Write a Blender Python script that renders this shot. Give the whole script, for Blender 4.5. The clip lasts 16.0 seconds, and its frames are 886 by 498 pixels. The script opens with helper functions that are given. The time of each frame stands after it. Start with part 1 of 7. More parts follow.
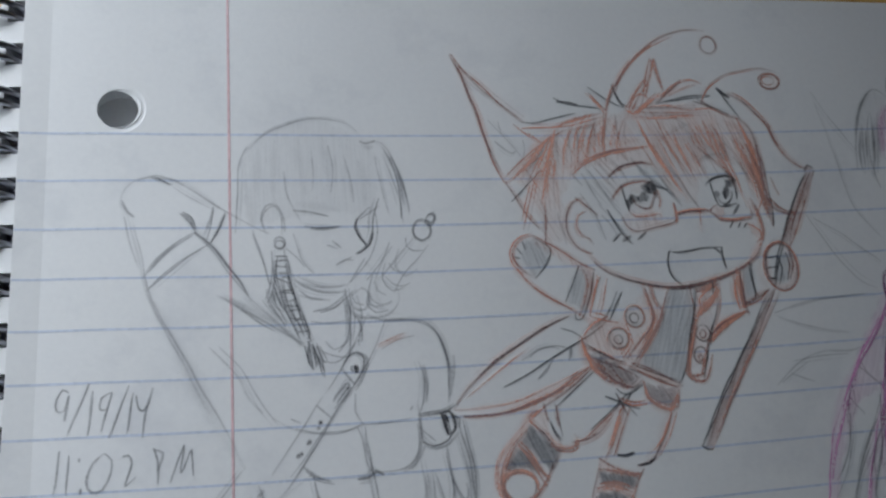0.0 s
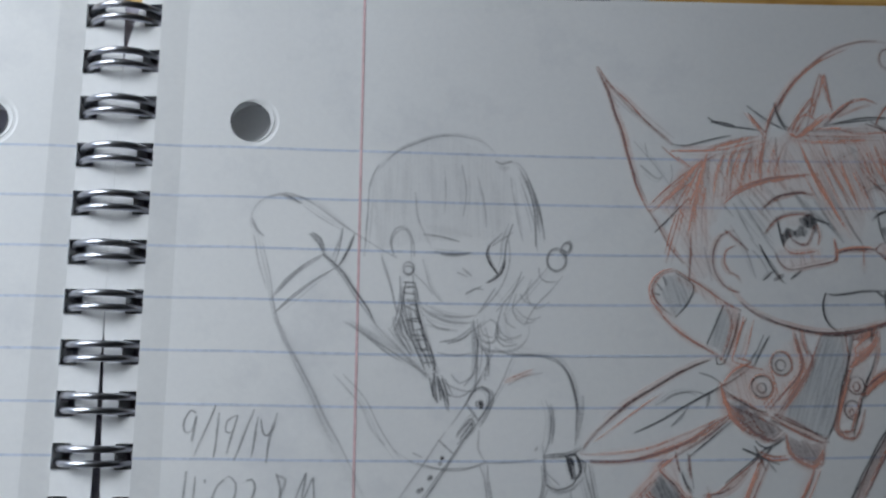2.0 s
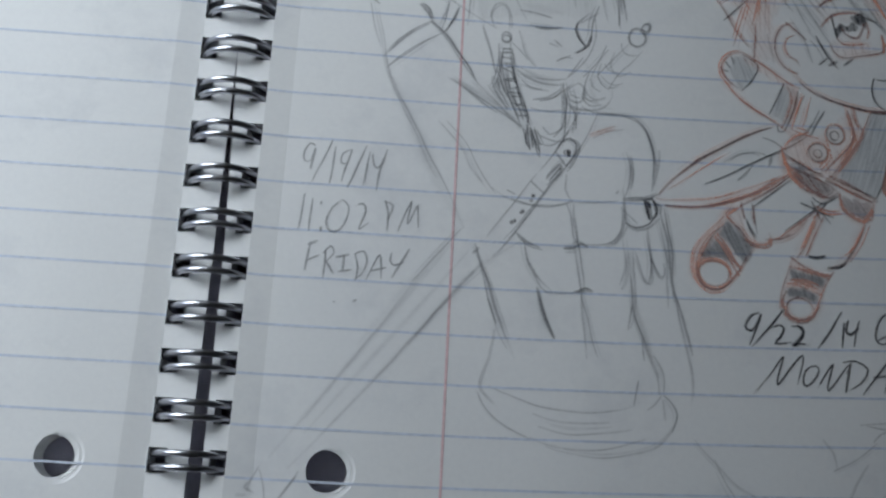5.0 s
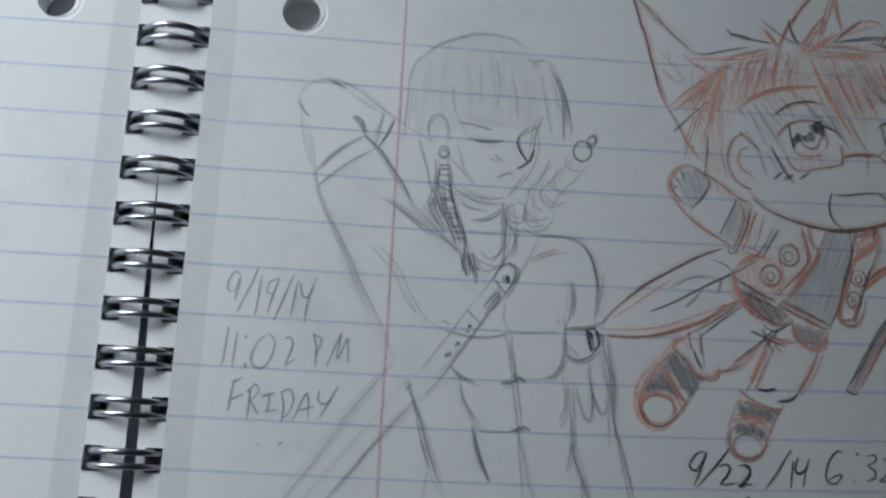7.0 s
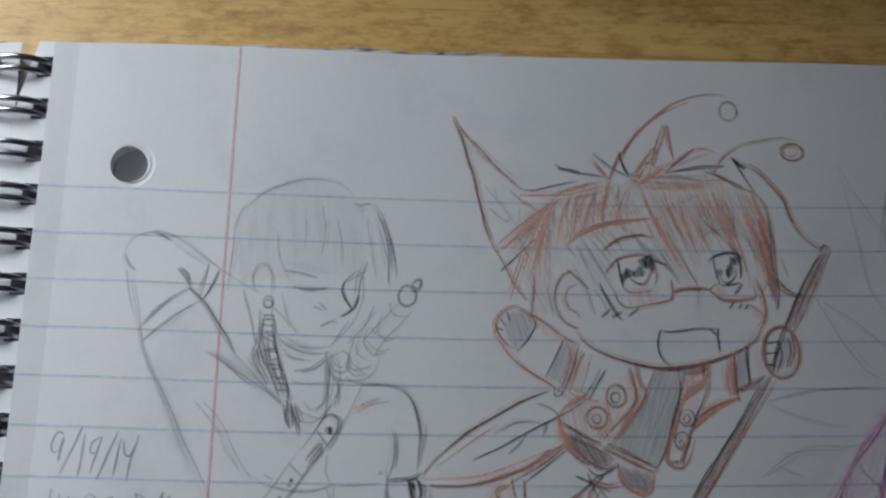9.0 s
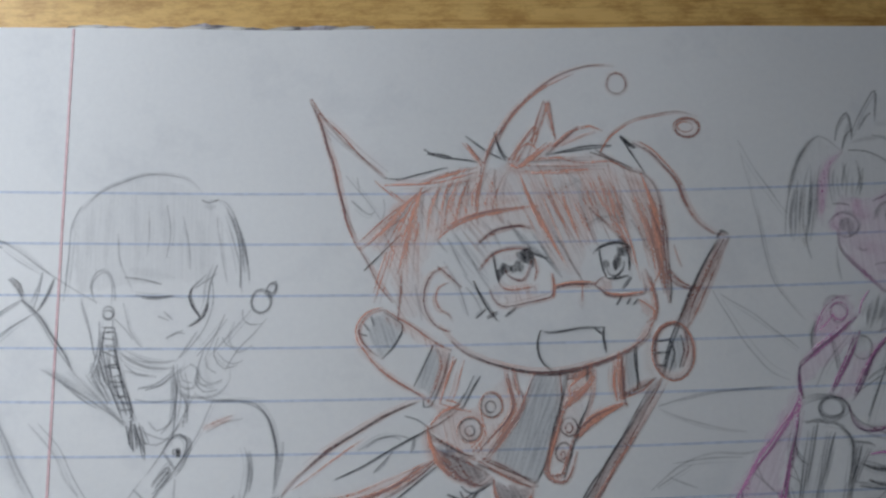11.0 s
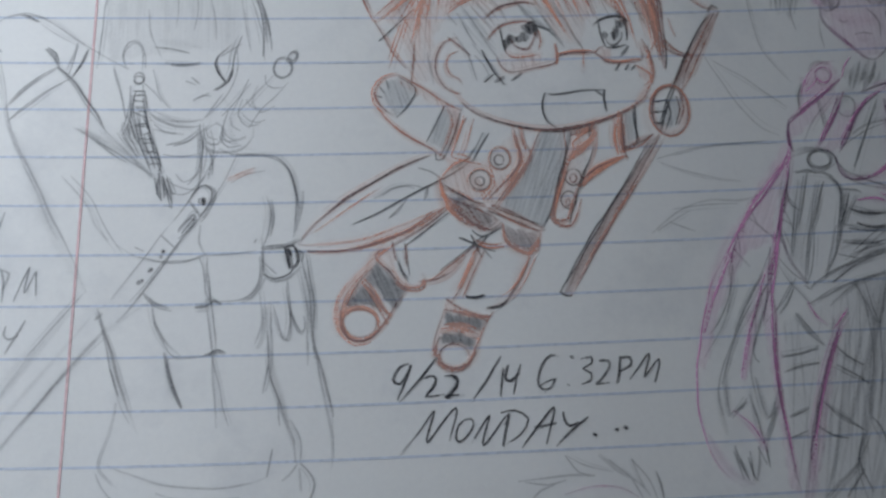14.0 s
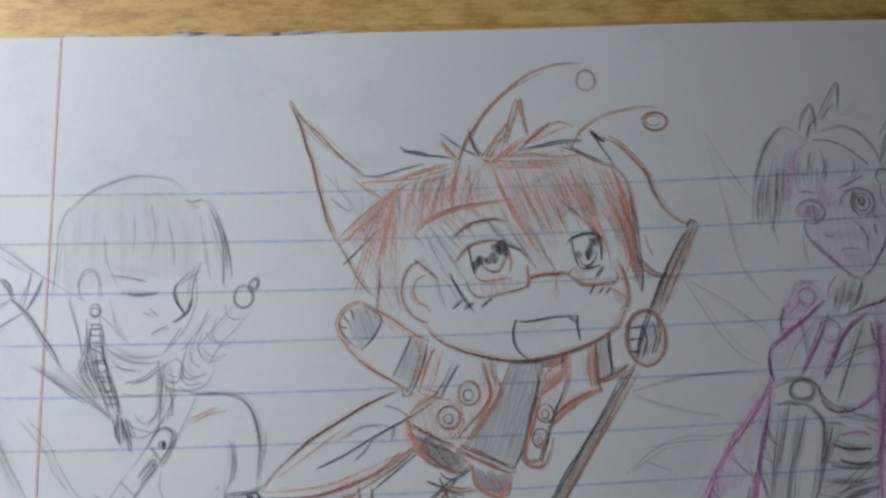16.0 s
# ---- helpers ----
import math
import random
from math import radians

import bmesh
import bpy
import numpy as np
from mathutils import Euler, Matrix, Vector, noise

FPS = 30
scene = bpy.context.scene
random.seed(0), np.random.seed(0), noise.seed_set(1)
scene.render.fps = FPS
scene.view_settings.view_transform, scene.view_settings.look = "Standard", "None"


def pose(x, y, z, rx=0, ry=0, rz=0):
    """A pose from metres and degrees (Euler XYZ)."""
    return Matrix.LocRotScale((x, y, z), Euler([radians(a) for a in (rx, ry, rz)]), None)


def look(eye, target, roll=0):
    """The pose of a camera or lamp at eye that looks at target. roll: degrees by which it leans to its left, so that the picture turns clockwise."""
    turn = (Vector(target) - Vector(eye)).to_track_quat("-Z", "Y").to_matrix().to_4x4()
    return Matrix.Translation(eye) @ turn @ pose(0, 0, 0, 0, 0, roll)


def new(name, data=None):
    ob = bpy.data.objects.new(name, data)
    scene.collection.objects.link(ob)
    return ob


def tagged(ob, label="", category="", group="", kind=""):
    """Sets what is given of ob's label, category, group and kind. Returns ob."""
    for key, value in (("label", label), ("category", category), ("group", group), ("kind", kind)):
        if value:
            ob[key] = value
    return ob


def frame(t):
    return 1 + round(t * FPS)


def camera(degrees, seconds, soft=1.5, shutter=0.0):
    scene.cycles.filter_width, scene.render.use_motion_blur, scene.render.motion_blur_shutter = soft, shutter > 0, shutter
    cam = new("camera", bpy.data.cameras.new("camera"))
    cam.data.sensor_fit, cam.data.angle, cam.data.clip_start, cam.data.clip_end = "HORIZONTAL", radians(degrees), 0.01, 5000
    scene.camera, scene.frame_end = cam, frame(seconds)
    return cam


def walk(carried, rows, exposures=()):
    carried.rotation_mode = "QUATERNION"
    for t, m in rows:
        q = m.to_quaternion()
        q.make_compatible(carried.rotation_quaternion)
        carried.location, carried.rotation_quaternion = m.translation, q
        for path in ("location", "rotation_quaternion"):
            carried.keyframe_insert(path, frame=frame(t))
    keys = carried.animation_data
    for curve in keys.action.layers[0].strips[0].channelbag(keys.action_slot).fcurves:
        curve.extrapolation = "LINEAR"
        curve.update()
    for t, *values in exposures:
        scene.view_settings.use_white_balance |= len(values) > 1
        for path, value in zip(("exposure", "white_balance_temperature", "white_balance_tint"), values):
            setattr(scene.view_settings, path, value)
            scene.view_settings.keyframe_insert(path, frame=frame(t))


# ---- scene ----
cam = camera(48.26, 16.0, soft=2.3)
walk(cam, [
    (0.0, pose(0.00848, -0.07100, 0.16976, 16.271, -8.754, -3.993)),
    (0.5, pose(0.00190, -0.06302, 0.16653, 14.760, -7.304, -1.201)),
    (1.0, pose(0.00619, -0.05331, 0.16956, 11.148, -3.041, 0.908)),
    (1.5, pose(0.00981, -0.04998, 0.16830, 10.245, -2.087, 0.494)),
    (2.0, pose(0.00959, -0.04778, 0.16730, 10.231, -1.877, 0.506)),
    (2.5, pose(0.00322, -0.06188, 0.16851, 11.218, -2.147, 1.347)),
    (3.0, pose(-0.00115, -0.08560, 0.17032, 13.291, -2.812, 2.026)),
    (3.5, pose(-0.00462, -0.10561, 0.17434, 15.155, -3.053, 2.716)),
    (3.7, pose(-0.00535, -0.11075, 0.17238, 15.472, -2.950, 2.613)),
    (5.8, pose(-0.01033, -0.11044, 0.17359, 14.595, -2.965, 3.128)),
    (6.0, pose(-0.01101, -0.11187, 0.17245, 14.575, -3.222, 3.119)),
    (6.5, pose(-0.00176, -0.09160, 0.16891, 13.243, -3.269, 2.103)),
    (7.0, pose(0.00257, -0.07753, 0.17262, 12.416, -2.946, 2.754)),
    (7.5, pose(0.00281, -0.07045, 0.17838, 12.472, -2.978, 3.809)),
    (8.0, pose(0.00332, -0.06521, 0.17787, 12.798, -3.217, 3.786)),
    (8.5, pose(0.02155, -0.06003, 0.18274, 13.109, -1.849, 2.951)),
    (9.0, pose(0.03960, -0.05107, 0.17959, 12.827, -0.681, 1.387)),
    (9.2, pose(0.04947, -0.04343, 0.18100, 12.074, -0.394, 0.065)),
    (11.3, pose(0.06459, -0.03797, 0.16114, 9.491, 0.038, -0.405)),
    (11.5, pose(0.06406, -0.04232, 0.15969, 10.117, 0.096, -0.471)),
    (12.0, pose(0.06156, -0.04955, 0.16113, 11.152, -0.160, -0.364)),
    (12.5, pose(0.06351, -0.05853, 0.16095, 11.348, 0.059, -0.719)),
    (13.0, pose(0.06340, -0.07125, 0.16247, 12.627, 0.023, -0.663)),
    (13.5, pose(0.06409, -0.08280, 0.16323, 13.526, 0.078, -0.931)),
    (14.0, pose(0.06076, -0.09409, 0.16347, 14.193, -0.460, -0.670)),
    (14.5, pose(0.06666, -0.08335, 0.16088, 13.640, -0.252, -1.274)),
    (15.0, pose(0.07091, -0.05881, 0.16327, 11.666, -0.475, -0.882)),
    (15.5, pose(0.07873, -0.03591, 0.15834, 9.562, 0.753, -1.315)),
    (16.0, pose(0.06949, -0.04518, 0.16816, 11.276, 0.477, -1.271)),
], exposures=[
    (0.0, -0.22, 6500, 10), (1.5, -0.37, 6500, 10), (3.5, -0.41, 6500, 8), (6.0, -0.43, 6500, 8), (8.0, -0.46, 6530, 9),
    (9.2, -0.30, 6600, 10), (11.3, 0.13, 6570, 11), (14.0, 0.12, 6490, 10), (16.0, 0.17, 6620, 11),
])

MM = 0.00102          # metres in one plan unit (about a millimetre on the page)

# ---------------------------------------------------------------- light
world = bpy.data.worlds.new("world")
scene.world = world
world.use_nodes = True
wn = world.node_tree.nodes
sky = wn.new("ShaderNodeTexSky")
sky.sky_type, sky.sun_disc = "NISHITA", False
sky.sun_elevation, sky.sun_rotation = radians(38), radians(200)
wn["Background"].inputs["Strength"].default_value = 0.12
world.node_tree.links.new(sky.outputs["Color"], wn["Background"].inputs["Color"])

# daylight that comes in through the low window beside the table
win = bpy.data.lights.new("window_daylight", "AREA")
win.shape, win.size, win.size_y, win.energy, win.color = "RECTANGLE", 0.50, 0.22, 0.96, (0.86, 0.93, 1.0)
win.spread = radians(70)
new("window_daylight", win).matrix_world = look((-0.37, 0.08, 0.22), (-0.21, -0.04, 0.0))


# ---------------------------------------------------------------- materials
def mat(name):
    m = bpy.data.materials.new(name)
    m.use_nodes = True
    nt = m.node_tree
    return m, nt, nt.nodes["Principled BSDF"]


def noise_node(nt, scale, detail=4.0, rough=0.6, stretch=(1, 1, 1)):
    co, mp, nz = (nt.nodes.new("ShaderNode" + k) for k in ("TexCoord", "Mapping", "TexNoise"))
    mp.inputs["Scale"].default_value = stretch
    nz.inputs["Scale"].default_value, nz.inputs["Detail"].default_value = scale, detail
    nz.inputs["Roughness"].default_value = rough
    nt.links.new(co.outputs["Object"], mp.inputs["Vector"])
    nt.links.new(mp.outputs["Vector"], nz.inputs["Vector"])
    return nz.outputs["Fac"]


def ramp(nt, fac, stops):
    r = nt.nodes.new("ShaderNodeValToRGB")
    while len(r.color_ramp.elements) < len(stops):
        r.color_ramp.elements.new(0.5)
    for e, (p, c) in zip(r.color_ramp.elements, stops):
        e.position, e.color = p, (*c, 1)
    nt.links.new(fac, r.inputs["Fac"])
    return r.outputs["Color"]


def mix(nt, a, b, fac, how="MIX"):
    n = nt.nodes.new("ShaderNodeMix")
    n.data_type, n.blend_type = "RGBA", how
    for socket, v in ((n.inputs[0], fac), (n.inputs[6], a), (n.inputs[7], b)):
        if isinstance(v, bpy.types.NodeSocket):
            nt.links.new(v, socket)
        else:
            socket.default_value = v if not isinstance(v, tuple) else (*v, 1)
    return n.outputs[2]


def bump(nt, bsdf, height, strength, distance):
    b = nt.nodes.new("ShaderNodeBump")
    b.inputs["Strength"].default_value, b.inputs["Distance"].default_value = strength, distance
    nt.links.new(height, b.inputs["Height"])
    nt.links.new(b.outputs["Normal"], bsdf.inputs["Normal"])


def paper_material():
    m, nt, b = mat("paper")
    broad = ramp(nt, noise_node(nt, 14, 3), [(0.3, (0.775, 0.785, 0.80)), (0.7, (0.83, 0.835, 0.84))])
    fibre = ramp(nt, noise_node(nt, 900, 3, 0.7), [(0.3, (0.965, 0.965, 0.97)), (0.7, (1.0, 1.0, 1.0))])
    smudge = ramp(nt, noise_node(nt, 42, 5, 0.65), [(0.34, (0.90, 0.905, 0.92)), (0.47, (1.0, 1.0, 1.0))])
    c = mix(nt, mix(nt, broad, fibre, 1.0, "MULTIPLY"), smudge, 0.8, "MULTIPLY")
    nt.links.new(c, b.inputs["Base Color"])
    b.inputs["Roughness"].default_value = 0.75
    b.inputs["Specular IOR Level"].default_value = 0.25
    bump(nt, b, noise_node(nt, 1400, 2), 0.04, 0.0001)
    return m


def plain(name, colour, rough=0.6, metal=0.0, vary=0.12, scale=120, spec=0.4):
    m, nt, b = mat(name)
    lo = tuple(c * (1 - vary) for c in colour)
    hi = tuple(min(1, c * (1 + vary)) for c in colour)
    nt.links.new(ramp(nt, noise_node(nt, scale), [(0.3, lo), (0.7, hi)]), b.inputs["Base Color"])
    b.inputs["Roughness"].default_value, b.inputs["Metallic"].default_value = rough, metal
    b.inputs["Specular IOR Level"].default_value = spec
    return m


def lead_material(name, colour, cover, grain=2600, swing=0.20):
    """Pencil or ink that takes on the tooth of the paper: grains of pigment with bare paper between."""
    m, nt, b = mat(name)
    b.inputs["Base Color"].default_value = (*colour, 1)
    b.inputs["Roughness"].default_value, b.inputs["Specular IOR Level"].default_value = 0.6, 0.2
    clear, both = nt.nodes.new("ShaderNodeBsdfTransparent"), nt.nodes.new("ShaderNodeMixShader")
    tooth = noise_node(nt, grain, 3, 0.7)
    press = noise_node(nt, 130, 2, 0.5)
    add = nt.nodes.new("ShaderNodeMath")
    add.operation = "MULTIPLY_ADD"
    add.inputs[1].default_value = 0.5
    nt.links.new(press, add.inputs[0])
    nt.links.new(tooth, add.inputs[2])
    a, z = max(0, cover * (1 - 2 * swing)), min(1, cover * (1 + 2 * swing))
    grey = ramp(nt, add.outputs[0], [(0.62, (a, a, a)), (0.88, (z, z, z))])
    nt.links.new(grey, both.inputs["Fac"])
    nt.links.new(clear.outputs[0], both.inputs[1])
    nt.links.new(b.outputs[0], both.inputs[2])
    nt.links.new(both.outputs[0], nt.nodes["Material Output"].inputs["Surface"])
    return m


def wood_material():
    m, nt, b = mat("oak_laminate")
    broad = noise_node(nt, 16, 3, 0.5, (0.3, 2.6, 1))
    mottle = noise_node(nt, 210, 5, 0.75, (0.55, 1.25, 1))
    streak = noise_node(nt, 60, 4, 0.65, (0.10, 3.4, 1))
    pore = noise_node(nt, 500, 3, 0.6, (0.25, 1.6, 1))
    c = ramp(nt, broad, [(0.32, (0.53, 0.335, 0.115)), (0.5, (0.64, 0.42, 0.155)), (0.68, (0.57, 0.355, 0.115))])
    c = mix(nt, c, ramp(nt, mottle, [(0.36, (0.66, 0.57, 0.46)), (0.54, (1.06, 1.06, 1.06))]), 0.8, "MULTIPLY")
    c = mix(nt, c, ramp(nt, streak, [(0.33, (0.62, 0.50, 0.40)), (0.42, (1, 1, 1))]), 0.75, "MULTIPLY")
    c = mix(nt, c, ramp(nt, pore, [(0.36, (0.78, 0.72, 0.66)), (0.5, (1, 1, 1))]), 0.6, "MULTIPLY")
    nt.links.new(c, b.inputs["Base Color"])
    b.inputs["Roughness"].default_value, b.inputs["Specular IOR Level"].default_value = 0.42, 0.4
    bump(nt, b, pore, 0.12, 0.0003)
    return m


PAPER = paper_material()
WOOD = wood_material()
WIRE = plain("nickel_wire", (0.52, 0.53, 0.58), 0.30, 1.0, 0.06, 300)
CARD = plain("grey_cardboard", (0.42, 0.41, 0.49), 0.8, 0, 0.15, 200)
COATING = plain("worn_cover_coating", (0.34, 0.32, 0.36), 0.45, 0, 0.55, 420)
SCUFF = plain("torn_white_paper_layer", (0.75, 0.74, 0.72), 0.8, 0, 0.1, 400)
RULE = lead_material("ruling_blue_ink", (0.63, 0.69, 0.81), 0.93, 900, 0.06)
MARGIN = lead_material("margin_red_ink", (0.80, 0.56, 0.585), 0.93, 900, 0.06)
WALL = plain("wall_paint", (0.62, 0.61, 0.58), 0.8, 0, 0.04, 6)
FLOOR = plain("floor_boards", (0.22, 0.15, 0.09), 0.5, 0, 0.2, 8)
WHITE = plain("white_paint", (0.78, 0.78, 0.77), 0.45, 0, 0.03, 10)


# ---------------------------------------------------------------- building helpers
def ob_of(name, bm, material, parent=None, label="", smooth=False):
    me = bpy.data.meshes.new(name)
    bm.to_mesh(me)
    bm.free()
    me.materials.append(material)
    if smooth:
        for p in me.polygons:
            p.use_smooth = True
    o = new(name, me)
    if parent:
        o.parent = parent
    return tagged(o, label)


def part(name, bm, material, parent, label="", smooth=False):
    return ob_of(name, bm, material, parent, label, smooth)


def box(bm, x0, x1, y0, y1, z0, z1, bevel=0.0):
    m = Matrix.LocRotScale(((x0 + x1) / 2, (y0 + y1) / 2, (z0 + z1) / 2), None, (x1 - x0, y1 - y0, z1 - z0))
    r = bmesh.ops.create_cube(bm, size=1, matrix=m)
    if bevel:
        edges = list({e for v in r["verts"] for e in v.link_edges})
        bmesh.ops.bevel(bm, geom=edges, offset=bevel, segments=3, profile=0.5, affect="EDGES")
    return bm


# ---------------------------------------------------------------- room and table
TABLE_Z = -0.0092
FLOOR_Z = TABLE_Z - 0.75


def wall(name, x0, x1, y0, y1, z0=FLOOR_Z, z1=FLOOR_Z + 2.5):
    return tagged(ob_of(name, box(bmesh.new(), x0, x1, y0, y1, z0, z1), WALL), "plain painted wall of the room", "wall", kind="structure")


tagged(ob_of("floor", box(bmesh.new(), -0.38, 2.85, -2.15, 2.15, FLOOR_Z - 0.1, FLOOR_Z), FLOOR), "brown wooden floor under the table", "floor", kind="structure")
tagged(ob_of("ceiling", box(bmesh.new(), -0.38, 2.85, -2.15, 2.15, FLOOR_Z + 2.5, FLOOR_Z + 2.6), WHITE), "white painted ceiling of the room", "ceiling", kind="structure")
wall("wall_north", -0.38, 2.85, 2.15, 2.30)
wall("wall_south", -0.38, 2.85, -2.30, -2.15)
wall("wall_east", 2.85, 3.00, -2.30, 2.30)
west = bmesh.new()
SILL, HEAD = 0.08, 0.36
box(west, -0.53, -0.38, -2.30, -0.22, FLOOR_Z, FLOOR_Z + 2.5)
box(west, -0.53, -0.38, 0.38, 2.30, FLOOR_Z, FLOOR_Z + 2.5)
box(west, -0.53, -0.38, -0.22, 0.38, FLOOR_Z, SILL)
box(west, -0.53, -0.38, -0.22, 0.38, HEAD, FLOOR_Z + 2.5)
tagged(ob_of("wall_west", west, WALL), "plain painted wall with a low window opening", "wall", kind="structure")


def table():
    t = tagged(new("table"), "oak-coloured wooden table with lengthwise grain under the notebook", "table")
    t.location = (0.380, -0.15, FLOOR_Z)
    h = TABLE_Z - FLOOR_Z
    part("tabletop", box(bmesh.new(), -0.75, 0.75, -0.4, 0.4, h - 0.028, h, 0.003), WOOD, t)
    for x in (-0.68, 0.68):
        for y in (-0.33, 0.33):
            part("leg", box(bmesh.new(), x - 0.03, x + 0.03, y - 0.03, y + 0.03, 0, h - 0.028, 0.004), WOOD, t)
    for y in (-0.33, 0.33):
        part("apron", box(bmesh.new(), -0.65, 0.65, y - 0.011, y + 0.011, h - 0.11, h - 0.028), WOOD, t)
    return t


table()

# ---------------------------------------------------------------- notebook
PITCH, FIRST, LOOPS = 8.35, 23.3, 31
TOP, BOTTOM = 28.3, -238.0
PERF = 10.4                     # width of the strip between spine edge and perforation


def gap_right(y):
    """Spine edge of the right-hand sheets: they lean away from the other side further down."""
    return -41.05 + max(0.0, y - 15.5) * 0.25 + max(0.0, -27 - max(y, -64)) * 0.047 + max(0.0, -64 - max(y, -115)) * 0.017


def gap_left(y):
    return -41.08 - max(0.0, y - 15.5) * 0.02


def top_bump(x):
    """The top edge is not cut quite straight."""
    return 0.6 * math.exp(-((x + 16) / 22) ** 2) + 0.10 * math.sin(x * 0.07) - 0.35 * math.exp(-((x - 34) / 16) ** 2)


def skew(x, y):
    """The spine and the left side stand a trifle askew to the right-hand page."""
    return 0.0058 * min(y, 0.0) * min(1.0, max(0.0, (-22 - x) / 8))


def wave(x, y):
    """Shallow cockles of a page that has been leaned on."""
    return 0.12 * math.sin(x * 0.055 + y * 0.021) + 0.09 * math.sin(x * 0.13 - y * 0.035 + 1.0) + 0.03 * math.sin(x * 0.21 + y * 0.11)


def relief(x, y):
    """Height of the sheets: they fold along the perforations and lie nearly flat beyond."""
    if x > -41:
        fold = (x + 30.2) / -4.6 if x > -34.8 else 1 - (x + 34.8) / -6.2
        return 0.45 * max(0.0, min(1.0, fold)) + wave(x, y) * min(1, max(0, (x + 28) / 30))
    fold = (x + 52.5) / 4.6 if x < -47.9 else 1 - (x + 47.9) / 6.8
    return -0.52 * max(0.0, min(1.0, fold)) + wave(x, y) * min(1, max(0, (-54 - x) / 30))


def loop_y(i):
    return FIRST - PITCH * i


notebook = tagged(new("notebook"), "open wire-bound notebook of wide-ruled white paper with pencil drawings", "notebook")
ROUND_Y = {True: (4.7, -102.4, -209.0), False: (4.2, -102.2, -208.5)}


def sheet_bm(right, dx, hole_r, hole_dx, z, thick, inset=0.0, back=None):
    """Leaf with a row of rectangular binding holes, three round holes and a perforation; thick: how far its edges go down."""
    bm = bmesh.new()

    def place(x, y, u=None):
        if y > TOP - 1:
            y += top_bump(x)
        return bm.verts.new(((x + skew(x, y)) * MM, y * MM, (relief(x, y) + z) * MM))

    sgn = 1 if right else -1
    edge = gap_right if right else gap_left
    cut = ((-37.6, -34.8) if right else (-47.9, -44.9))
    near, far_ = sorted(cut, key=lambda v: abs(v + 41))
    strip = [None, (None, 0.5), near, (near + far_) / 2, far_, far_ + sgn * 1.0, far_ + sgn * 2.0, far_ + sgn * 3.2, far_ + sgn * 4.6]
    ys = [TOP - inset]
    for i in range(LOOPS):
        ys += [loop_y(i) + 2.05, loop_y(i) - 2.05]
    ys.append(BOTTOM)
    rows = []
    for y in ys:
        row = []
        for s in strip:
            if s is None:
                x = edge(y) + sgn * (inset if back is None else back)
            elif isinstance(s, tuple):
                x = (edge(y) + sgn * (back or 0.0) + near) / 2
            else:
                x = s
            row.append(place(x + dx, y))
        rows.append(row)
    for j in range(len(ys) - 1):
        for i in range(len(strip) - 1):
            if j % 2 == 1 and i in (2, 3):
                continue
            q = [rows[j][i], rows[j][i + 1], rows[j + 1][i + 1], rows[j + 1][i]]
            bm.faces.new(q[::-1] if right else q)
    x_in = strip[-1]
    hx = (-18.8 if right else -63.2) + hole_dx
    cols = sorted([x_in, hx - 5.5, hx + 5.5] + ([-10 + 5 * i for i in range(37)] if right else [-71 - 5 * i for i in range(38)]), reverse=not right)
    steps = [TOP - inset - 0.0]
    while steps[-1] > BOTTOM + 12:
        steps.append(steps[-1] - 5)
    steps.append(BOTTOM)
    for a, b in zip(cols, cols[1:]):
        if abs(abs(b - a) - 11) < 0.01 and abs((a + b) / 2 - hx) < 0.01:
            marks = [TOP - inset]
            for hy in ROUND_Y[right]:
                marks += [hy + 5.5, hy - 5.5]
            marks.append(BOTTOM)
            for k in range(len(marks) - 1):
                y0, y1 = marks[k], marks[k + 1]
                if k % 2 == 0:
                    n = max(1, int((y0 - y1) / 6))
                    for s in range(n):
                        ya, yb = y0 + (y1 - y0) * s / n, y0 + (y1 - y0) * (s + 1) / n
                        q = [place(a + dx, ya), place(b + dx, ya), place(b + dx, yb), place(a + dx, yb)]
                        bm.faces.new(q[::-1] if right else q)
                else:
                    hy, n = (y0 + y1) / 2, 48
                    ring, collar, square = [], [], []
                    for s in range(n):
                        w = 2 * math.pi * s / n
                        c, d = math.cos(w), math.sin(w)
                        m = 5.5 / max(abs(c), abs(d))
                        ring.append(place(hx + dx + hole_r * c, hy + hole_r * d))
                        ring[-1].co.z -= 0.42 * max(0.0, c * 0.9 - d * 0.35) * MM
                        collar.append(place(hx + dx + (hole_r + 0.95) * c, hy + (hole_r + 0.95) * d))
                        square.append(place(hx + dx + m * c, hy + m * d))
                    for s in range(n):
                        bm.faces.new([ring[s], collar[s], collar[(s + 1) % n], ring[(s + 1) % n]])
                        bm.faces.new([collar[s], square[s], square[(s + 1) % n], collar[(s + 1) % n]])
        else:
            left_, right_ = [place(a + dx, y) for y in steps], [place(b + dx, y) for y in steps]
            for k in range(len(steps) - 1):
                q = [left_[k], right_[k], right_[k + 1], left_[k + 1]]
                bm.faces.new(q[::-1] if right else q)
    bmesh.ops.remove_doubles(bm, verts=bm.verts, dist=1e-6)
    rim = [e for e in bm.edges if e.is_boundary]
    out = bmesh.ops.extrude_edge_only(bm, edges=rim)
    for v in out["geom"]:
        if isinstance(v, bmesh.types.BMVert):
            v.co.z = (z - thick) * MM
    bmesh.ops.recalc_face_normals(bm, faces=bm.faces)
    return bm


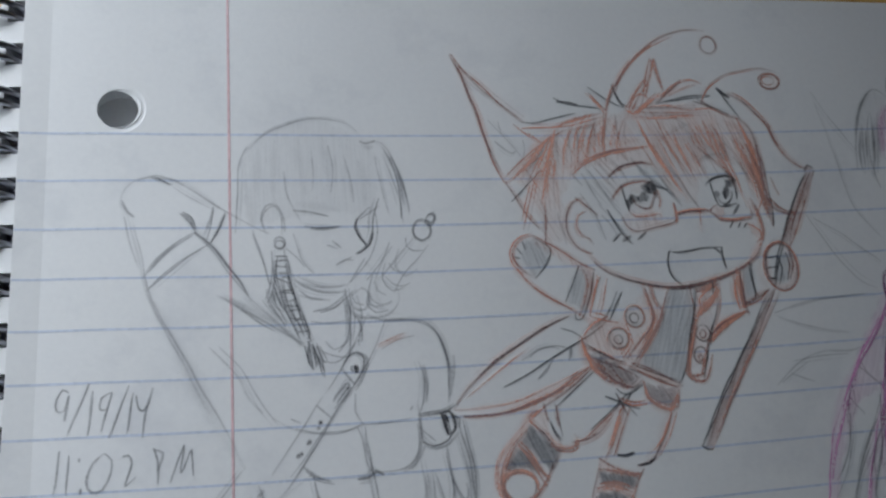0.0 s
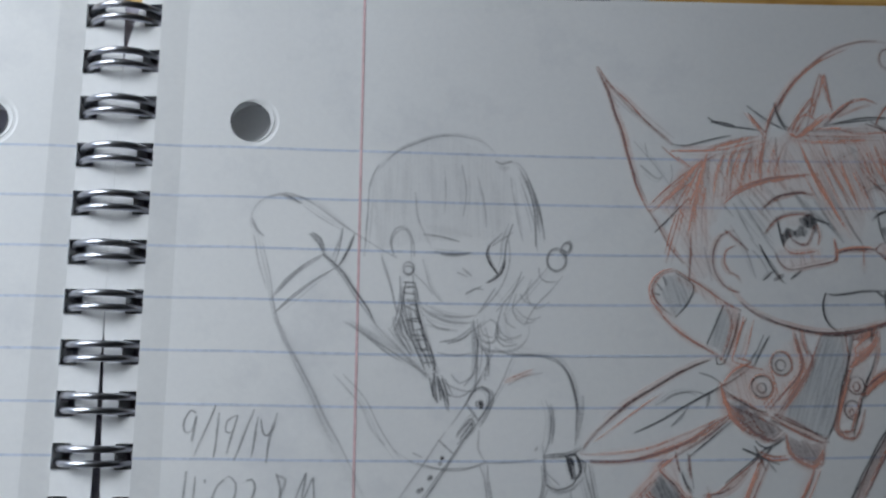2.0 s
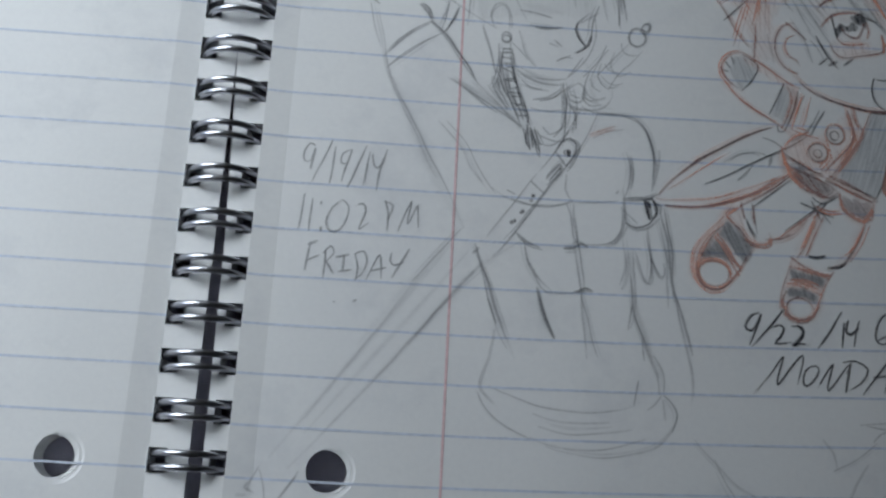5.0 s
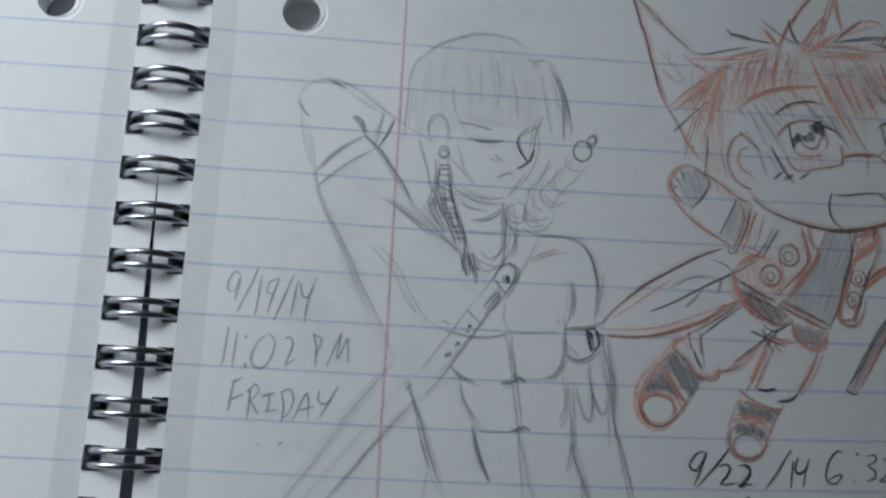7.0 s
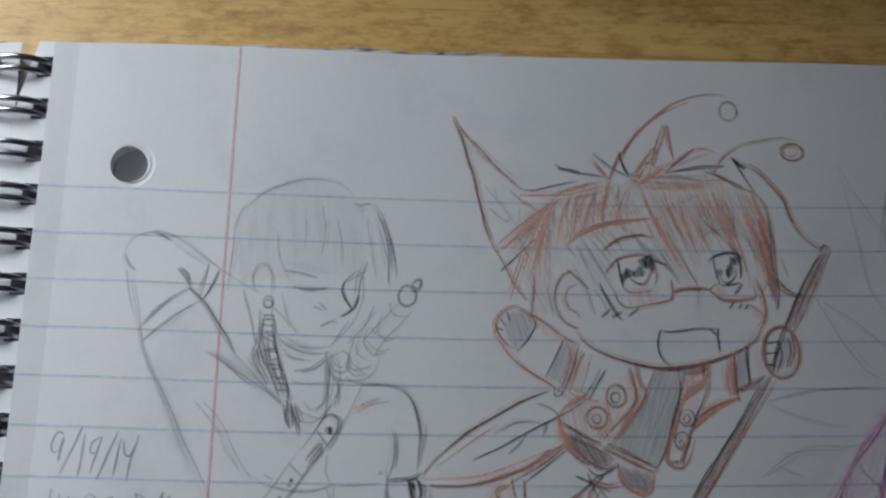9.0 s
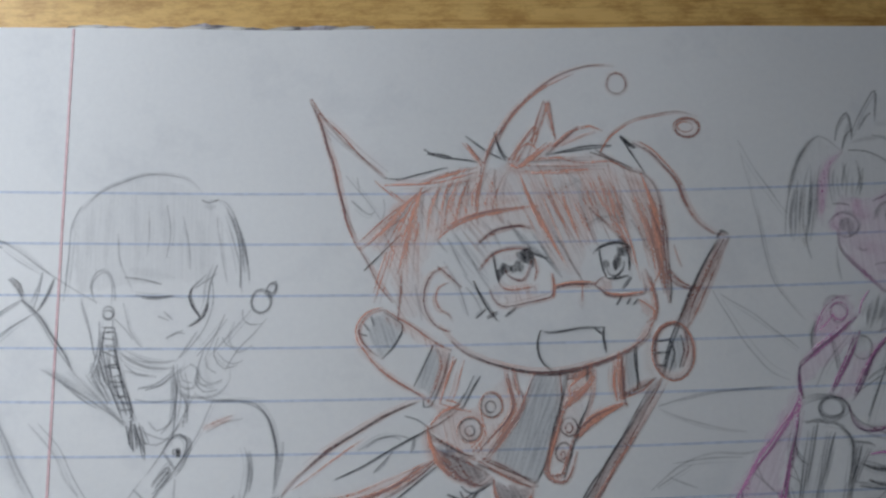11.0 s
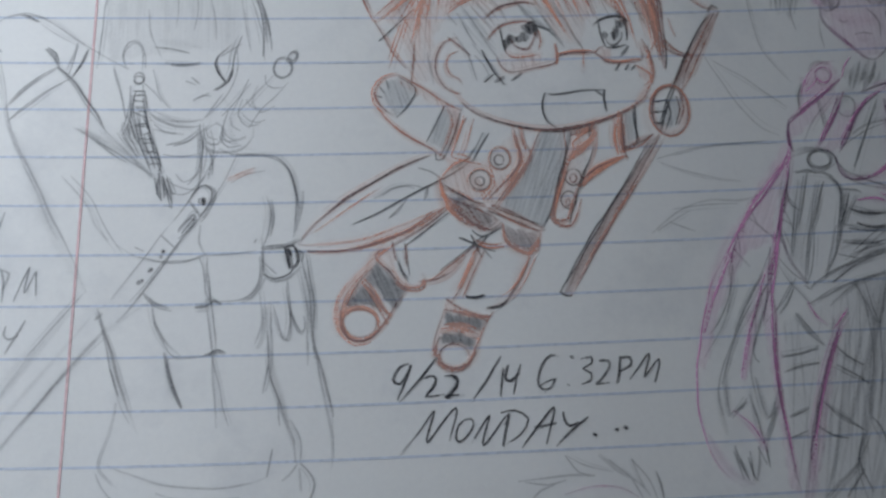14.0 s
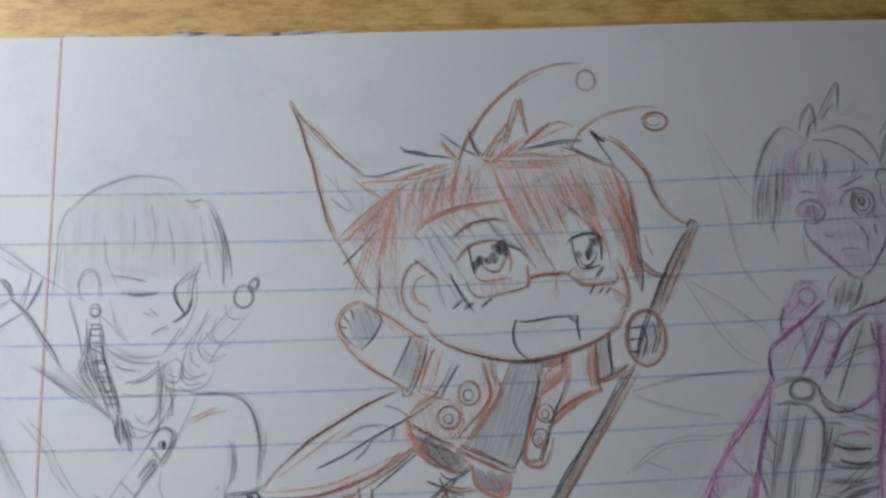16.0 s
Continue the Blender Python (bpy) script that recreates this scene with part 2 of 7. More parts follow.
def ribbon(bm, pts, w, z=0.05, taper=0.0):
    """A flat stroke of width w along the points, laid on the sheet."""
    last = None
    n = len(pts)
    for i, (x, y) in enumerate(pts):
        ax, ay = pts[max(0, i - 1)]
        bx, by = pts[min(n - 1, i + 1)]
        tx, ty = bx - ax, by - ay
        l = math.hypot(tx, ty) or 1.0
        k = w / 2 * (1 - taper * abs(2 * i / max(1, n - 1) - 1) ** 2)
        ox, oy = -ty / l * k, tx / l * k
        h = (relief(x, y) + z) * MM
        x += skew(x, y)
        pair = (bm.verts.new(((x + ox) * MM, (y + oy) * MM, h)), bm.verts.new(((x - ox) * MM, (y - oy) * MM, h)))
        if last:
            bm.faces.new((last[0], last[1], pair[1], pair[0]))
        last = pair


page = part("right_page", sheet_bm(True, 0.0, 3.7, 0.35, 0.0, 0.12), PAPER, notebook, "white ruled page with three pencil drawings and dates")
left_page = part("left_page", sheet_bm(False, 0.0, 3.7, 0.5, 0.0, 0.12), PAPER, notebook, "white ruled page, blank")
part("second_sheet", sheet_bm(True, 0.0, 3.45, -0.15, -0.16, 0.1, 0.12), PAPER, notebook)
part("second_sheet", sheet_bm(False, 0.0, 3.45, -0.2, -0.16, 0.1, 0.12), PAPER, notebook)
part("paper_block", sheet_bm(True, 0.0, 4.5, -0.1, -0.3, 6.2, 0.25, 0.4), PAPER, notebook, "block of further ruled sheets")
part("paper_block", sheet_bm(False, 0.0, 3.6, -0.2, -0.3, 6.2, 0.25, 3.0), PAPER, notebook, "block of further ruled sheets")

def sag(x, k):
    """How far the printed lines bend from straight across the right-hand page, which does not lie quite flat."""
    u, v = (min(150.0, max(-20.0, x)) - 60) / 80, (min(12, k) - 5) / 5
    return 0.551 * v - 0.084 * v * v + u * (1.518 + 1.153 * v - 0.121 * v * v) + u * u * (1.104 - 0.132 * v) - u ** 3 * (0.158 + 0.187 * v)


for side in (page, left_page):
    for k in range(0, 27):
        y = -0.25 - 8.58 * k
        cut = (-37.6, -34.8) if side is page else (-47.9, -44.9)
        bm = bmesh.new()
        s = 1 if side is page else -1
        begin = (cut[1] + 0.1 if side is page else cut[0] - 0.1)
        xs = [begin + s * 1.2 * i for i in range(6)] + [begin + s * (7.2 + 3 * i) for i in range(68)]
        xs = [x for x in xs if (x < 169.5 if s > 0 else x > -255)]
        ribbon(bm, [(x, y + 0.04 * math.sin(x * 0.06 + k) + (sag(x, k) if s > 0 else 0.0)) for x in xs], 0.40, 0.045)
        part("ruled_line", bm, RULE, side)
bm = bmesh.new()
ribbon(bm, [(0.35 + 0.0012 * (-y if y < 0 else 0), y) for y in [28.4 - 3 * i for i in range(88)]], 0.42, 0.055)
part("margin_line", bm, MARGIN, page)

def wire_loops():
    """Twin wire loops: each pair rises out of one pair of holes and bends over the spine."""
    binding = None
    for i in range(LOOPS):
        bm = bmesh.new()
        r, cx, cz = 6.4, -41.3, -3.9
        for off in (1.15, -1.15):
            ring_prev = None
            n = 26
            for s in range(n + 1):
                a = math.radians(-38) + math.radians(256) * s / n
                squeeze = 1.0 - 0.30 * max(0.0, -math.sin(a))
                lean = 0.25 * math.sin(i * 2.1) * math.cos(a)
                px, pz = cx + skew(cx, loop_y(i)) + r * math.cos(a) * squeeze, cz + r * math.sin(a)
                py = loop_y(i) + off + lean * 0.3
                ca, sa = math.cos(a), math.sin(a)
                ring_ = []
                for q in range(10):
                    w = 2 * math.pi * q / 10
                    u, v = 0.60 * math.cos(w), 0.60 * math.sin(w)
                    ring_.append(bm.verts.new(((px + u * ca) * MM, (py + v) * MM, (pz + u * sa) * MM)))
                if ring_prev:
                    for q in range(10):
                        bm.faces.new((ring_prev[q], ring_prev[(q + 1) % 10], ring_[(q + 1) % 10], ring_[q]))
                ring_prev = ring_
        part("wire_loop", bm, WIRE, notebook, "" if i else "shiny nickel twin wire loop", True)


wire_loops()

# covers of grey card under both sides; the front coating is worn along the top edge
bm = bmesh.new()
box(bm, -257 * MM, 171 * MM, (BOTTOM - 1) * MM, 28.2 * MM, TABLE_Z + 0.0002, TABLE_Z + 0.0022)
part("cover", bm, CARD, notebook, "grey cardboard cover")

# paper scrap added to lighten the upper round hole; closes it partway down
part("hole_backing", box(bmesh.new(), -23.0 * MM, -14.4 * MM, 0.6 * MM, 9.4 * MM, -5.5 * MM, -5.4 * MM), PAPER, notebook, "small paper backing added under the punched hole to lighten it")

# worn top edge of the cover that shows beyond the sheets
def worn_edge():
    rnd = random.Random(4)
    bm = bmesh.new()
    n = 60
    low, high, deep = [], [], []
    for i in range(n + 1):
        x = -2 + 62 * i / n
        k = math.sin(math.pi * i / n) ** 0.6
        y = 28.2 + top_bump(x) + k * (1.0 + 0.35 * math.sin(x * 0.33) + rnd.uniform(-0.18, 0.18))
        z = -0.7 + 0.25 * math.sin(x * 0.9)
        low.append(bm.verts.new((x * MM, 27.0 * MM, -0.9 * MM)))
        high.append(bm.verts.new((x * MM, y * MM, z * MM)))
        deep.append(bm.verts.new((x * MM, (y + 0.1) * MM, (z - 0.9) * MM)))
    for i in range(n):
        bm.faces.new((low[i], low[i + 1], high[i + 1], high[i]))
        bm.faces.new((high[i], high[i + 1], deep[i + 1], deep[i]))
    part("worn_cover_edge", bm, COATING, notebook, "scuffed grey edge of the cover")
    for x0, x1 in ((-1.0, 6.0), (17.5, 24.0), (23.5, 31.0), (33.0, 39.0), (44.0, 52.0)):
        bm = bmesh.new()
        m = 10
        rows = []
        for i in range(m + 1):
            x = x0 + (x1 - x0) * i / m
            w = 0.42 * math.sin(math.pi * i / m) + rnd.uniform(0, 0.1)
            y = 28.55 + top_bump(x) + 0.3 * i / m + rnd.uniform(-0.05, 0.05)
            rows.append([bm.verts.new((x * MM, (y + w * s) * MM, (-0.38 + 0.16 * s) * MM)) for s in (-0.5, 0.0, 0.6)])
        for a, b in zip(rows, rows[1:]):
            for q in range(2):
                bm.faces.new((a[q], b[q], b[q + 1], a[q + 1]))
        part("torn_flake", bm, SCUFF, notebook, "torn white paper flake")


worn_edge()

# ---------------------------------------------------------------- pencils and how they draw
LEADS = {        # colour of the lead; how much of the paper a stroke covers, and how much an even tone does
    "g": ("graphite", (0.10, 0.105, 0.12), 0.37, 0.16),
    "G": ("graphite_pressed", (0.05, 0.05, 0.06), 0.7, 0.68),
    "e": ("graphite_soft", (0.11, 0.12, 0.14), 0.25, 0.14),
    "l": ("graphite_light", (0.13, 0.14, 0.16), 0.2, 0.07),
    "f": ("graphite_faint", (0.16, 0.17, 0.195), 0.14, 0.06),
    "s": ("blue_grey_pencil", (0.15, 0.18, 0.22), 0.16, 0.24),
    "x": ("dark_grey_pencil", (0.10, 0.10, 0.12), 0.26, 0.36),
    "o": ("orange_pencil", (0.85, 0.36, 0.24), 0.37, 0.24),
    "q": ("orange_pencil_side", (0.90, 0.46, 0.34), 0.22, 0.1),
    "b": ("graphite_over_orange", (0.17, 0.10, 0.115), 0.61, 0.35),
    "n": ("brown_grey_pencil", (0.36, 0.18, 0.15), 0.32, 0.36),
    "p": ("purple_pencil", (0.80, 0.27, 0.62), 0.29, 0.15),
    "v": ("purple_pencil_side", (0.93, 0.42, 0.74), 0.22, 0.17),
    "y": ("graphite_over_purple", (0.13, 0.07, 0.14), 0.44, 0.2),
    "w": ("writing_pencil", (0.10, 0.105, 0.12), 0.4, 0.2),
    "k": ("writing_dark_pencil", (0.03, 0.03, 0.04), 0.85, 0.45),
}
PENS = {}        # colour, how much it covers, how soft its edge is
for key, (name, colour, cover, even) in LEADS.items():
    PENS[key] = (colour, cover, 0.35)
    PENS[key + "~"] = (colour, cover * 0.29, 1.0)
    PENS[key + "="] = (colour, even, 0.6)
DRAWINGS = {
    "winged_sketch": ("pencil_drawing", "orange and grey pencil drawing of plain figure shapes"),
    "faint_sketch": ("pencil_drawing", "faint grey pencil drawing of plain figure shapes"),
    "purple_sketch": ("pencil_drawing", "grey and purple pencil drawing of plain shapes"),
    "handwriting_friday": ("handwriting", "grey pencil handwriting of the date 9/19/14"),
    "handwriting_night": ("handwriting", "grey pencil handwriting of the hour 11:02 PM"),
    "handwriting_weekday": ("handwriting", "grey pencil handwriting of the word FRIDAY"),
    "handwriting_monday": ("handwriting", "dark pencil handwriting of the date 9/22/14"),
    "handwriting_evening": ("handwriting", "dark pencil handwriting of the hour 6:32PM"),
    "handwriting_next_weekday": ("handwriting", "dark pencil handwriting of the word MONDAY and three dots"),
}
CELL = 0.13                                   # the fine grid of pencil grains on the paper, in plan units
WEST, EAST, SOUTH, NORTH = -35.0, 153.0, -113.0, 26.0
WIDE, TALL = int((EAST - WEST) / CELL), int((NORTH - SOUTH) / CELL)
now = {"ink": None, "key": None}
chance = random.Random(7)


def pigment_material():
    """Pencil lead in the tooth of the paper: the layer's own colour and cover, broken up into grains with bare paper between."""
    m, nt, b = mat("pencil_pigment")
    at = nt.nodes.new("ShaderNodeAttribute")
    at.attribute_name = "pigment"
    b.inputs["Roughness"].default_value, b.inputs["Specular IOR Level"].default_value = 0.6, 0.2
    nt.links.new(at.outputs["Color"], b.inputs["Base Color"])
    tooth = ramp(nt, noise_node(nt, 2300, 3, 0.7), [(0.32, (0.62, 0.62, 0.62)), (0.68, (1.08, 1.08, 1.08))])
    fac = nt.nodes.new("ShaderNodeMath")
    fac.operation, fac.use_clamp = "MULTIPLY", True
    nt.links.new(at.outputs["Alpha"], fac.inputs[0])
    nt.links.new(tooth, fac.inputs[1])
    clear, both = nt.nodes.new("ShaderNodeBsdfTransparent"), nt.nodes.new("ShaderNodeMixShader")
    nt.links.new(fac.outputs[0], both.inputs["Fac"])
    nt.links.new(clear.outputs[0], both.inputs[1])
    nt.links.new(b.outputs[0], both.inputs[2])
    nt.links.new(both.outputs[0], nt.nodes["Material Output"].inputs["Surface"])
    return m


PIGMENT = pigment_material()


def finish():
    """Turn the grains of the drawing in hand into one thin layer that follows the page."""
    if now["ink"] is None:
        return
    name, label = DRAWINGS[now["key"]]
    ink = now["ink"]
    inked = ink[..., 3] > 0.006
    cells = inked[:-1, :-1] | inked[1:, :-1] | inked[:-1, 1:] | inked[1:, 1:]
    rows, cols = np.nonzero(cells)
    corners = np.stack([rows * WIDE + cols, rows * WIDE + cols + 1, (rows + 1) * WIDE + cols + 1, (rows + 1) * WIDE + cols], 1)
    used, faces = np.unique(corners, return_inverse=True)
    faces = faces.reshape(-1, 4)
    spots = []
    for k in used.tolist():
        x, y = WEST + (k % WIDE) * CELL, SOUTH + (k // WIDE) * CELL
        spots += [(x + skew(x, y)) * MM, y * MM, (relief(x, y) + 0.075) * MM]
    me = bpy.data.meshes.new(name)
    me.vertices.add(len(used))
    me.vertices.foreach_set("co", spots)
    me.loops.add(faces.size)
    me.loops.foreach_set("vertex_index", faces.ravel().astype(np.int32))
    me.polygons.add(len(faces))
    me.polygons.foreach_set("loop_start", np.arange(0, faces.size, 4, dtype=np.int32))
    grains = ink.reshape(-1, 4)[used]
    grains[:, :3] /= np.maximum(grains[:, 3:4], 0.004)
    me.color_attributes.new("pigment", "FLOAT_COLOR", "POINT").data.foreach_set("color", grains.astype(np.float32).ravel())
    me.update(calc_edges=True)
    me.materials.append(PIGMENT)
    tagged(new(name, me), label).parent = page
    now["ink"] = None


def begin(key):
    finish()
    now["ink"], now["key"] = np.zeros((TALL, WIDE, 4)), key


def rub(colour, r0, c0, cover):
    """Lay a patch of lead over what is there already; cover is 0 to 1, cell by cell."""
    h, w = cover.shape
    patch = now["ink"][r0:r0 + h, c0:c0 + w]
    k = cover[:patch.shape[0], :patch.shape[1], None]
    patch *= 1 - k
    patch += k * np.array((*colour, 1.0))


def smooth_path(p, step=0.9):
    """Catmull-Rom curve through the points, with the slight waver of a hand."""
    q = [p[0]] + p + [p[-1]]
    out = []
    for i in range(1, len(q) - 2):
        a, b, c, d = q[i - 1], q[i], q[i + 1], q[i + 2]
        n = max(2, int(math.hypot(c[0] - b[0], c[1] - b[1]) / step))
        for k in range(n):
            t = k / n
            out.append(tuple(0.5 * (2 * b[j] + (c[j] - a[j]) * t + (2 * a[j] - 5 * b[j] + 4 * c[j] - d[j]) * t * t
                                    + (3 * b[j] - a[j] - 3 * c[j] + d[j]) * t ** 3) for j in (0, 1)))
    out.append(p[-1])
    return out


def lay(pen, w, pts, taper=0.55):
    """One stroke of the lead, uneven in pressure and thinner towards its ends."""
    colour, cover, soft = PENS[pen]
    p = np.array(pts, float)
    way = np.concatenate(([0.0], np.cumsum(np.hypot(*np.diff(p, axis=0).T))))
    long = max(way[-1], 0.15)
    n = max(2, int(long / 0.13))
    at = np.linspace(0, long, n)
    xs, ys = np.interp(at, way, p[:, 0]), np.interp(at, way, p[:, 1])
    ends = np.abs(2 * at / long - 1)
    half = np.maximum(0.07, w / 2 * (1 - taper * ends ** 2))
    s1, s2 = chance.uniform(0, 9), chance.uniform(0, 9)
    press = cover * (1 - 0.35 * ends ** 3) * (0.86 + 0.20 * np.sin(at * 0.55 + s1) + 0.12 * np.sin(at * 1.9 + s2))
    reach = int((w / 2 * 1.15 + 0.1) / CELL) + 1
    c0, r0 = int((xs.min() - WEST) / CELL) - reach - 1, int((ys.min() - SOUTH) / CELL) - reach - 1
    c0, r0 = max(c0, 0), max(r0, 0)
    c1, r1 = min(int((xs.max() - WEST) / CELL) + reach + 2, WIDE), min(int((ys.max() - SOUTH) / CELL) + reach + 2, TALL)
    if c1 <= c0 or r1 <= r0:
        return
    near = np.arange(-reach, reach + 1)
    oy, ox = (g.ravel() for g in np.meshgrid(near, near, indexing="ij"))
    ci = np.round((xs - WEST) / CELL).astype(int)[:, None] + ox
    ri = np.round((ys - SOUTH) / CELL).astype(int)[:, None] + oy
    gone = np.hypot(WEST + ci * CELL - xs[:, None], SOUTH + ri * CELL - ys[:, None])
    edge = soft * half[:, None] + 0.05
    v = press[:, None] * np.clip((half[:, None] * (1 + soft * 0.3) + 0.06 - gone) / edge, 0, 1)
    fine = (ci >= c0) & (ci < c1) & (ri >= r0) & (ri < r1) & (v > 0)
    patch = np.zeros((r1 - r0, c1 - c0))
    np.maximum.at(patch, (ri[fine] - r0, ci[fine] - c0), v[fine])
    rub(colour, r0, c0, np.clip(patch, 0, 0.95))


def strands(pen, w, path, taper=0.5):
    """A pencil line: a soft smear of lead with a few thin, uneven passes over it."""
    w *= 0.9
    under = {"b": "q", "y": "p~"}.get(pen, pen + "~")
    lay(under, w * (2.1 if pen == "b" else 1.5), path, taper)
    n = len(path)
    for k in range(3 if w > 0.5 else 2):
        a, z = int(n * chance.uniform(0, 0.12)), n - int(n * chance.uniform(0, 0.14))
        if k and n > 8 and chance.random() < 0.45:
            a, z = int(n * chance.uniform(0, 0.45)), n - int(n * chance.uniform(0, 0.35))
        o, s, f = chance.uniform(-0.34, 0.34) * w, chance.uniform(0, 9), chance.uniform(0.12, 0.3)
        pts = []
        for i in range(a, max(z, a + 2)):
            i = min(i, n - 1)
            (ax, ay), (bx, by) = path[max(0, i - 1)], path[min(n - 1, i + 1)]
            l = math.hypot(bx - ax, by - ay) or 1.0
            d = o + 0.16 * w * math.sin(i * f + s)
            pts.append((path[i][0] - (by - ay) / l * d, path[i][1] + (bx - ax) / l * d))
        lay("o" if pen == "b" and k == 1 and chance.random() < 0.55 else pen, max(0.13, w * 0.42) * chance.uniform(0.8, 1.2), pts, 0.5)


def line(pen, w, *xy):
    p = list(zip(xy[::2], xy[1::2]))
    path = smooth_path(p)
    s = chance.uniform(0, 9)
    ghost = {"g": "l", "e": "f", "l": "f", "b": "q", "o": "q", "y": "v", "p": "v"}.get(pen)
    if ghost and len(path) > 6 and w < 0.85 and chance.random() < 0.6:      # a first, lighter try beside the line
        off, turn = chance.choice((-1, 1)) * chance.uniform(0.35, 0.75), chance.uniform(-0.03, 0.03)
        a, z = int(len(path) * chance.uniform(0, 0.3)), len(path) - int(len(path) * chance.uniform(0, 0.3))
        (ax, ay), (bx, by) = path[0], path[-1]
        l = math.hypot(bx - ax, by - ay) or 1.0
        lay(ghost, w * chance.uniform(0.5, 0.8), [(x - (by - ay) / l * (off + turn * i), y + (bx - ax) / l * (off + turn * i))
                                                  for i, (x, y) in enumerate(path[a:z])], 0.7)
    strands(pen, w, [(x + 0.05 * math.sin(i * 0.9 + s), y + 0.05 * math.cos(i * 0.7 + s)) for i, (x, y) in enumerate(path)])


def ring(pen, w, cx, cy, rx, ry):
    n = 22
    s = chance.uniform(0, 6)
    strands(pen, w, [(cx + rx * (1 + 0.03 * math.sin(3 * a + s)) * math.cos(a + s), cy + ry * math.sin(a + s))
                 for a in (2 * math.pi * 1.08 * i / n for i in range(n + 1))], 0.1)


def tone(pen, lean, *xy):
    """Pencil tone rubbed over an outline with the side of the lead, streaked along the hand's way."""
    colour, cover, soft = PENS[pen + "="]
    px, py = np.array(xy[::2], float), np.array(xy[1::2], float)
    c0, r0 = max(0, int((px.min() - WEST) / CELL) - 2), max(0, int((py.min() - SOUTH) / CELL) - 2)
    c1, r1 = min(WIDE, int((px.max() - WEST) / CELL) + 4), min(TALL, int((py.max() - SOUTH) / CELL) + 4)
    gx, gy = np.meshgrid(WEST + np.arange(c0, c1) * CELL, SOUTH + np.arange(r0, r1) * CELL)
    s1, s2 = chance.uniform(0, 9), chance.uniform(0, 9)
    wx, wy = gx + 0.18 * np.sin(gy * 2.1 + s1), gy + 0.22 * np.sin(gx * 2.7 + s2)
    inside = np.zeros(gx.shape, bool)
    for ax, ay, bx, by in zip(px, py, np.roll(px, -1), np.roll(py, -1)):
        if ay != by:
            inside ^= ((ay > wy) != (by > wy)) & (wx < ax + (wy - ay) / (by - ay) * (bx - ax))
    k = np.pad(inside.astype(float), 1)
    k = sum(k[1 + i:k.shape[0] - 1 + i, 1 + j:k.shape[1] - 1 + j] for i in (-1, 0, 1) for j in (-1, 0, 1)) / 9
    u = (gx + lean * gy) / math.hypot(1, lean)
    streak = 0.8 + 0.16 * np.sin(u * 5.1 + 0.5 * np.sin(gy * 0.7 + s1)) + 0.14 * np.sin(u * 8.7 + s2) + 0.10 * np.sin(gy * 0.9 + u * 1.3 + s1)
    rub(colour, r0, c0, np.clip(cover * k * streak, 0, 0.95))


def hatch(pen, w, gap, lean, *xy):
    """Pencil shading: strokes down the page that lean sideways, cut to an outline, uneven in start, length and spacing."""
    if w >= 0.7:        # the side of the lead: an even tone with a few strokes in it
        tone(pen.rstrip("~"), lean, *xy)
        w, gap = 0.3, 1.3
        if pen in "fv":
            return
    p = list(zip(xy[::2], xy[1::2]))
    u = [(x + lean * y, y) for x, y in p]
    x = min(v[0] for v in u) + gap / 2
    while x < max(v[0] for v in u):
        cuts = []
        for (ax, ay), (bx, by) in zip(u, u[1:] + u[:1]):
            if (ax > x) != (bx > x):
                cuts.append(ay + (x - ax) / (bx - ax) * (by - ay))
        cuts.sort(reverse=True)
        for hi, lo in zip(cuts[::2], cuts[1::2]):
            long = hi - lo
            if long < 0.5:
                continue
            a, b = hi + chance.uniform(-0.12, 0.05) * min(long, 6), lo + chance.uniform(-0.05, 0.15) * min(long, 6)
            if long > 7 and chance.random() < 0.6:
                if chance.random() < 0.5:
                    a -= chance.uniform(0.1, 0.5) * long
                else:
                    b += chance.uniform(0.1, 0.5) * long
            bow, drift = chance.uniform(-0.4, 0.4), chance.uniform(-0.12, 0.12) * (a - b)
            n = max(3, int((a - b) / 1.3))
            path = [(x - lean * yy + bow * math.sin(math.pi * k / n) + drift * (k / n - 0.5), yy)
                    for k in range(n + 1) for yy in (a + (b - a) * k / n,)]
            lay(pen, w * chance.uniform(0.6, 1.3), path, 0.65)
        x += gap * chance.uniform(0.5, 1.5)


def smear(pen, w, *xy):
    """A soft, rubbed streak of lead: broad at its heart, with fading edges."""
    path = smooth_path(list(zip(xy[::2], xy[1::2])))
    lay(pen + "~", w * 1.5, path, 0.7)
    lay(pen + "~", w * 0.9, path, 0.8)


def tuft(pens, w, count, first, last):
    """Loose strokes that run between two guiding curves, each a part of the way, in the pencils named in turn."""
    sides = []
    for flat in (first, last):
        p = smooth_path(list(zip(flat[::2], flat[1::2])), 0.5)
        sides.append([p[round(i * (len(p) - 1) / 24)] for i in range(25)])
    for k in range(count):
        s = chance.random()
        a, z = int(24 * chance.uniform(0, 0.45)), 24 - int(24 * chance.uniform(0, 0.4))
        sway, bow = chance.uniform(-0.07, 0.07), chance.uniform(-0.6, 0.6)
        path = []
        for i in range(a, max(z, a + 6)):
            i = min(i, 24)
            (ax, ay), (bx, by) = sides[0][i], sides[1][i]
            g = s + sway * (i - 12) / 12
            path.append((ax + (bx - ax) * g + bow * math.sin(math.pi * i / 24), ay + (by - ay) * g))
        lay(pens[k % len(pens)], w * chance.uniform(0.6, 1.35), path, 0.75)


# ---------------------------------------------------------------- pencil marks on the page

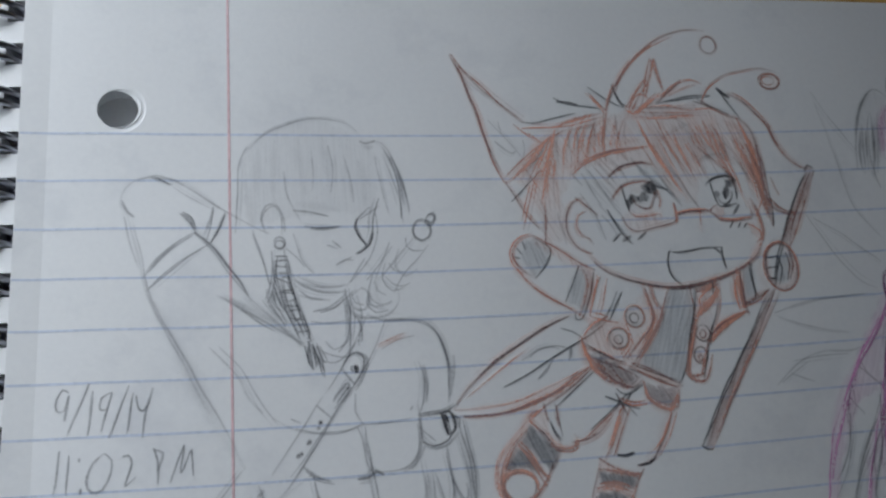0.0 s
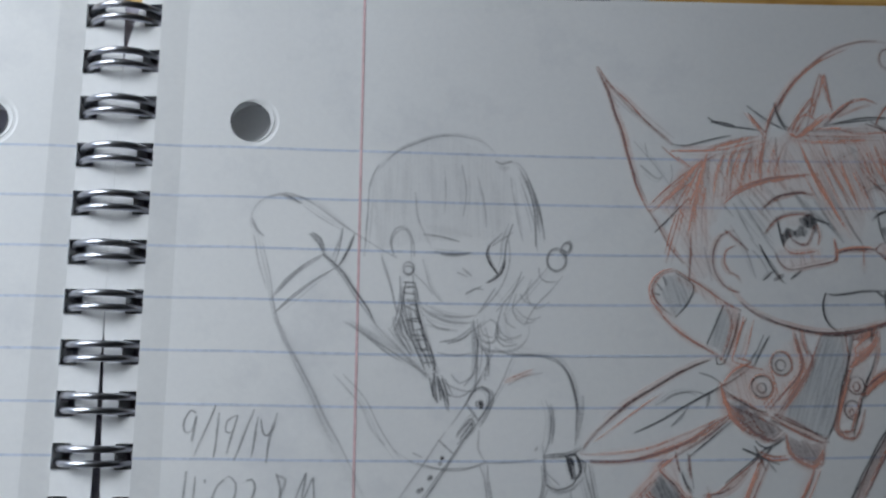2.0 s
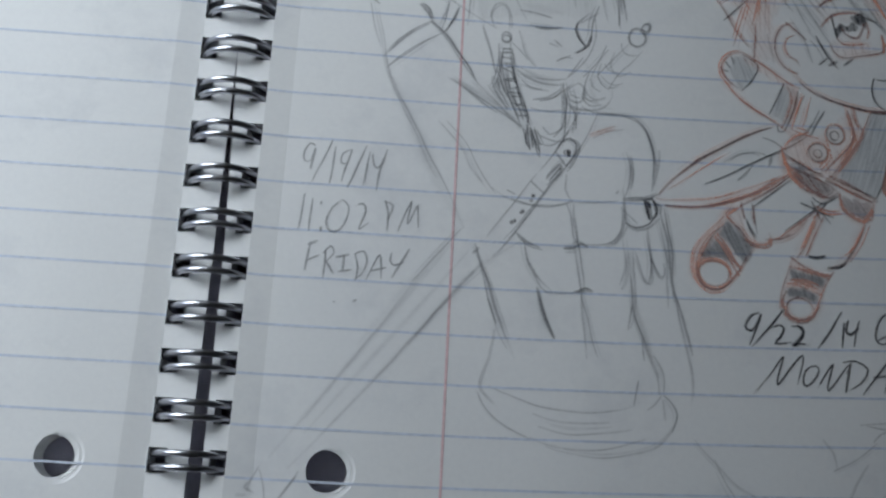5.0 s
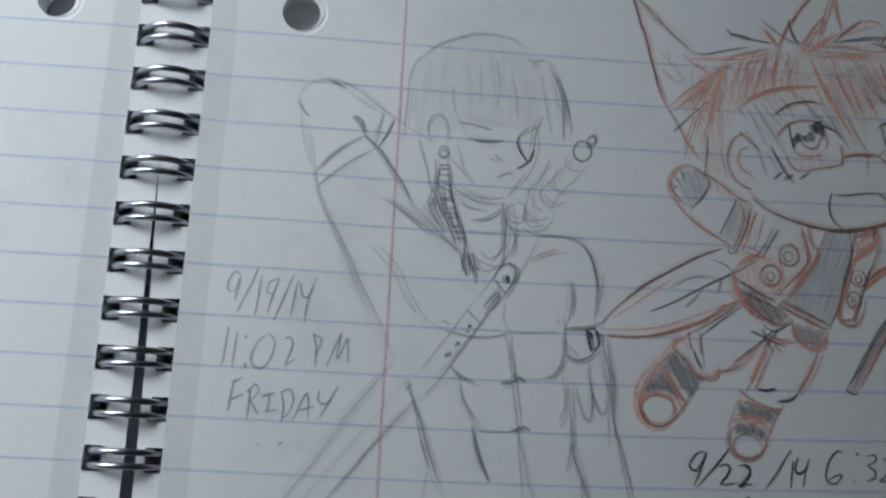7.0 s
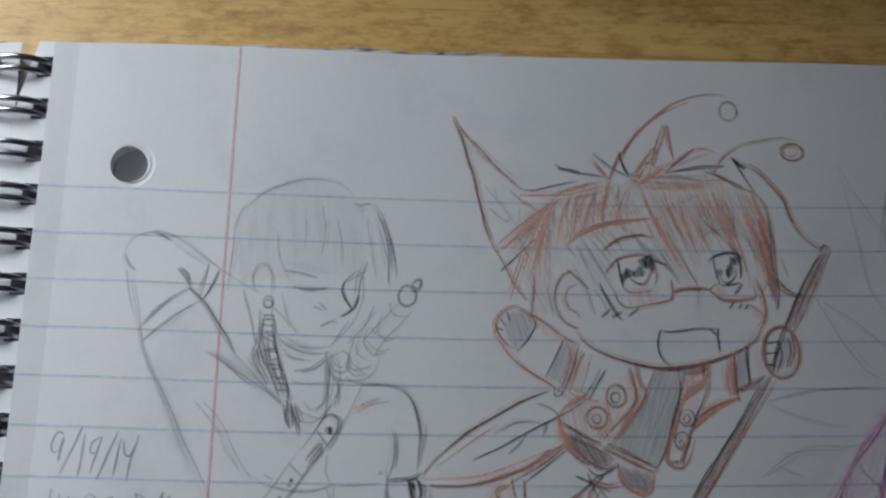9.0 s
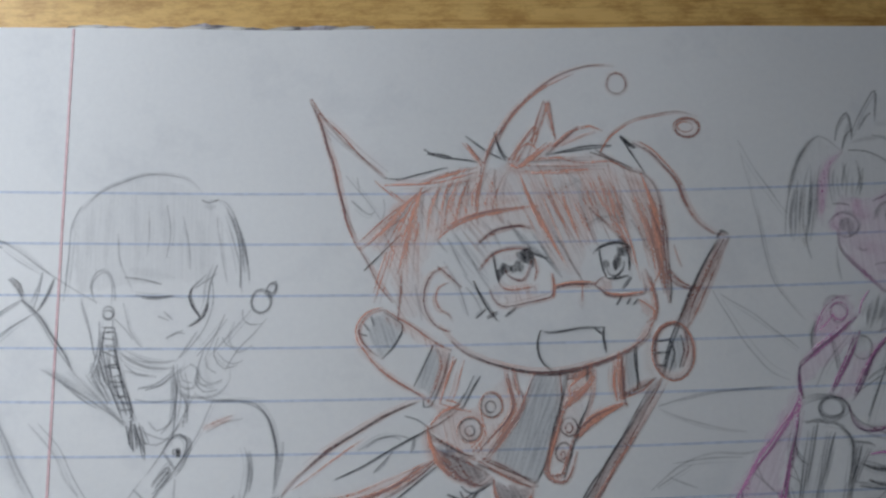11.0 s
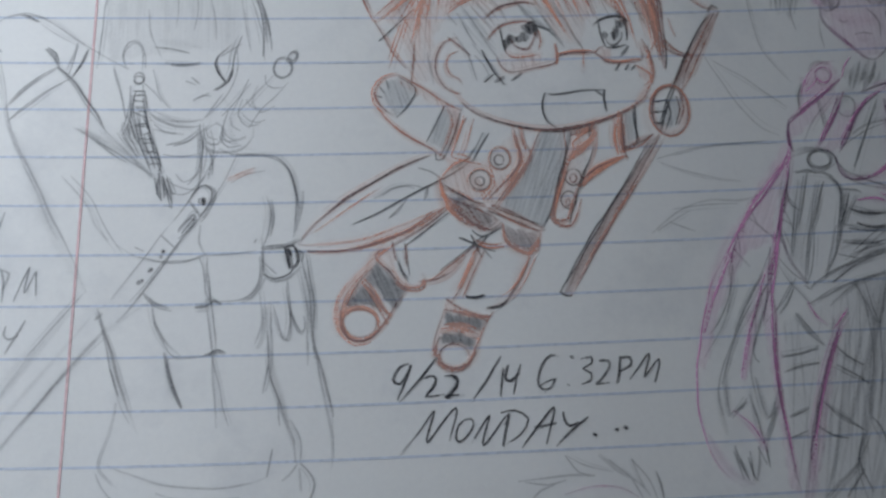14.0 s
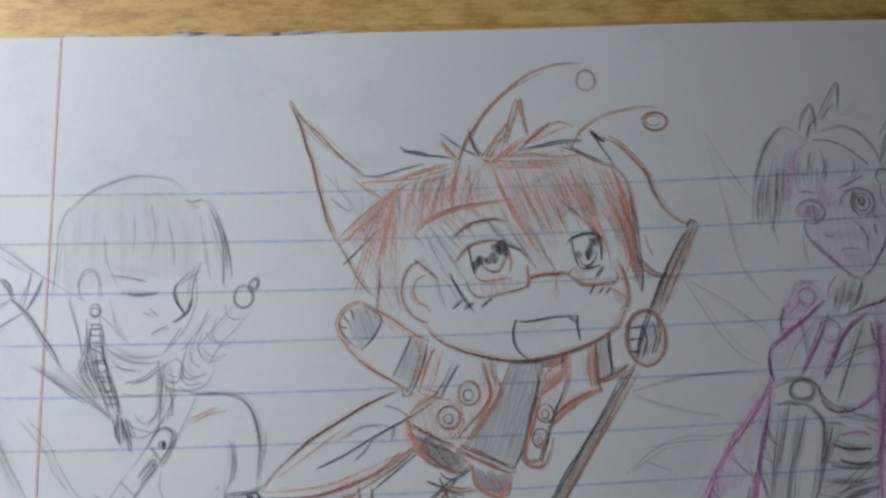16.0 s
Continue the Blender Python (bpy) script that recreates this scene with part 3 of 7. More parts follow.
begin("winged_sketch")
line("b", .75, 41.3, 15.5, 42.9, 11.9, 44.4, 7.3, 45.8, 2.7, 47.1, -2.8, 48.2, -6.7, 49.7, -10)
line("b", .5, 49.7, -10, 51.5, -13.1, 53.4, -16.5, 55.3, -19.1)
line("b", .55, 41.3, 15.5, 43.1, 12.7, 45.5, 10.2, 49.3, 6.1, 54.1, 1.8)
line("G", .4, 53.9, 1.8, 56.3, 1.6, 59.6, 2.4, 64.4, 3.6)
line("l", .35, 42.2, 13.5, 43.7, 10.4, 45, 8.3)
line("l", .35, 47.4, 2.2, 49.6, -0.3, 51.5, -2.8, 53.4, -5.3)
line("g", .35, 48.4, -2.1, 50.1, -3.8, 51.4, -4.5, 52.2, -4)
line("l", .3, 49.2, 1.9, 49.7, -0.5)
line("l", .3, 53.7, -1.9, 53.9, -3.8, 53.3, -5.8)
line("b", .5, 49.9, -8.9, 53.9, -5.3, 57.7, -2.4, 62.3, 0.3)
line("o", .6, 50.1, -10.2, 53.9, -6.9, 57.2, -5)
line("o", .5, 53.9, 0.6, 58.7, 0.8, 63.9, 1.2)
line("o", .5, 52.2, 1.4, 54.9, -0.9, 56.7, -2.4)
line("G", .3, 50.6, -13.8, 52.9, -11.4, 56.5, -7.8)
line("o", .5, 55.3, -9.1, 53.7, -14.1, 52.2, -19.1)
line("b", .35, 56.7, -13.9, 56.5, -18, 56.2, -22)
line("o", .45, 54.3, -10.7, 52.9, -15, 52.2, -17.4)
line("G", .4, 60.6, 6.8, 62, 5.8, 63.9, 5.3, 67.3, 5, 69.4, 4.7)
line("G", .45, 61, 5.8, 63, 5.8, 65, 5.4)
line("G", .45, 67.5, 9, 69.7, 7.4, 72.1, 5.7, 73.9, 4.8)
line("o", .45, 66.9, 7.9, 68.4, 6.3, 69.4, 4.6)
line("b", .5, 72.7, 9.7, 71.3, 6.6, 70.5, 3.6, 69.8, 0.4, 69.3, -1.8)
line("b", .55, 70.5, 4.4, 72.7, 9.1, 74.5, 11.7, 76.7, 14.4, 79.1, 16.5, 81.3, 18)
line("G", .45, 72.5, 9, 73.2, 6.6, 74.2, 4.9)
line("G", .4, 72.3, 9.7, 72.9, 7.9, 74, 5.6, 74.9, 5.2)
line("b", .45, 74.7, 4.9, 76.9, 8.2, 79.1, 10.9, 79.4, 9.4)
line("b", .45, 79, 7.4, 80.3, 11.2, 81.5, 15, 82.1, 11.4, 82.6, 7.5)
line("o", .5, 74.9, 3.4, 76.1, 6.2, 77.7, 7.8, 79.5, 6.8, 80.2, 5.5)
line("b", .45, 81, 5.8, 83.6, 8.3, 86.4, 10.6)
line("o", .4, 82.1, 7.1, 84.6, 9.5, 88.5, 10.7)
line("G", .4, 80.7, 5.8, 85.5, 6.9, 89.3, 7.4, 92, 7.4)
line("G", .35, 82.6, 6.1, 87.4, 6.8, 91.7, 7.1)
line("G", .4, 88.5, 6.2, 91.1, 5.2, 93.9, 3.7, 96.7, 2.5)
line("G", .35, 89.3, 6.6, 92.1, 5, 95.3, 3.3)
line("G", .4, 93.6, 9, 95, 6.7, 96.6, 3.9, 97.5, 2.3)
line("G", .8, 93.6, 9, 94.7, 8, 96, 7)
line("b", .75, 95.7, 7.8, 98.4, 6.3, 100.8, 3.8, 102.9, 1, 104.2, -2.5, 105.9, -5.5, 108.4, -7.5, 110.3, -8)
line("o", .5, 96.5, 7.9, 98.9, 6.5, 101.2, 4, 103.5, 0.5)
line("b", .8, 96, 3.1, 98.4, 1.1, 99.7, -2, 100.2, -5.9, 100.4, -9.8, 100.6, -13.2, 100.8, -16.1)
line("G", .4, 100.8, -12.8, 101.1, -15.7, 100.8, -19.3)
line("o", .6, 96.7, 2.3, 98.6, -2.4, 99.4, -6.9, 100.1, -12)
line("b", .4, 100.9, -13.9, 102.5, -15.7, 104.3, -16.8, 105.4, -17)
line("b", .4, 90, 5.6, 91.3, 8.2, 93.3, 10.2, 96.3, 11.8, 99.7, 12.6, 103.5, 13, 106.6, 12.3)
line("o", .35, 90.2, 6.4, 91.9, 8.8, 94.5, 10.8)
ring("b", .4, 104.8, 10.4, 2.10, 1.60)
ring("o", .35, 104.6, 10.5, 1.30, 0.90)
line("o", .5, 89.1, 3.2, 92.6, -3.8, 95.1, -10.7, 96, -15.6)
line("b", .55, 64.1, -13.3, 61.9, -14.2, 60.7, -16.6, 60.4, -19.5, 61.3, -21.6, 62.9, -23.2, 64.6, -23.8)
line("b", .4, 64.3, -15.8, 62.8, -16.6, 62.3, -18.8, 63.1, -20.5, 64.4, -21.1, 65.1, -22.1)
line("b", .65, 63.1, -23, 65.8, -26.2, 69.4, -28.3, 73.5, -29.7, 77.6, -30.5, 82.2, -30.5, 86.8, -29.5, 91.5, -27.9, 95.3, -25.7, 97.5, -23.2)
line("G", .35, 66.7, -26.8, 70.3, -28.7, 74.9, -30.1, 80.4, -30.6, 85.9, -29.7)
line("b", .55, 97.5, -23.2, 98.5, -20.9, 98.1, -17.1, 97.7, -15.1)
hatch("q", 1.5, 1.15, 0.5, 72, 3.4, 79.7, 5.5, 91.2, 6.2, 96.7, 2.1, 99.8, -4.4, 100.4, -16.6, 97.7, -13.7, 96.2, -7.8, 88.8, -4.3, 86.1, -15, 82.8, -14, 79.3, -7.8, 74.1, -6.2, 64.2, -7.4, 60.4, -12.2, 59.4, -21.3, 56.6, -21.8, 53.9, -12.2, 51.1, -9.2, 54.8, -2.9, 60.5, -0.3)
line("o", .5, 82.1, 5.5, 87.3, 4.2, 92.1, 4.4, 95.8, 2.1)
line("o", .4, 101.7, -9.9, 102.2, -11.8, 102.9, -13.3)
line("o", .4, 99.7, -12.7, 98.6, -15.6, 97.5, -17.5)
line("o", .45, 82.2, -30.5, 82.5, -34.2, 82, -37)
line("o", .45, 69.3, -36.8, 70.1, -40.5, 68.2, -43.1)
line("o", .5, 95.6, -18.9, 97.8, -20.4, 98.2, -22.3)
line("o", .35, 86.5, -15.5, 86.5, -18.8)
line("b", .55, 54, -20.4, 52, -20.6, 50.4, -21.9, 49.7, -24, 50.6, -26, 52, -27.4, 53.7, -28.2)
line("o", .5, 53.7, -20, 51.1, -20.8, 49.5, -22.8, 49.7, -25.5, 51.3, -27.5)
line("G", .35, 51.8, -21.5, 52.2, -22.9)
line("G", .35, 50.7, -22.6, 51.5, -23.6)
line("G", .35, 50, -24.1, 51.1, -24.5)
line("G", .35, 53.9, -20.6, 56.9, -22.8, 56.2, -25.1, 55, -26.9, 53.7, -28.1)
hatch("s", .75, 0.48, 0.3, 52.7, -21.3, 54, -20.8, 56.8, -22.9, 56.1, -25.4, 53.7, -27.9, 51.8, -26, 51.5, -23.6)
line("b", .55, 54, -20.4, 57.6, -22.7, 62.1, -25.6, 64.7, -27)
line("b", .6, 50.4, -26.4, 52.9, -29.7, 56.6, -32.2, 60.2, -34.4, 61.6, -35.4)
line("G", .4, 61.8, -26.2, 60.3, -29.3, 58.8, -32.6)
line("G", .4, 64.5, -27.5, 63.5, -31.2, 62, -35.2)
hatch("s", .75, 0.48, -0.38, 61.8, -26.5, 64.4, -27.5, 62.2, -34.5, 59.1, -32.6)
line("o", .6, 65.2, -28.1, 64.4, -31.2, 62.9, -35.4)
line("o", .5, 66.7, -28.5, 65.5, -33.1, 64.4, -35.7)
line("G", .35, 60.2, -34.9, 60.4, -36, 61.6, -35.8, 61.7, -35.2)
line("b", .55, 59.7, -34.9, 54.7, -37.1, 49.3, -40.2, 43.9, -43.7, 39.5, -47.7, 37.1, -50.5)
line("G", .3, 58.8, -35.3, 53.8, -37.6, 47.5, -41.3, 42.1, -45.1)
line("b", .6, 37.2, -51.9, 42.2, -52.2, 46.7, -51.6, 51.1, -50.2, 55.6, -48.3, 60.1, -45.3, 62.4, -44.1)
line("o", .4, 37.3, -50.9, 43.1, -50.8, 49.3, -49.6, 54.7, -47.4, 61, -44.7)
line("o", .5, 39.5, -49, 45.7, -44.5, 51.1, -40.7)
line("G", .4, 45.8, -47.5, 50.2, -45.6, 54.7, -43, 59.2, -40.7, 63.8, -38.1, 66.5, -36.3)
line("G", .35, 66.5, -36.3, 68, -33.6, 69.4, -31.3)
line("g", .35, 50.7, -42.7, 52.9, -41.1, 56.1, -40.5, 58.2, -41)
line("g", .35, 52.5, -46.1, 54.3, -44.3, 55.3, -43.2)
line("g", .35, 58.9, -40.8, 58.8, -42.1, 58.3, -43.3)
line("g", .3, 57.3, -37.4, 59.3, -38, 61.1, -39.3)
line("b", .5, 60.6, -39.1, 61.2, -40.7, 63.7, -41.8, 67.3, -43.8, 69.3, -44.6)
line("o", .6, 60.9, -40, 61.5, -42.3, 62.4, -44.4)
line("o", .6, 61.1, -39.4, 63.4, -36.9, 66.1, -35.7, 63.8, -34.9)
line("o", .5, 62.9, -35.4, 65.6, -36.3, 67.9, -36.8)
line("b", .6, 73.5, -30.1, 74.3, -33.2, 74.8, -36.2, 72.8, -40.5, 70.2, -44.1, 69.1, -44.8)
line("b", .5, 75.1, -30.4, 75.7, -33.2, 76.6, -35.5, 73.5, -40.5, 70.7, -44.5)
line("o", .5, 75.7, -34.1, 73.7, -38.7, 70.9, -42.7)
hatch("s", .75, 0.48, -0.34, 78.1, -30.9, 83.5, -31, 82.3, -37, 80.7, -42.4, 78.4, -48.4, 71.1, -44.6, 74.8, -38.7)
line("G", .45, 83.6, -31, 82.6, -35.2, 81.1, -40.6, 79.6, -45.1, 78.1, -48.6)
line("b", .5, 78.3, -30.7, 75.6, -36.9, 72.8, -41.4, 70.5, -44.8)
line("G", .5, 68.9, -45.1, 73.1, -46.8, 77.5, -48.8)
line("G", .4, 69.8, -44.4, 74, -46.3, 78.2, -47.7)
line("b", .6, 83.6, -31.5, 85.8, -31, 87.9, -30.2)
line("b", .6, 87.4, -30.6, 86.3, -33.4, 83.1, -36.1, 82, -39.7, 80.5, -44.2, 79.8, -46.3, 81, -47.8, 82.6, -47.9)
line("o", .7, 83.8, -35.9, 86.6, -33.4, 87.8, -31.5)
line("o", .6, 82.7, -37, 81, -42.4, 80.2, -46.7)
line("G", .45, 85.7, -37.9, 84.2, -42.4, 82.6, -47.8)
line("b", .6, 85, -41, 87.3, -38.9, 90.1, -36.7, 92.9, -35.7)
line("o", .6, 85.4, -40.7, 88.7, -37.2, 92.2, -36.2)
line("o", .5, 88.2, -30.2, 87.7, -34.3, 86.4, -37.9)
line("b", .7, 92.6, -27.9, 92, -31.6, 92.4, -34.7)
line("G", .4, 94.6, -26.6, 94.7, -29.8, 95.2, -32.6)
line("b", .5, 91.9, -34.9, 94.9, -33.1, 97.9, -31.7)
line("o", .6, 91.2, -28.8, 90.9, -32.5, 91.5, -35.3)
hatch("s", .75, 0.48, 0.03, 93, -27.5, 94.5, -26.9, 95, -32.5, 92.8, -34)
ring("b", .6, 101.0, -27.2, 3.20, 4.51)
ring("o", .4, 101.0, -27.3, 3.50, 4.80)
line("G", .4, 98.2, -25.7, 100.6, -25.4)
line("G", .4, 97.7, -27.6, 100.3, -27.4)
line("G", .4, 98, -29.6, 99.8, -29.6)
line("G", .35, 102.2, -24.7, 102.7, -27.1, 101.8, -29.9)
line("b", .4, 102.9, -24.3, 103.3, -27.1, 102.4, -29.7)
line("G", .45, 109.1, -8.6, 106.1, -13.8, 103.5, -19.5, 100.8, -25.2, 99.1, -30)
line("G", .45, 97.5, -32.2, 91.9, -41.6, 86.8, -49.6, 83.2, -55.5, 80.7, -59.2)
line("b", .5, 110.9, -8.6, 107.9, -14.8, 104.7, -21.4, 103.5, -23.5)
line("b", .5, 99, -31.5, 94.7, -39, 90.6, -46.1, 86.7, -52.4, 82.4, -59.9)
line("G", .5, 80.7, -59.2, 81.5, -59.9, 82.4, -59.9)
line("G", .5, 109.1, -8.6, 109.8, -7.4, 110.9, -8)
hatch("n", .8, 0.52, -0.47, 109.3, -8.8, 110.8, -8.6, 103.5, -23.3, 101.1, -23.3)
hatch("n", .8, 0.52, -0.53, 97.8, -31.9, 99, -31.7, 91, -45.2, 82.5, -59.5, 81, -59.2, 87, -49.6)
line("G", .35, 100.4, -25.2, 101.2, -27.5, 100.1, -30.8)
line("b", .5, 62.4, -44.4, 64.1, -46.8, 67.2, -48.1, 68.3, -48.5, 70.8, -46.9)
hatch("n", .8, 0.52, 0.6, 63.7, -42.4, 68.7, -45.1, 71, -46.6, 68.1, -48.3, 65, -47.2, 62.6, -44.9)
line("o", .6, 61.7, -42.3, 62.3, -44.7, 64.4, -46.8)
line("b", .5, 71.3, -47.6, 71.5, -49.4, 72.5, -51, 75.1, -52.6, 77.1, -52.1, 77.6, -49)
hatch("n", .8, 0.52, 0.5, 71.5, -48, 77.4, -49, 77, -51.6, 75, -52.3, 72.4, -50.5)
line("G", .35, 66.3, -48.5, 68.1, -49.7, 71.3, -48)
line("b", .5, 62.1, -44.7, 58.3, -47.7, 53.8, -50.5, 52.2, -51.4)
line("G", .35, 62.8, -45.3, 58.7, -48.4, 55.1, -51.2)
line("b", .55, 67, -51.3, 63.6, -53.9, 59.5, -57, 58, -57.3)
line("G", .3, 66.5, -50.9, 63.6, -53.3, 60.9, -55.4)
line("G", .45, 64.1, -49.9, 67, -51.1, 70, -52.2)
line("G", .4, 66, -49.4, 67.7, -53.1)
line("G", .4, 68.8, -49.4, 66.3, -52.5)
line("o", .6, 67.2, -50.8, 68.9, -51.5, 71.6, -51.4)
line("g", .3, 54.9, -50.6, 55.2, -53.4, 55.7, -56.2)
line("g", .35, 54.1, -54.7, 54.5, -56.1, 55.2, -56.9)
line("b", .55, 67.3, -51.7, 65.5, -55.5, 63.7, -59.4, 62.6, -60.8)
line("b", .5, 68.2, -52.2, 66.4, -55.9, 64.5, -60)
line("b", .55, 76, -52.6, 74.3, -56.5, 72.5, -59.5, 71.4, -60.9, 68.5, -62)
line("o", .5, 76.7, -53.2, 75, -56.9, 72.7, -60.3)
line("G", .4, 65.1, -60.1, 66.6, -60.2, 68.1, -59.8)
line("o", .6, 66.8, -52, 65, -55.9, 63.3, -59.4)
line("b", .5, 52.5, -51.5, 50.6, -52.1, 50.2, -53.3, 52.5, -55.6, 54.3, -57.8, 56.7, -58.2, 58.3, -57.4, 57.9, -56.1)
line("b", .55, 50.4, -53.7, 47.8, -56.1, 45.4, -59.2, 44.5, -62.2, 44.5, -64.6, 46, -66.7, 48.1, -67.2, 50.1, -65.8, 52.5, -63, 54.5, -59.8, 55.8, -58.3)
line("o", .5, 50, -53, 46.8, -56.3, 44.3, -59.6, 43.6, -63.4, 44.5, -66, 46.8, -67.8, 49.3, -67.3)
ring("b", .45, 47.6, -64.1, 2.90, 2.50)
line("b", .45, 48.3, -56.8, 50, -58.8, 51.7, -61.6, 52.5, -63)
line("b", .4, 47.8, -57.6, 49.3, -59.5, 51.2, -62.7, 52.1, -64.4)
line("b", .55, 62.3, -60.1, 61.4, -62.4, 60, -66.9, 59.8, -69.8, 61.1, -71.5, 63.1, -72.1, 65.1, -71.2, 66.5, -68.4, 68.2, -64.3, 69.4, -62.5)
line("b", .5, 61.8, -60.3, 64.1, -62, 66.9, -63, 69.2, -63.2)
line("G", .4, 68.5, -61.8, 70.6, -61.6, 71.7, -60.6)
line("b", .4, 61.4, -62.2, 64.5, -62.8, 68.8, -63.6)
line("b", .4, 60.8, -65.2, 63.8, -64.8, 66.9, -66.2)
ring("b", .45, 63.0, -69.7, 2.40, 1.90)
line("o", .5, 60.8, -65.8, 64, -65.4, 66.8, -66.9)
line("G", .35, 65, -59.8, 66.5, -60.2, 68, -59.6)
hatch("x", .75, 0.48, 0.45, 48.9, -55.4, 50.4, -54.1, 52.5, -55.2, 54.5, -58.1, 55.1, -58.6, 54, -60.2, 52.8, -62.1, 51.2, -59.2, 49.2, -56.8)
hatch("x", .75, 0.48, 0.5, 45.4, -60.1, 46.9, -58.1, 48.2, -57.8, 49.7, -59.4, 50.8, -61.9, 49.2, -61.2, 47.4, -60.7, 45.2, -61.5)
hatch("x", .75, 0.48, 0.05, 61.7, -62.5, 67.3, -63.5, 67.2, -66.1, 65.1, -65.1, 62.7, -64.6, 61.2, -64.7)
hatch("x", .75, 0.48, 0.05, 61.1, -66.1, 64.7, -66, 66.5, -67.3, 66.3, -69.3, 65, -68.1, 63, -67.5, 61.3, -67.7, 60.5, -68.2)
line("q", 1.1, 48, -56.8, 49.9, -59.2, 51.5, -61.7, 52.8, -62.9)
line("q", 1.1, 45.2, -61.7, 47.8, -61.2, 49.7, -62.1, 50.9, -64)
line("q", 1.0, 60.8, -65.4, 63.2, -65.2, 65.4, -65.8, 67.1, -67.1)
line("b", .5, 44.5, -62.2, 44.7, -64.8, 46, -66.7)
line("G", .4, 68.5, -61.8, 70.6, -61.6, 71.9, -60.6)
line("G", .45, 65.2, -60, 66.3, -60.2, 68, -59.7)
line("G", .4, 53.8, -53.7, 54.3, -55.2, 55.3, -56.4)
line("b", .45, 62.6, -13.3, 64.6, -14.9, 66.5, -16.6)
line("o", .8, 83.6, -34.6, 83.9, -32.8, 87.1, -30.1, 87.6, -28.5)
line("o", .7, 84.6, -41, 86.7, -37.9, 89.7, -36.4, 92.2, -35.4)
line("n", .8, 61.1, -41.7, 63, -43, 67.7, -45, 69.6, -46)
line("o", .7, 60.9, -40.2, 62, -42.8, 64.4, -45)
line("o", .8, 52.5, -51.5, 50.8, -52.5, 50.4, -53.5)
line("o", .7, 66.7, -50.2, 69.3, -51.1, 71.2, -50.9)
line("o", .6, 75.6, -53.2, 73.5, -57.6, 70.2, -60.4)
hatch("q", .9, 0.52, 0.3, 62.6, -36.5, 65.9, -37.7, 68.8, -40.8, 74.2, -37.3, 69.6, -43.8, 67.7, -45, 61.3, -39.7)
hatch("q", .9, 0.52, 0.3, 52.4, -20.5, 56.8, -22.6, 63.2, -26.4, 64.7, -27.4, 63.2, -27.9, 56.3, -23.7)
hatch("q", .9, 0.52, 0.3, 73.8, -16.7, 79.3, -16.1, 79, -18.6, 73.4, -19.7)
hatch("q", .9, 0.52, 0.3, 83.8, -31.8, 86.6, -29.2, 88.1, -29.2, 85.5, -32.8, 83.4, -36.4)
hatch("q", .9, 0.52, 0.3, 71.2, -21.1, 72.2, -20.1, 71.5, -22.2)
hatch("q", .9, 0.52, 0.3, 50.4, -53.7, 52.5, -51.5, 53.4, -54.5, 55.7, -58.1, 58.1, -57.4, 57.6, -58.5, 55.3, -58.7, 52.5, -55.4)
hatch("q", .9, 0.52, 0.3, 61.8, -60.3, 64.1, -62, 68.8, -62.8, 68.6, -63.8, 64.5, -63.2, 61.4, -62)
ring("b", .4, 93.2, 18.2, 1.70, 1.90)
line("b", .5, 72.9, 8.2, 75.1, 12.4, 79.4, 17, 83.8, 19.9, 88.2, 21.4, 92.7, 21.3)
line("o", .4, 73.3, 9, 76.2, 13.5, 80.5, 17.3, 86, 20)
tuft("qoqloq", 0.4, 34, (60.3, 0.3, 55, -4.4, 50.1, -8.7), (59.8, -0.2, 59.3, -11.3, 60, -21.3))
tuft("qoqloq", 0.38, 40, (64.4, 3.5, 61.3, -2.5, 60.3, -10.8), (75.6, 3.9, 74.3, -0.6, 73.9, -5.4))
tuft("qoqoqlfq", 0.38, 84, (74.4, 2.9, 77.9, -5.6, 82.8, -14.7), (91.6, 4, 93.9, -1.9, 95.1, -7.3))
tuft("qoqf", 0.45, 32, (93.4, 3.3, 96.3, -5.4, 98.2, -15.6), (96.8, 3.6, 99.3, -5.4, 100.1, -17.6))
tuft("qol", 0.4, 14, (58.8, 1.1, 63.4, 2.5, 69.2, 4.2), (60.5, -1, 67.2, 0.7, 73.9, 2.4))
tuft("qlo", 0.4, 14, (74, 5.6, 79.7, 5.3, 89.2, 5.4), (74.4, 2.4, 81, 2.3, 93.9, 2.6))
tuft("lfq", 0.4, 14, (63.8, -6.9, 66.5, -11.4, 71.1, -17.2), (68.5, -4, 71.8, -7.5, 73.5, -11))
tuft("qlo", 0.5, 14, (88.8, -4.3, 91.1, -6.8, 93.3, -9.3), (93.5, -5.3, 95.2, -9.3, 95.8, -14.6))
line("e", 0.4, 60.7, 0.5, 60.3, -2.9, 60.2, -7.4)
line("e", 0.4, 62.9, 1, 62.6, -2.5, 62.9, -6.9)
line("e", 0.4, 64.3, 0.3, 64.3, -3)
line("e", 0.4, 68.2, 3.5, 67.8, 0.5, 67.9, -3)
line("e", 0.4, 72.2, 3.4, 72.2, 0.4, 72.6, -2.1)
line("e", 0.4, 71.9, -3.1, 72.8, -4.8, 73.9, -6.2)
line("b", 0.45, 70.1, 4.4, 69.7, 0.9, 69, -2.1, 69.4, -6)
line("o", 0.9, 61.9, -8.9, 64.2, -6.9, 67.1, -5.3, 70.9, -4.1, 75.6, -3.3, 79.4, -3)
line("o", 0.9, 74.4, 4.6, 76, 3.4, 78.7, 5.1, 82.2, 7.8)
line("b", 0.4, 63.3, -7.6, 67.1, -5.3, 71.8, -3.8, 77.1, -3.2)
line("e", 0.45, 65.4, -7.4, 67, -9.9, 68.8, -12.8)
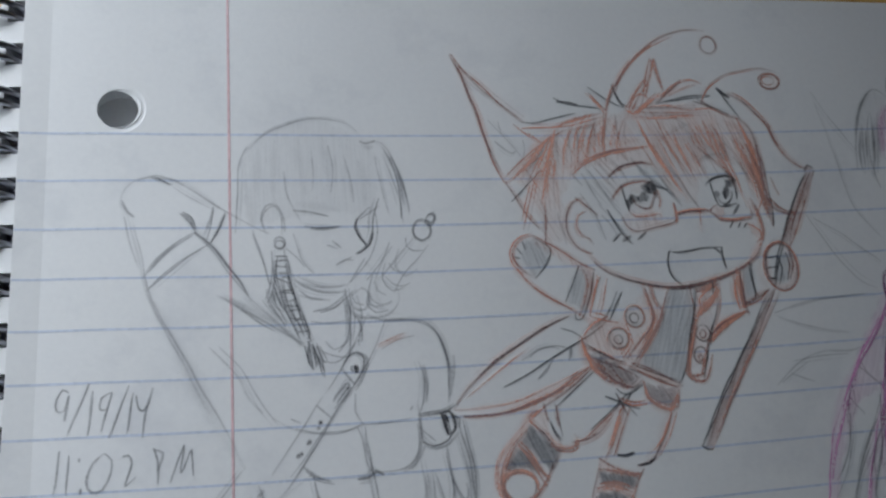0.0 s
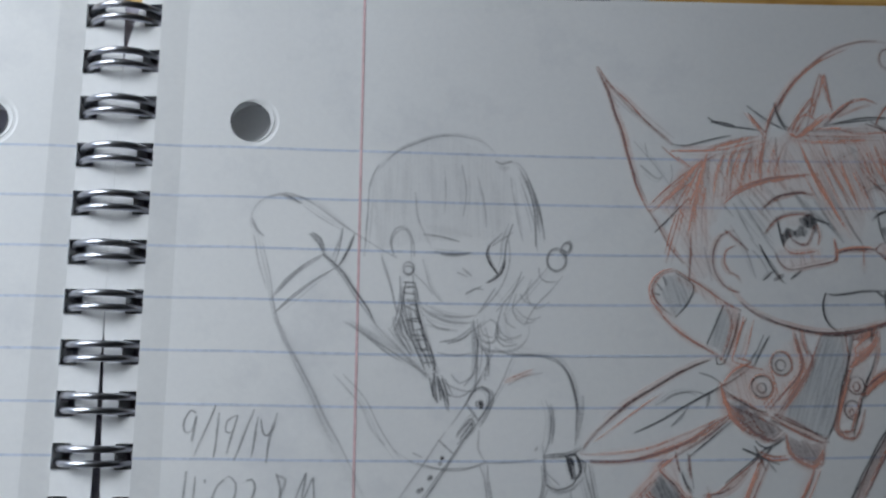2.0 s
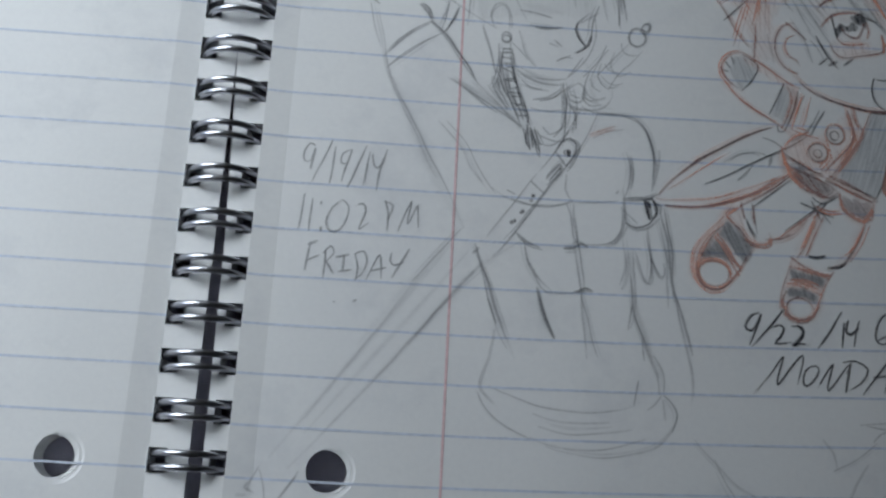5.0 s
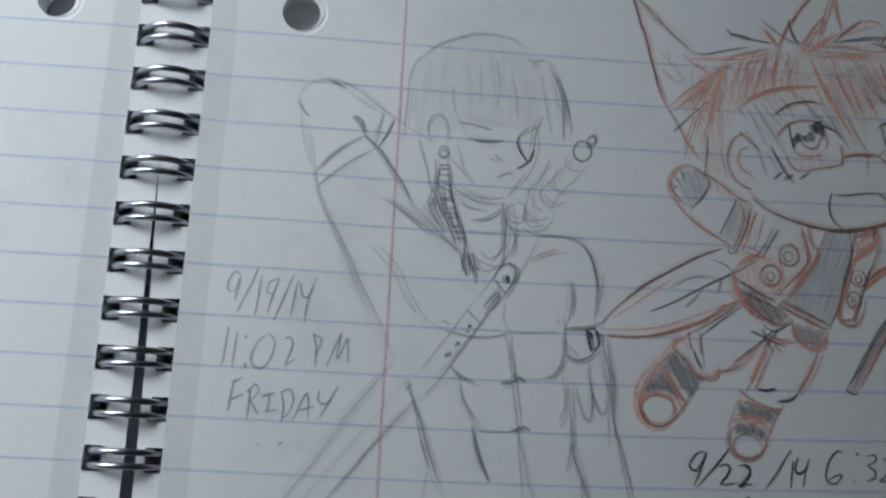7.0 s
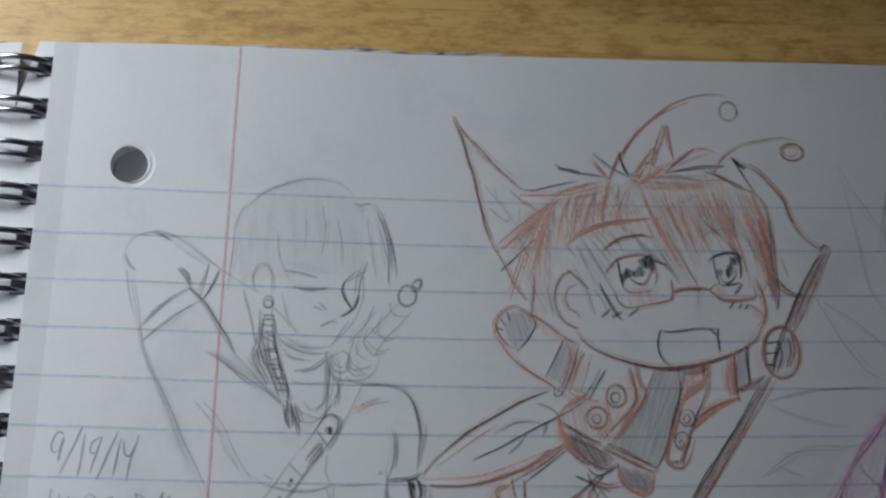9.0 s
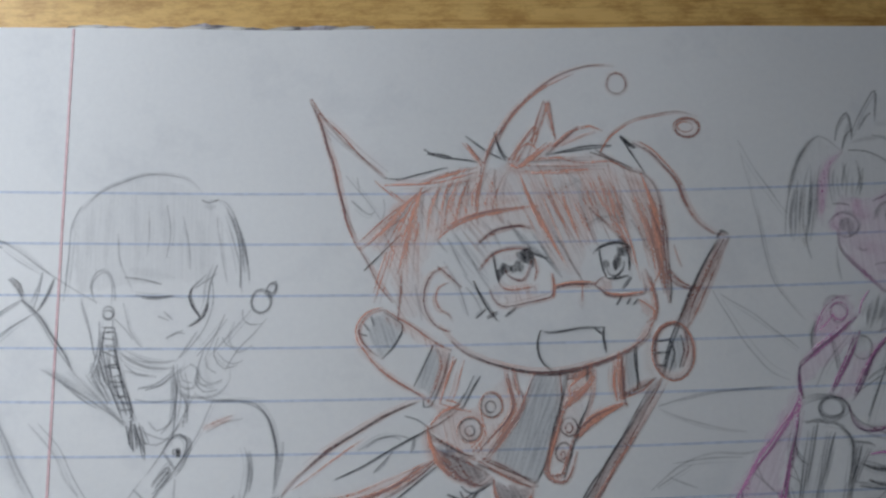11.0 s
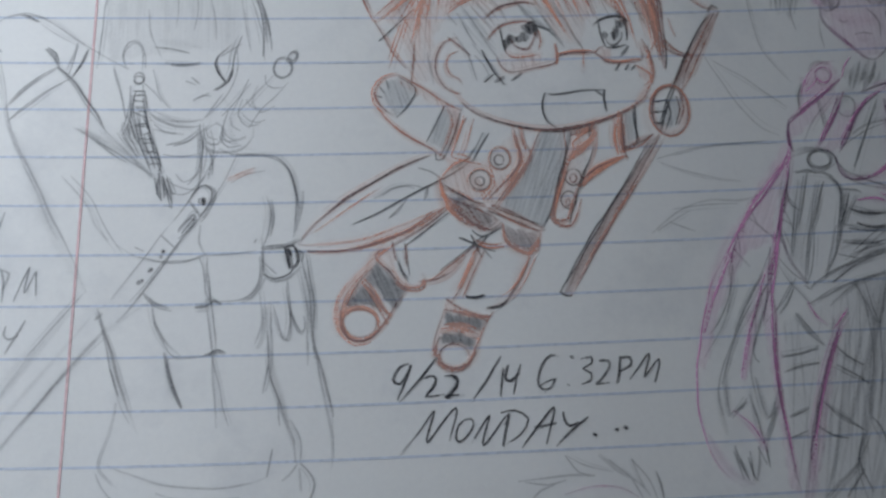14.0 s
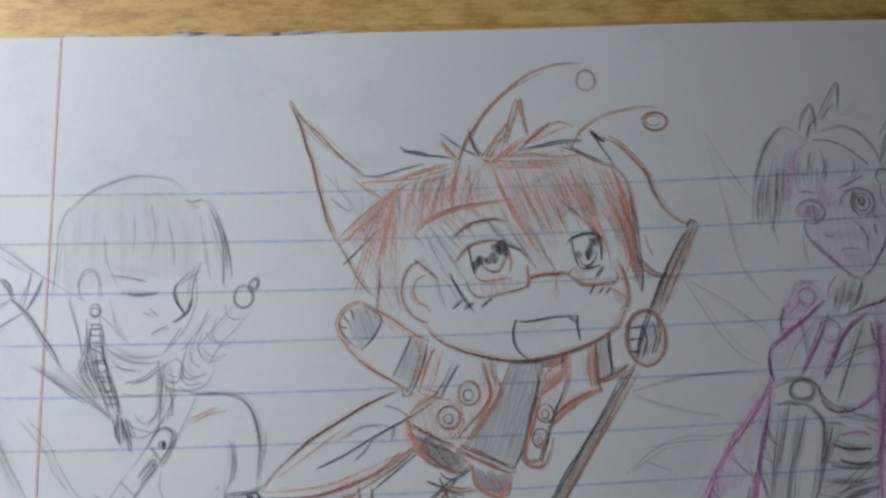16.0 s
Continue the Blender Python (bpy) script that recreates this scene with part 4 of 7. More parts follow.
line("e", 0.45, 64.2, -8.6, 65.6, -11.3, 67.4, -14.8)
line("e", 0.45, 63.7, -12.3, 65.5, -15.2, 66.9, -18.6, 67.7, -21.2)
line("e", 0.45, 68.4, -12.3, 69.9, -15.3, 71.5, -17.4)
line("e", 0.45, 66.9, -14.5, 68.7, -16.7, 70.6, -19.3, 72.3, -22, 72.8, -22.2)
line("e", 0.45, 67.4, -16.7, 68.7, -18.3, 69.8, -20.5)
line("e", 0.45, 62.3, -8.6, 64.2, -10.8)
line("e", 0.45, 55.9, -13.6, 56.7, -16.1, 56.5, -19.4, 56.2, -22)
line("e", 0.45, 59, -16.1, 59.6, -19.4, 60, -22)
line("G", 0.55, 68.6, -15.7, 69.5, -17.9, 70.7, -20.1, 72.3, -22)
line("G", 0.55, 68.8, -21.6, 70.3, -20.1)
line("G", 0.55, 70.8, -21.6, 72.4, -20.8)
line("G", 0.55, 73.7, -21.5, 75.6, -19.9)
line("g", 0.5, 75.5, -6.6, 77.8, -9.6, 80.5, -12, 83.2, -15)
line("g", 0.5, 78.3, -7.4, 80.3, -10.4, 82.8, -14.3)
line("g", 0.5, 81.6, -7.6, 83.4, -10.1, 84.9, -13, 86.3, -15.5)
line("g", 0.5, 87.9, -3.3, 89, -4.8, 90.6, -6)
line("g", 0.5, 74.2, -5.6, 76, -8.1, 77.1, -9.7)
line("g", 0.5, 92.9, -8.3, 93.8, -9.6)
line("g", 0.5, 94.9, -5.4, 96.2, -7.6, 97.2, -10.3)
line("g", 0.5, 92.2, -2.4, 93.5, -5)
line("b", 0.6, 97.9, -2.9, 98.9, -6.4, 100, -9.8, 100.2, -13.2, 100.5, -17.1, 100.7, -19.3)
line("b", 0.6, 97.3, -5.4, 98.5, -9.3, 99.4, -13.7, 100, -17.6)
line("l", 0.5, 100.5, -14.2, 102.3, -16.2, 104.5, -17.1, 107, -17.2)
line("b", 0.4, 100.2, -13.7, 101.2, -15.7, 103, -16.8, 104.6, -17.1)
line("b", 0.42, 67.5, 7.7, 68.7, 6.3, 70.3, 4.4)
line("b", 0.42, 80.7, 15.3, 79.5, 11.4, 78.3, 6.4, 77.4, 4.1)
line("b", 0.42, 80.9, 15, 81.9, 11.4, 82.7, 8.7)
line("b", 0.42, 75.1, 4.9, 76.9, 7.9, 79.4, 10.6)
line("b", 0.42, 76, 4.4, 77.8, 7.4, 79.2, 9.4)
line("b", 0.42, 82.1, 6.7, 84.6, 8.7, 86.6, 10.5)
line("o", 0.5, 76.3, 3.9, 78.8, 5.8, 81.2, 7.8)
line("o", 0.5, 83.6, 7.3, 86.5, 8.8, 89.4, 9.7)
line("o", 0.5, 70.1, 3.9, 69.2, 5.5, 67.8, 7.3)
line("o", 0.5, 86.6, 10.5, 88.5, 10.7, 90.6, 9.9)
line("o", 0.5, 53.9, 0.6, 58.2, 0.8, 62.5, 1)
line("o", 0.5, 54.9, -0.4, 57.2, -2.4)
line("o", 0.5, 59.5, -5.9, 59, -9.3)
smear("o", 1.0, 74.4, 2.4, 75.4, 4.4, 76.8, 5.9)
smear("o", 1.0, 68.5, -3, 71.9, -2.6, 76.6, -1.7)
smear("o", 1.0, 81.6, 4.3, 84.4, 3.7, 88.2, 3)
smear("o", 1.0, 97.5, -0.9, 98.8, -3.9, 99.3, -6.4)
smear("o", 1.0, 93.7, 2.1, 96.6, 0.6, 97.9, -1.9)
smear("o", 1.0, 61.4, -7.4, 64.3, -6.2, 68, -5)
smear("o", 1.0, 71.8, -4.1, 73.7, -5.6)
smear("o", 1.0, 54.8, -3.9, 57.7, -1.4, 60.5, 0.3)
line("g", 0.4, 41, 15.5, 42.9, 11.4, 44.4, 6.8, 45.8, 1.7, 46.8, -2.3, 48.1, -5.7, 49.7, -9.4)
line("g", 0.4, 41.4, 15, 45.3, 9.8, 50.1, 5.2, 53.9, 1.8)
line("l", 0.4, 82.5, 3.8, 86.2, 1.2, 88.9, -1.8, 91.2, -4.8)
line("l", 0.4, 80.9, -1.2, 83.3, -0.2, 87.2, 1.7)
line("l", 0.4, 76.7, 0.3, 78.5, -2.7, 79.8, -5.2)
line("l", 0.4, 86.2, 0.2, 88.9, -3.3, 90.2, -5.3)
line("l", 0.4, 91, 1.2, 93.6, -2.4, 95.4, -5.4)
line("b", 0.6, 69.7, -13.5, 70.7, -12.2, 72.1, -11, 74, -10.3, 76.4, -10, 77.8, -10.3)
line("G", 0.45, 77.3, -10.3, 78.7, -11.1, 80.8, -11.8)
tone("G", 0.1, 75.6, -10.8, 77.8, -10, 78.9, -11.5, 78.3, -13.3, 77.2, -12.8, 76.3, -12.2)
tone("G", 0.1, 72.1, -13.6, 73.5, -12.8, 75.4, -12.9, 73.9, -14.4, 72.8, -15.7)
tone("G", 0.1, 74.4, -13.3, 75.8, -12.3, 76.9, -12.9, 76.3, -14.3, 74.9, -14.1)
tone("G", 0.1, 76, -10.8, 77.8, -10.2, 78.5, -11.7, 77.2, -12.7, 76.4, -12.1)
tone("G", 0.1, 72.3, -13.8, 73.5, -13.1, 73.9, -13.7, 73, -15.3)
line("G", 0.5, 71.8, -10.8, 72, -12.4, 72.3, -14.1, 72.8, -15.8)
line("b", 0.4, 73.9, -13.6, 74.4, -14.8, 75.8, -15.5, 77, -15.2, 77.8, -13.6, 78.1, -12.3)
line("b", 0.4, 78.8, -12, 79.1, -13.9, 78.6, -15.6)
line("b", 0.45, 72.8, -15.8, 73.9, -16.8, 75.7, -17, 78.2, -16.5)
tone("q", 0.3, 71.6, -16.1, 72.8, -16.3, 74.1, -17.4, 72.6, -19.2, 71.5, -17.8)
tone("q", 0.3, 73.3, -11.6, 75.4, -10.8, 75.9, -12, 73.7, -12.6)
tone("q", 0.3, 74.2, -15.1, 75.8, -15.7, 77.6, -14.9, 77.1, -16.3, 74.8, -16.5)
line("G", 0.3, 69.5, -9.1, 71.8, -7.4, 74.1, -6.7, 77, -6.4)
line("b", 0.6, 69.1, -9.4, 70.3, -8.3, 72.2, -7.1, 74.1, -6.6, 76.5, -6.3, 78.2, -6.7)
line("G", 0.65, 88.5, -11.2, 89.3, -10.2, 90.9, -9.4, 92.8, -9.2, 94.2, -9.8, 94.7, -10.9)
line("G", 0.45, 89.5, -10.5, 89.6, -12.1, 89.9, -13.8, 90.5, -15.1)
line("G", 0.45, 94, -10.2, 94.3, -12.2, 94.3, -13.8)
tone("G", 0.1, 89.6, -12.6, 90.6, -12.3, 90.9, -13.2, 90.1, -13.9)
tone("G", 0.1, 91.5, -12.5, 92.3, -11.2, 92.9, -11.7, 92.8, -13.1, 92.1, -14.1, 91.6, -13.5)
tone("G", 0.1, 92.1, -9.9, 94.3, -10, 94, -11.6, 93.4, -11.2, 92.6, -11.8)
tone("G", 0.1, 91.6, -12.5, 92.3, -11.5, 92.7, -11.9, 92.5, -13.1, 92, -13.8)
tone("G", 0.1, 92.5, -10, 94.1, -10.2, 93.9, -11.1, 93, -10.9)
line("G", 0.35, 90.6, -13.4, 91, -14.4, 92.1, -14.8, 93.1, -13.8, 93.3, -12.5)
line("G", 0.5, 90.7, -15.4, 92.1, -15.4, 94, -14.9)
line("g", 0.5, 87.8, -6.1, 89, -5.3, 90.7, -4.9, 92.6, -5, 94.2, -5.9)
tone("o", 0.2, 89.5, -15.5, 91.3, -15.5, 91.6, -17.1, 90.1, -17.6)
tone("o", 0.2, 95.6, -18.9, 97, -18.7, 98, -20, 97.3, -21.7, 96.1, -21)
line("b", 0.5, 96.8, -13.9, 97.5, -15.6, 98.3, -18, 98.4, -20.4, 97.8, -21.8, 96.9, -22.5)
line("b", 0.5, 96.4, -14.4, 96.8, -16.6, 96.4, -17.7, 94.3, -17.9, 91.9, -18.1, 90.3, -17.9, 89.6, -17, 88.7, -16.3, 89.5, -15.3, 90.2, -15.1)
line("o", 0.8, 90.3, -17.9, 92.9, -18.2, 96.4, -17.7)
line("o", 0.8, 81.4, -14.4, 81.8, -16.9, 81.5, -18.5)
line("o", 0.8, 81.8, -16.6, 84.6, -16.2, 88.3, -16.1)
line("b", 0.7, 82, -16.7, 84.6, -16.1, 88.5, -16.2)
line("b", 0.45, 71.3, -17.2, 71.7, -18.6, 72.7, -19.7, 74.2, -19.9, 77, -19.4, 81.2, -18.4, 81.8, -16.9, 81.6, -14.6)
line("G", 0.45, 92.1, -19.6, 93, -18.2)
line("G", 0.45, 93.7, -19.6, 94.3, -18.6)
line("G", 0.45, 94.8, -19.6, 95.6, -18.7)
line("G", 0.45, 93.1, -17, 94.4, -15.1)
smear("q", 0.8, 86.6, -17.4, 86.4, -18.8, 86.3, -20.4)
line("G", 0.55, 79.5, -23.9, 81, -24.1, 83.4, -23.8, 86.1, -23.4, 89.8, -23.3)
line("G", 0.55, 79.5, -23.9, 79, -25.5, 79.2, -27.5, 80, -29.2, 81.3, -30.3)
line("G", 0.55, 89.8, -23.3, 89.6, -25, 89.9, -27.4)
line("G", 0.3, 88.2, -23.4, 89.6, -24.5)
line("b", 0.6, 77.6, -30.7, 80.8, -30.9, 84, -30.6, 87.3, -29.7, 90, -28.8, 92.4, -27.7, 95.2, -26.2, 97.1, -24.7, 97.7, -22.8)
line("G", 0.4, 78.5, -31, 82.2, -30.9, 86.8, -30)
smear("o", 0.9, 94.8, -26, 96.3, -24.2, 97.9, -21.8)
smear("o", 0.9, 49.3, -24, 50, -26.6, 51.8, -28.8)
smear("o", 0.9, 52.9, -29.2, 55.2, -31.6, 57.9, -33.5)
smear("o", 0.9, 63.1, -25.6, 63.9, -28, 63.4, -30.3)
line("b", 0.4, 62.7, -27, 63.2, -29.4, 62, -33.1, 60.9, -35.3)
line("b", 0.35, 65.6, -28.3, 64.6, -30.3, 63.9, -32.2)
smear("o", 1.3, 63.9, -28.4, 63.4, -31.2, 62.5, -34.4)
smear("o", 1.3, 61.1, -35.3, 63.8, -36.7, 67.4, -37, 70.6, -37.9)
smear("o", 1.3, 92.3, -28.8, 91.8, -32, 91.6, -34.3)
smear("o", 1.3, 82.9, -37, 83.4, -34.7, 86.7, -32.4)
smear("o", 1.3, 91.1, -36, 87.8, -37.5, 85, -40.6)
smear("o", 1.3, 60.1, -40.3, 61.5, -44, 63.7, -45.8)
smear("o", 1.3, 85.8, -31.5, 87.7, -31.1)
smear("o", 1.3, 73.5, -30.9, 74.3, -34.6, 74.7, -36.4)
line("o", 0.8, 92.2, -27.4, 91.3, -31.6, 91.6, -35.3)
line("o", 0.8, 92.4, -35.7, 89.7, -37.1, 86.9, -38.9, 85, -41.1)
line("o", 0.8, 83.1, -36.5, 84.8, -34.3, 87.1, -32.4, 87.5, -30.8)
line("b", 0.8, 92.4, -28.1, 92.4, -31.6, 92.5, -34.8, 93.1, -36)
line("b", 0.8, 91.5, -36.2, 88.7, -37.2, 86.4, -38.7, 84.5, -40.6)
line("G", 0.45, 83.3, -31, 82.8, -33.8, 82, -37, 80.9, -40.6, 79.9, -45.1, 78, -48.2)
line("G", 0.45, 87, -29.7, 86.7, -32)
line("G", 0.4, 87.6, -33.4, 86.7, -36.1, 85.5, -38.8, 84.7, -41.5)
line("G", 0.4, 95, -26.5, 94.9, -29.8, 94.9, -32.5, 95, -33.5)
line("G", 0.4, 92.8, -34.4, 95.8, -33, 97.7, -31.8)
line("b", 0.5, 92.5, -34.8, 95.8, -33.5, 97.5, -31.9)
ring("G", 0.4, 83.7, -39.3, 1.4, 1.5)
ring("b", 0.35, 83.7, -39.5, 0.5, 0.7)
ring("G", 0.4, 82.7, -43.3, 1.2, 1.5)
ring("b", 0.35, 82.6, -43.8, 0.4, 0.7)
line("b", 0.5, 80.9, -40.6, 80.3, -44.2, 80.2, -46.7, 82, -46.9, 82.7, -46, 84.5, -40.6)
line("b", 0.5, 79.4, -46, 80.2, -47.3, 82.4, -48.1, 83.6, -47.1, 84.9, -43.3)
tone("q", 0.3, 82.4, -37.4, 86.6, -33.4, 85.5, -38.8, 84, -41.5, 81.6, -45.5, 80.3, -46)
tone("q", 0.3, 83.2, -31.9, 86.8, -30.8, 86.2, -32.9, 83.4, -35.6)
tone("q", 0.3, 73.5, -31.4, 75.2, -36, 70, -44.1, 66.4, -42.7, 61.5, -40.3, 60.6, -39.9, 63.8, -36.7, 67.4, -37)
line("g", 0.4, 68.5, -31.1, 67.3, -33.6, 65.8, -35.9)
line("g", 0.4, 67, -34, 65.2, -36.3, 62.9, -37.8)
ring("G", 0.42, 71.2, -35.8, 1.7, 1.9)
ring("G", 0.32, 71.1, -36.1, 0.8, 0.9)
ring("G", 0.42, 67.8, -39.7, 1.8, 1.8)
ring("G", 0.32, 67.7, -39.9, 0.8, 0.8)
ring("q", 0.7, 71.2, -35.8, 1.9, 2.1)
ring("q", 0.7, 67.8, -39.7, 2.0, 2.0)
line("b", 0.5, 73.5, -30.6, 74.3, -33.2, 74.7, -36, 73.3, -38.7, 71, -40.9, 69.1, -43.2)
line("b", 0.5, 74.7, -30.3, 75, -32.3, 75.7, -34.1)
line("G", 0.45, 61.1, -40.3, 63.7, -42, 66.4, -43.6, 68.2, -44)
hatch("s", 0.32, 0.6, -0.34, 79, -31.4, 82.6, -31.5, 82, -35.6, 80.5, -40.6, 78, -46.4, 71.8, -44.5, 75.1, -37.8)
line("b", 0.5, 62.2, -43.2, 63.7, -44.9, 65.9, -46.9, 68.1, -48.3, 69.5, -48.5, 71.3, -47.2)
line("b", 0.5, 69.5, -44.9, 71.7, -46.3, 74.4, -47.7, 77.1, -48.6, 78.4, -48.6)
line("b", 0.5, 69.6, -44.1, 72.7, -45.4, 76.2, -47.3, 78, -48.2)
tone("x", 0.5, 62.4, -43.1, 66.4, -44, 69.5, -46.6, 69.9, -48.1, 67.7, -47.9, 64.6, -45.8)
tone("s", 0.1, 62.8, -42.2, 65.1, -43.3, 66.4, -44.9, 63.7, -44)
tone("s", 0.1, 71.9, -48.5, 76.6, -49.9, 76.2, -52.1, 73, -51.6, 71.9, -50.3)
tone("s", 0.1, 62.4, -42.6, 64.2, -41.5, 65.5, -42.7, 63.7, -44)
smear("o", 1.0, 71.5, -47.2, 71.7, -49.9, 72.9, -51.9, 75.6, -52.8, 77.4, -50.8, 77.9, -49.1)
smear("o", 1.0, 61, -41.2, 61.7, -44, 63.7, -45.8)
smear("o", 1.0, 51.6, -50.5, 49.8, -52.7, 48.5, -55.3)
line("b", 0.5, 71.5, -48.4, 71.8, -50.3, 73, -51.6, 75.6, -52.6, 77, -50.8, 77.2, -49.5)
line("g", 0.4, 64.1, -49.8, 67.2, -51)
line("g", 0.4, 68.1, -49.4, 66.7, -51, 65.4, -52.4)
line("g", 0.4, 66.7, -50.4, 69.9, -48.5, 71.3, -47.6)
line("g", 0.4, 67.2, -50.7, 69.8, -51.2)
line("g", 0.4, 67.6, -51.3, 69.4, -53.4)
line("b", 0.4, 55.1, -51, 55.1, -53.2, 55.4, -54.5)
line("b", 0.4, 52.9, -50.5, 53.1, -52.3, 53.4, -53.6)
line("e", 0.45, 54, -54.2, 54.7, -55.8, 55.6, -56.9)
line("e", 0.45, 65.2, -60, 66.6, -60.3, 68.3, -59.9)
smear("q", 1.5, 40.4, -50.6, 47.6, -50.2, 54.7, -48.3, 60.1, -45.7)
smear("q", 1.5, 50.7, -51.4, 47.6, -56.1, 45, -60.4, 44.1, -63.8)
smear("q", 1.5, 72.8, -58.2, 74.2, -55.6, 75.6, -52.6)
smear("q", 1.5, 62.6, -58.9, 65.3, -55.5, 67.2, -51.6)
line("b", 0.55, 40.5, -52.1, 45.8, -51.7, 51.1, -50.2, 56.5, -47.9, 61.5, -44.7)
line("b", 0.55, 49.4, -54.9, 46.7, -57.9, 45, -61.3, 44.6, -64.7)
line("b", 0.55, 64.9, -53, 62.7, -55.5, 60, -57, 57.3, -57.3)
line("b", 0.55, 57.8, -57.1, 58.2, -58, 56.9, -58.7, 54.7, -58.4, 53.4, -57.5)
line("e", 0.42, 46.2, -47.5, 50.2, -45.6, 54.7, -43.1, 58.3, -41, 61.1, -40.1)
line("e", 0.42, 49.8, -42.9, 52.9, -41, 55.2, -40.7, 56.5, -41.2)
line("e", 0.42, 54.7, -43.9, 53.8, -45.2, 52.2, -46.3)
line("e", 0.42, 58.8, -40.8, 58.3, -42.6)
tone("x", 0.45, 48.3, -57.1, 50.1, -54.4, 53.4, -57.8, 55.5, -58.8, 53.4, -62.1, 52, -60.7, 50.1, -58.3)
tone("x", 0.45, 45.2, -60.6, 47.8, -58.3, 50.4, -60.2, 50.8, -61.9, 48.7, -61.1, 46, -62)
tone("x", 0.45, 61.9, -62.7, 65.5, -63.2, 68.4, -63.7, 67.5, -65.5, 64.5, -64.6, 61.7, -64.5)
tone("x", 0.45, 61, -66.1, 63.6, -65.8, 66.8, -66.9, 65.8, -68.3, 63.1, -67.4, 61.2, -68)
line("b", 0.5, 47.8, -57.3, 49.7, -59.2, 51.1, -61.6, 52.5, -63.5)
line("b", 0.5, 44.6, -63.4, 46, -62, 48.3, -61.9, 50.2, -63, 50.8, -64.9)
line("b", 0.5, 44.1, -61.5, 44.2, -64.8, 45.6, -66.7, 47.4, -67.3, 49.7, -66.6, 52.5, -63.5)
line("b", 0.5, 61.3, -64.5, 63.6, -64.4, 65.9, -64.9, 67.3, -65.8)
line("b", 0.5, 60.8, -66.7, 60, -68.7, 60.6, -70.6, 62.6, -71.7, 64.9, -71.1, 66.3, -69.2)
smear("q", 1.0, 44.1, -60.1, 43.4, -62.9, 44.2, -65.8, 46, -67.2)
smear("q", 1.0, 48.9, -58.3, 50.4, -60.7, 52, -63)
smear("q", 1.0, 59.9, -66.9, 59.6, -69.6, 61.2, -71.7)
smear("q", 1.0, 67.2, -66.9, 66.3, -70.2, 63.9, -72)
smear("q", 1.0, 61.8, -61.7, 65, -63, 68.3, -63.2)
line("b", 0.35, 44.3, -62.8, 45.5, -61.6)
line("b", 0.35, 66.9, -63.2, 68.4, -64)
ring("b", 0.3, 104.9, 10.3, 2.0, 1.6)
smear("n", 1.3, 109.5, -8.8, 106.5, -14, 103.8, -19.1, 102.6, -22.2)
smear("n", 1.3, 98.3, -34, 92.2, -42.5, 86.6, -50.9, 81.6, -59.3)
line("G", 0.36, 108.9, -9.2, 105.6, -14.8, 102.7, -20.5, 102.1, -22.4)
line("G", 0.36, 98.8, -31.9, 91.2, -42.5, 85.9, -50, 80.7, -59.3)
line("b", 0.4, 110, -8.8, 107.3, -13.8, 104.7, -19.1, 103.6, -22.4)
line("b", 0.4, 99.8, -32.2, 93.1, -42.6, 86.9, -51.8, 82.4, -59.9)
line("G", 0.45, 102, -23.3, 100.7, -26.1, 99.7, -28.9, 99.2, -30.8)
line("b", 0.4, 101.4, -22.5, 99, -23.7, 97.6, -25.3)
tone("s", 0.1, 100.1, -25.2, 103.1, -24.7, 103.2, -27.5, 101, -30.3, 99.6, -30.3)
tone("q", 0.1, 98.2, -29.8, 101.9, -30.6, 103.1, -28.9, 103.7, -25.2, 101.8, -31.2, 99, -31.7)
smear("q", 1.2, 96.9, -26.1, 96.7, -28.9, 97.7, -31.7)
smear("q", 1.2, 104.3, -25.2, 103.3, -29.4, 101.1, -31.7)
begin("faint_sketch")
line("g", .4, 23.4, -1.8, 24.6, -2.2, 26.2, -1.7)
line("l", .4, 24.6, -1.8, 26.8, -1.9, 28.1, -3.1, 29.7, -6.9, 31, -11.9, 31.7, -15.8)
line("l", .35, 27.1, -2.4, 29.1, -6.1, 30.3, -9.9, 31, -13.9)
line("l", .4, 27.1, -3.9, 29, -8.9, 30.2, -13.9, 30.6, -17.8)
line("l", .45, -17.1, -15.4, -17.9, -12.7, -17.2, -10.2, -15, -8.4, -12.1, -8.2, -9.2, -8.8, -6.1, -10.5, -2.2, -13.4, 1.5, -15.8, 7.3, -19.1)
line("g", .45, -12.9, -8.2, -11, -8.9, -9.4, -9.7)
line("e", .4, -17.7, -12.9, -16.7, -14.6, -15.7, -15.4)
line("l", .4, -17.2, -15.4, -16.3, -19.5, -14.7, -24.8)
line("e", .55, -6.1, -17.9, -3.1, -21.2, 0.3, -26, 3.6, -30.7)
line("g", .45, -7.9, -15, -6.5, -16.6, -5.5, -18.4)
line("e", .5, 3.4, -30.3, 7.6, -34.4, 12.4, -39.1)
line("e", .45, -1.9, -29.6, 2.8, -32.4, 7.8, -35.6, 12.2, -38.3)
line("l", .6, -0.8, -30, 3.8, -33.5, 8.1, -36.3)
line("g", .4, -14.1, -26, -11.6, -22.8, -8.3, -20, -5.9, -18.5)
line("e", .4, -13.1, -28.1, -9.6, -25.2, -6.3, -22.4, -2.9, -20.4)
line("e", .4, -2.6, -13.9, -3, -17.3, -3.8, -19.9)
line("e", .4, -0.8, -15.4, -1.9, -18.5, -3, -20.3)
line("l", .35, 6.6, -19.1, 5.7, -16.4, 6.7, -14.4, 8.2, -14, 9.2, -16, 9.2, -19.1)
line("e", .4, 22.9, -16.5, 24.6, -15.4, 26.2, -14.2)
line("e", .35, 18.4, -24.8, 20, -23.9, 21.3, -24)
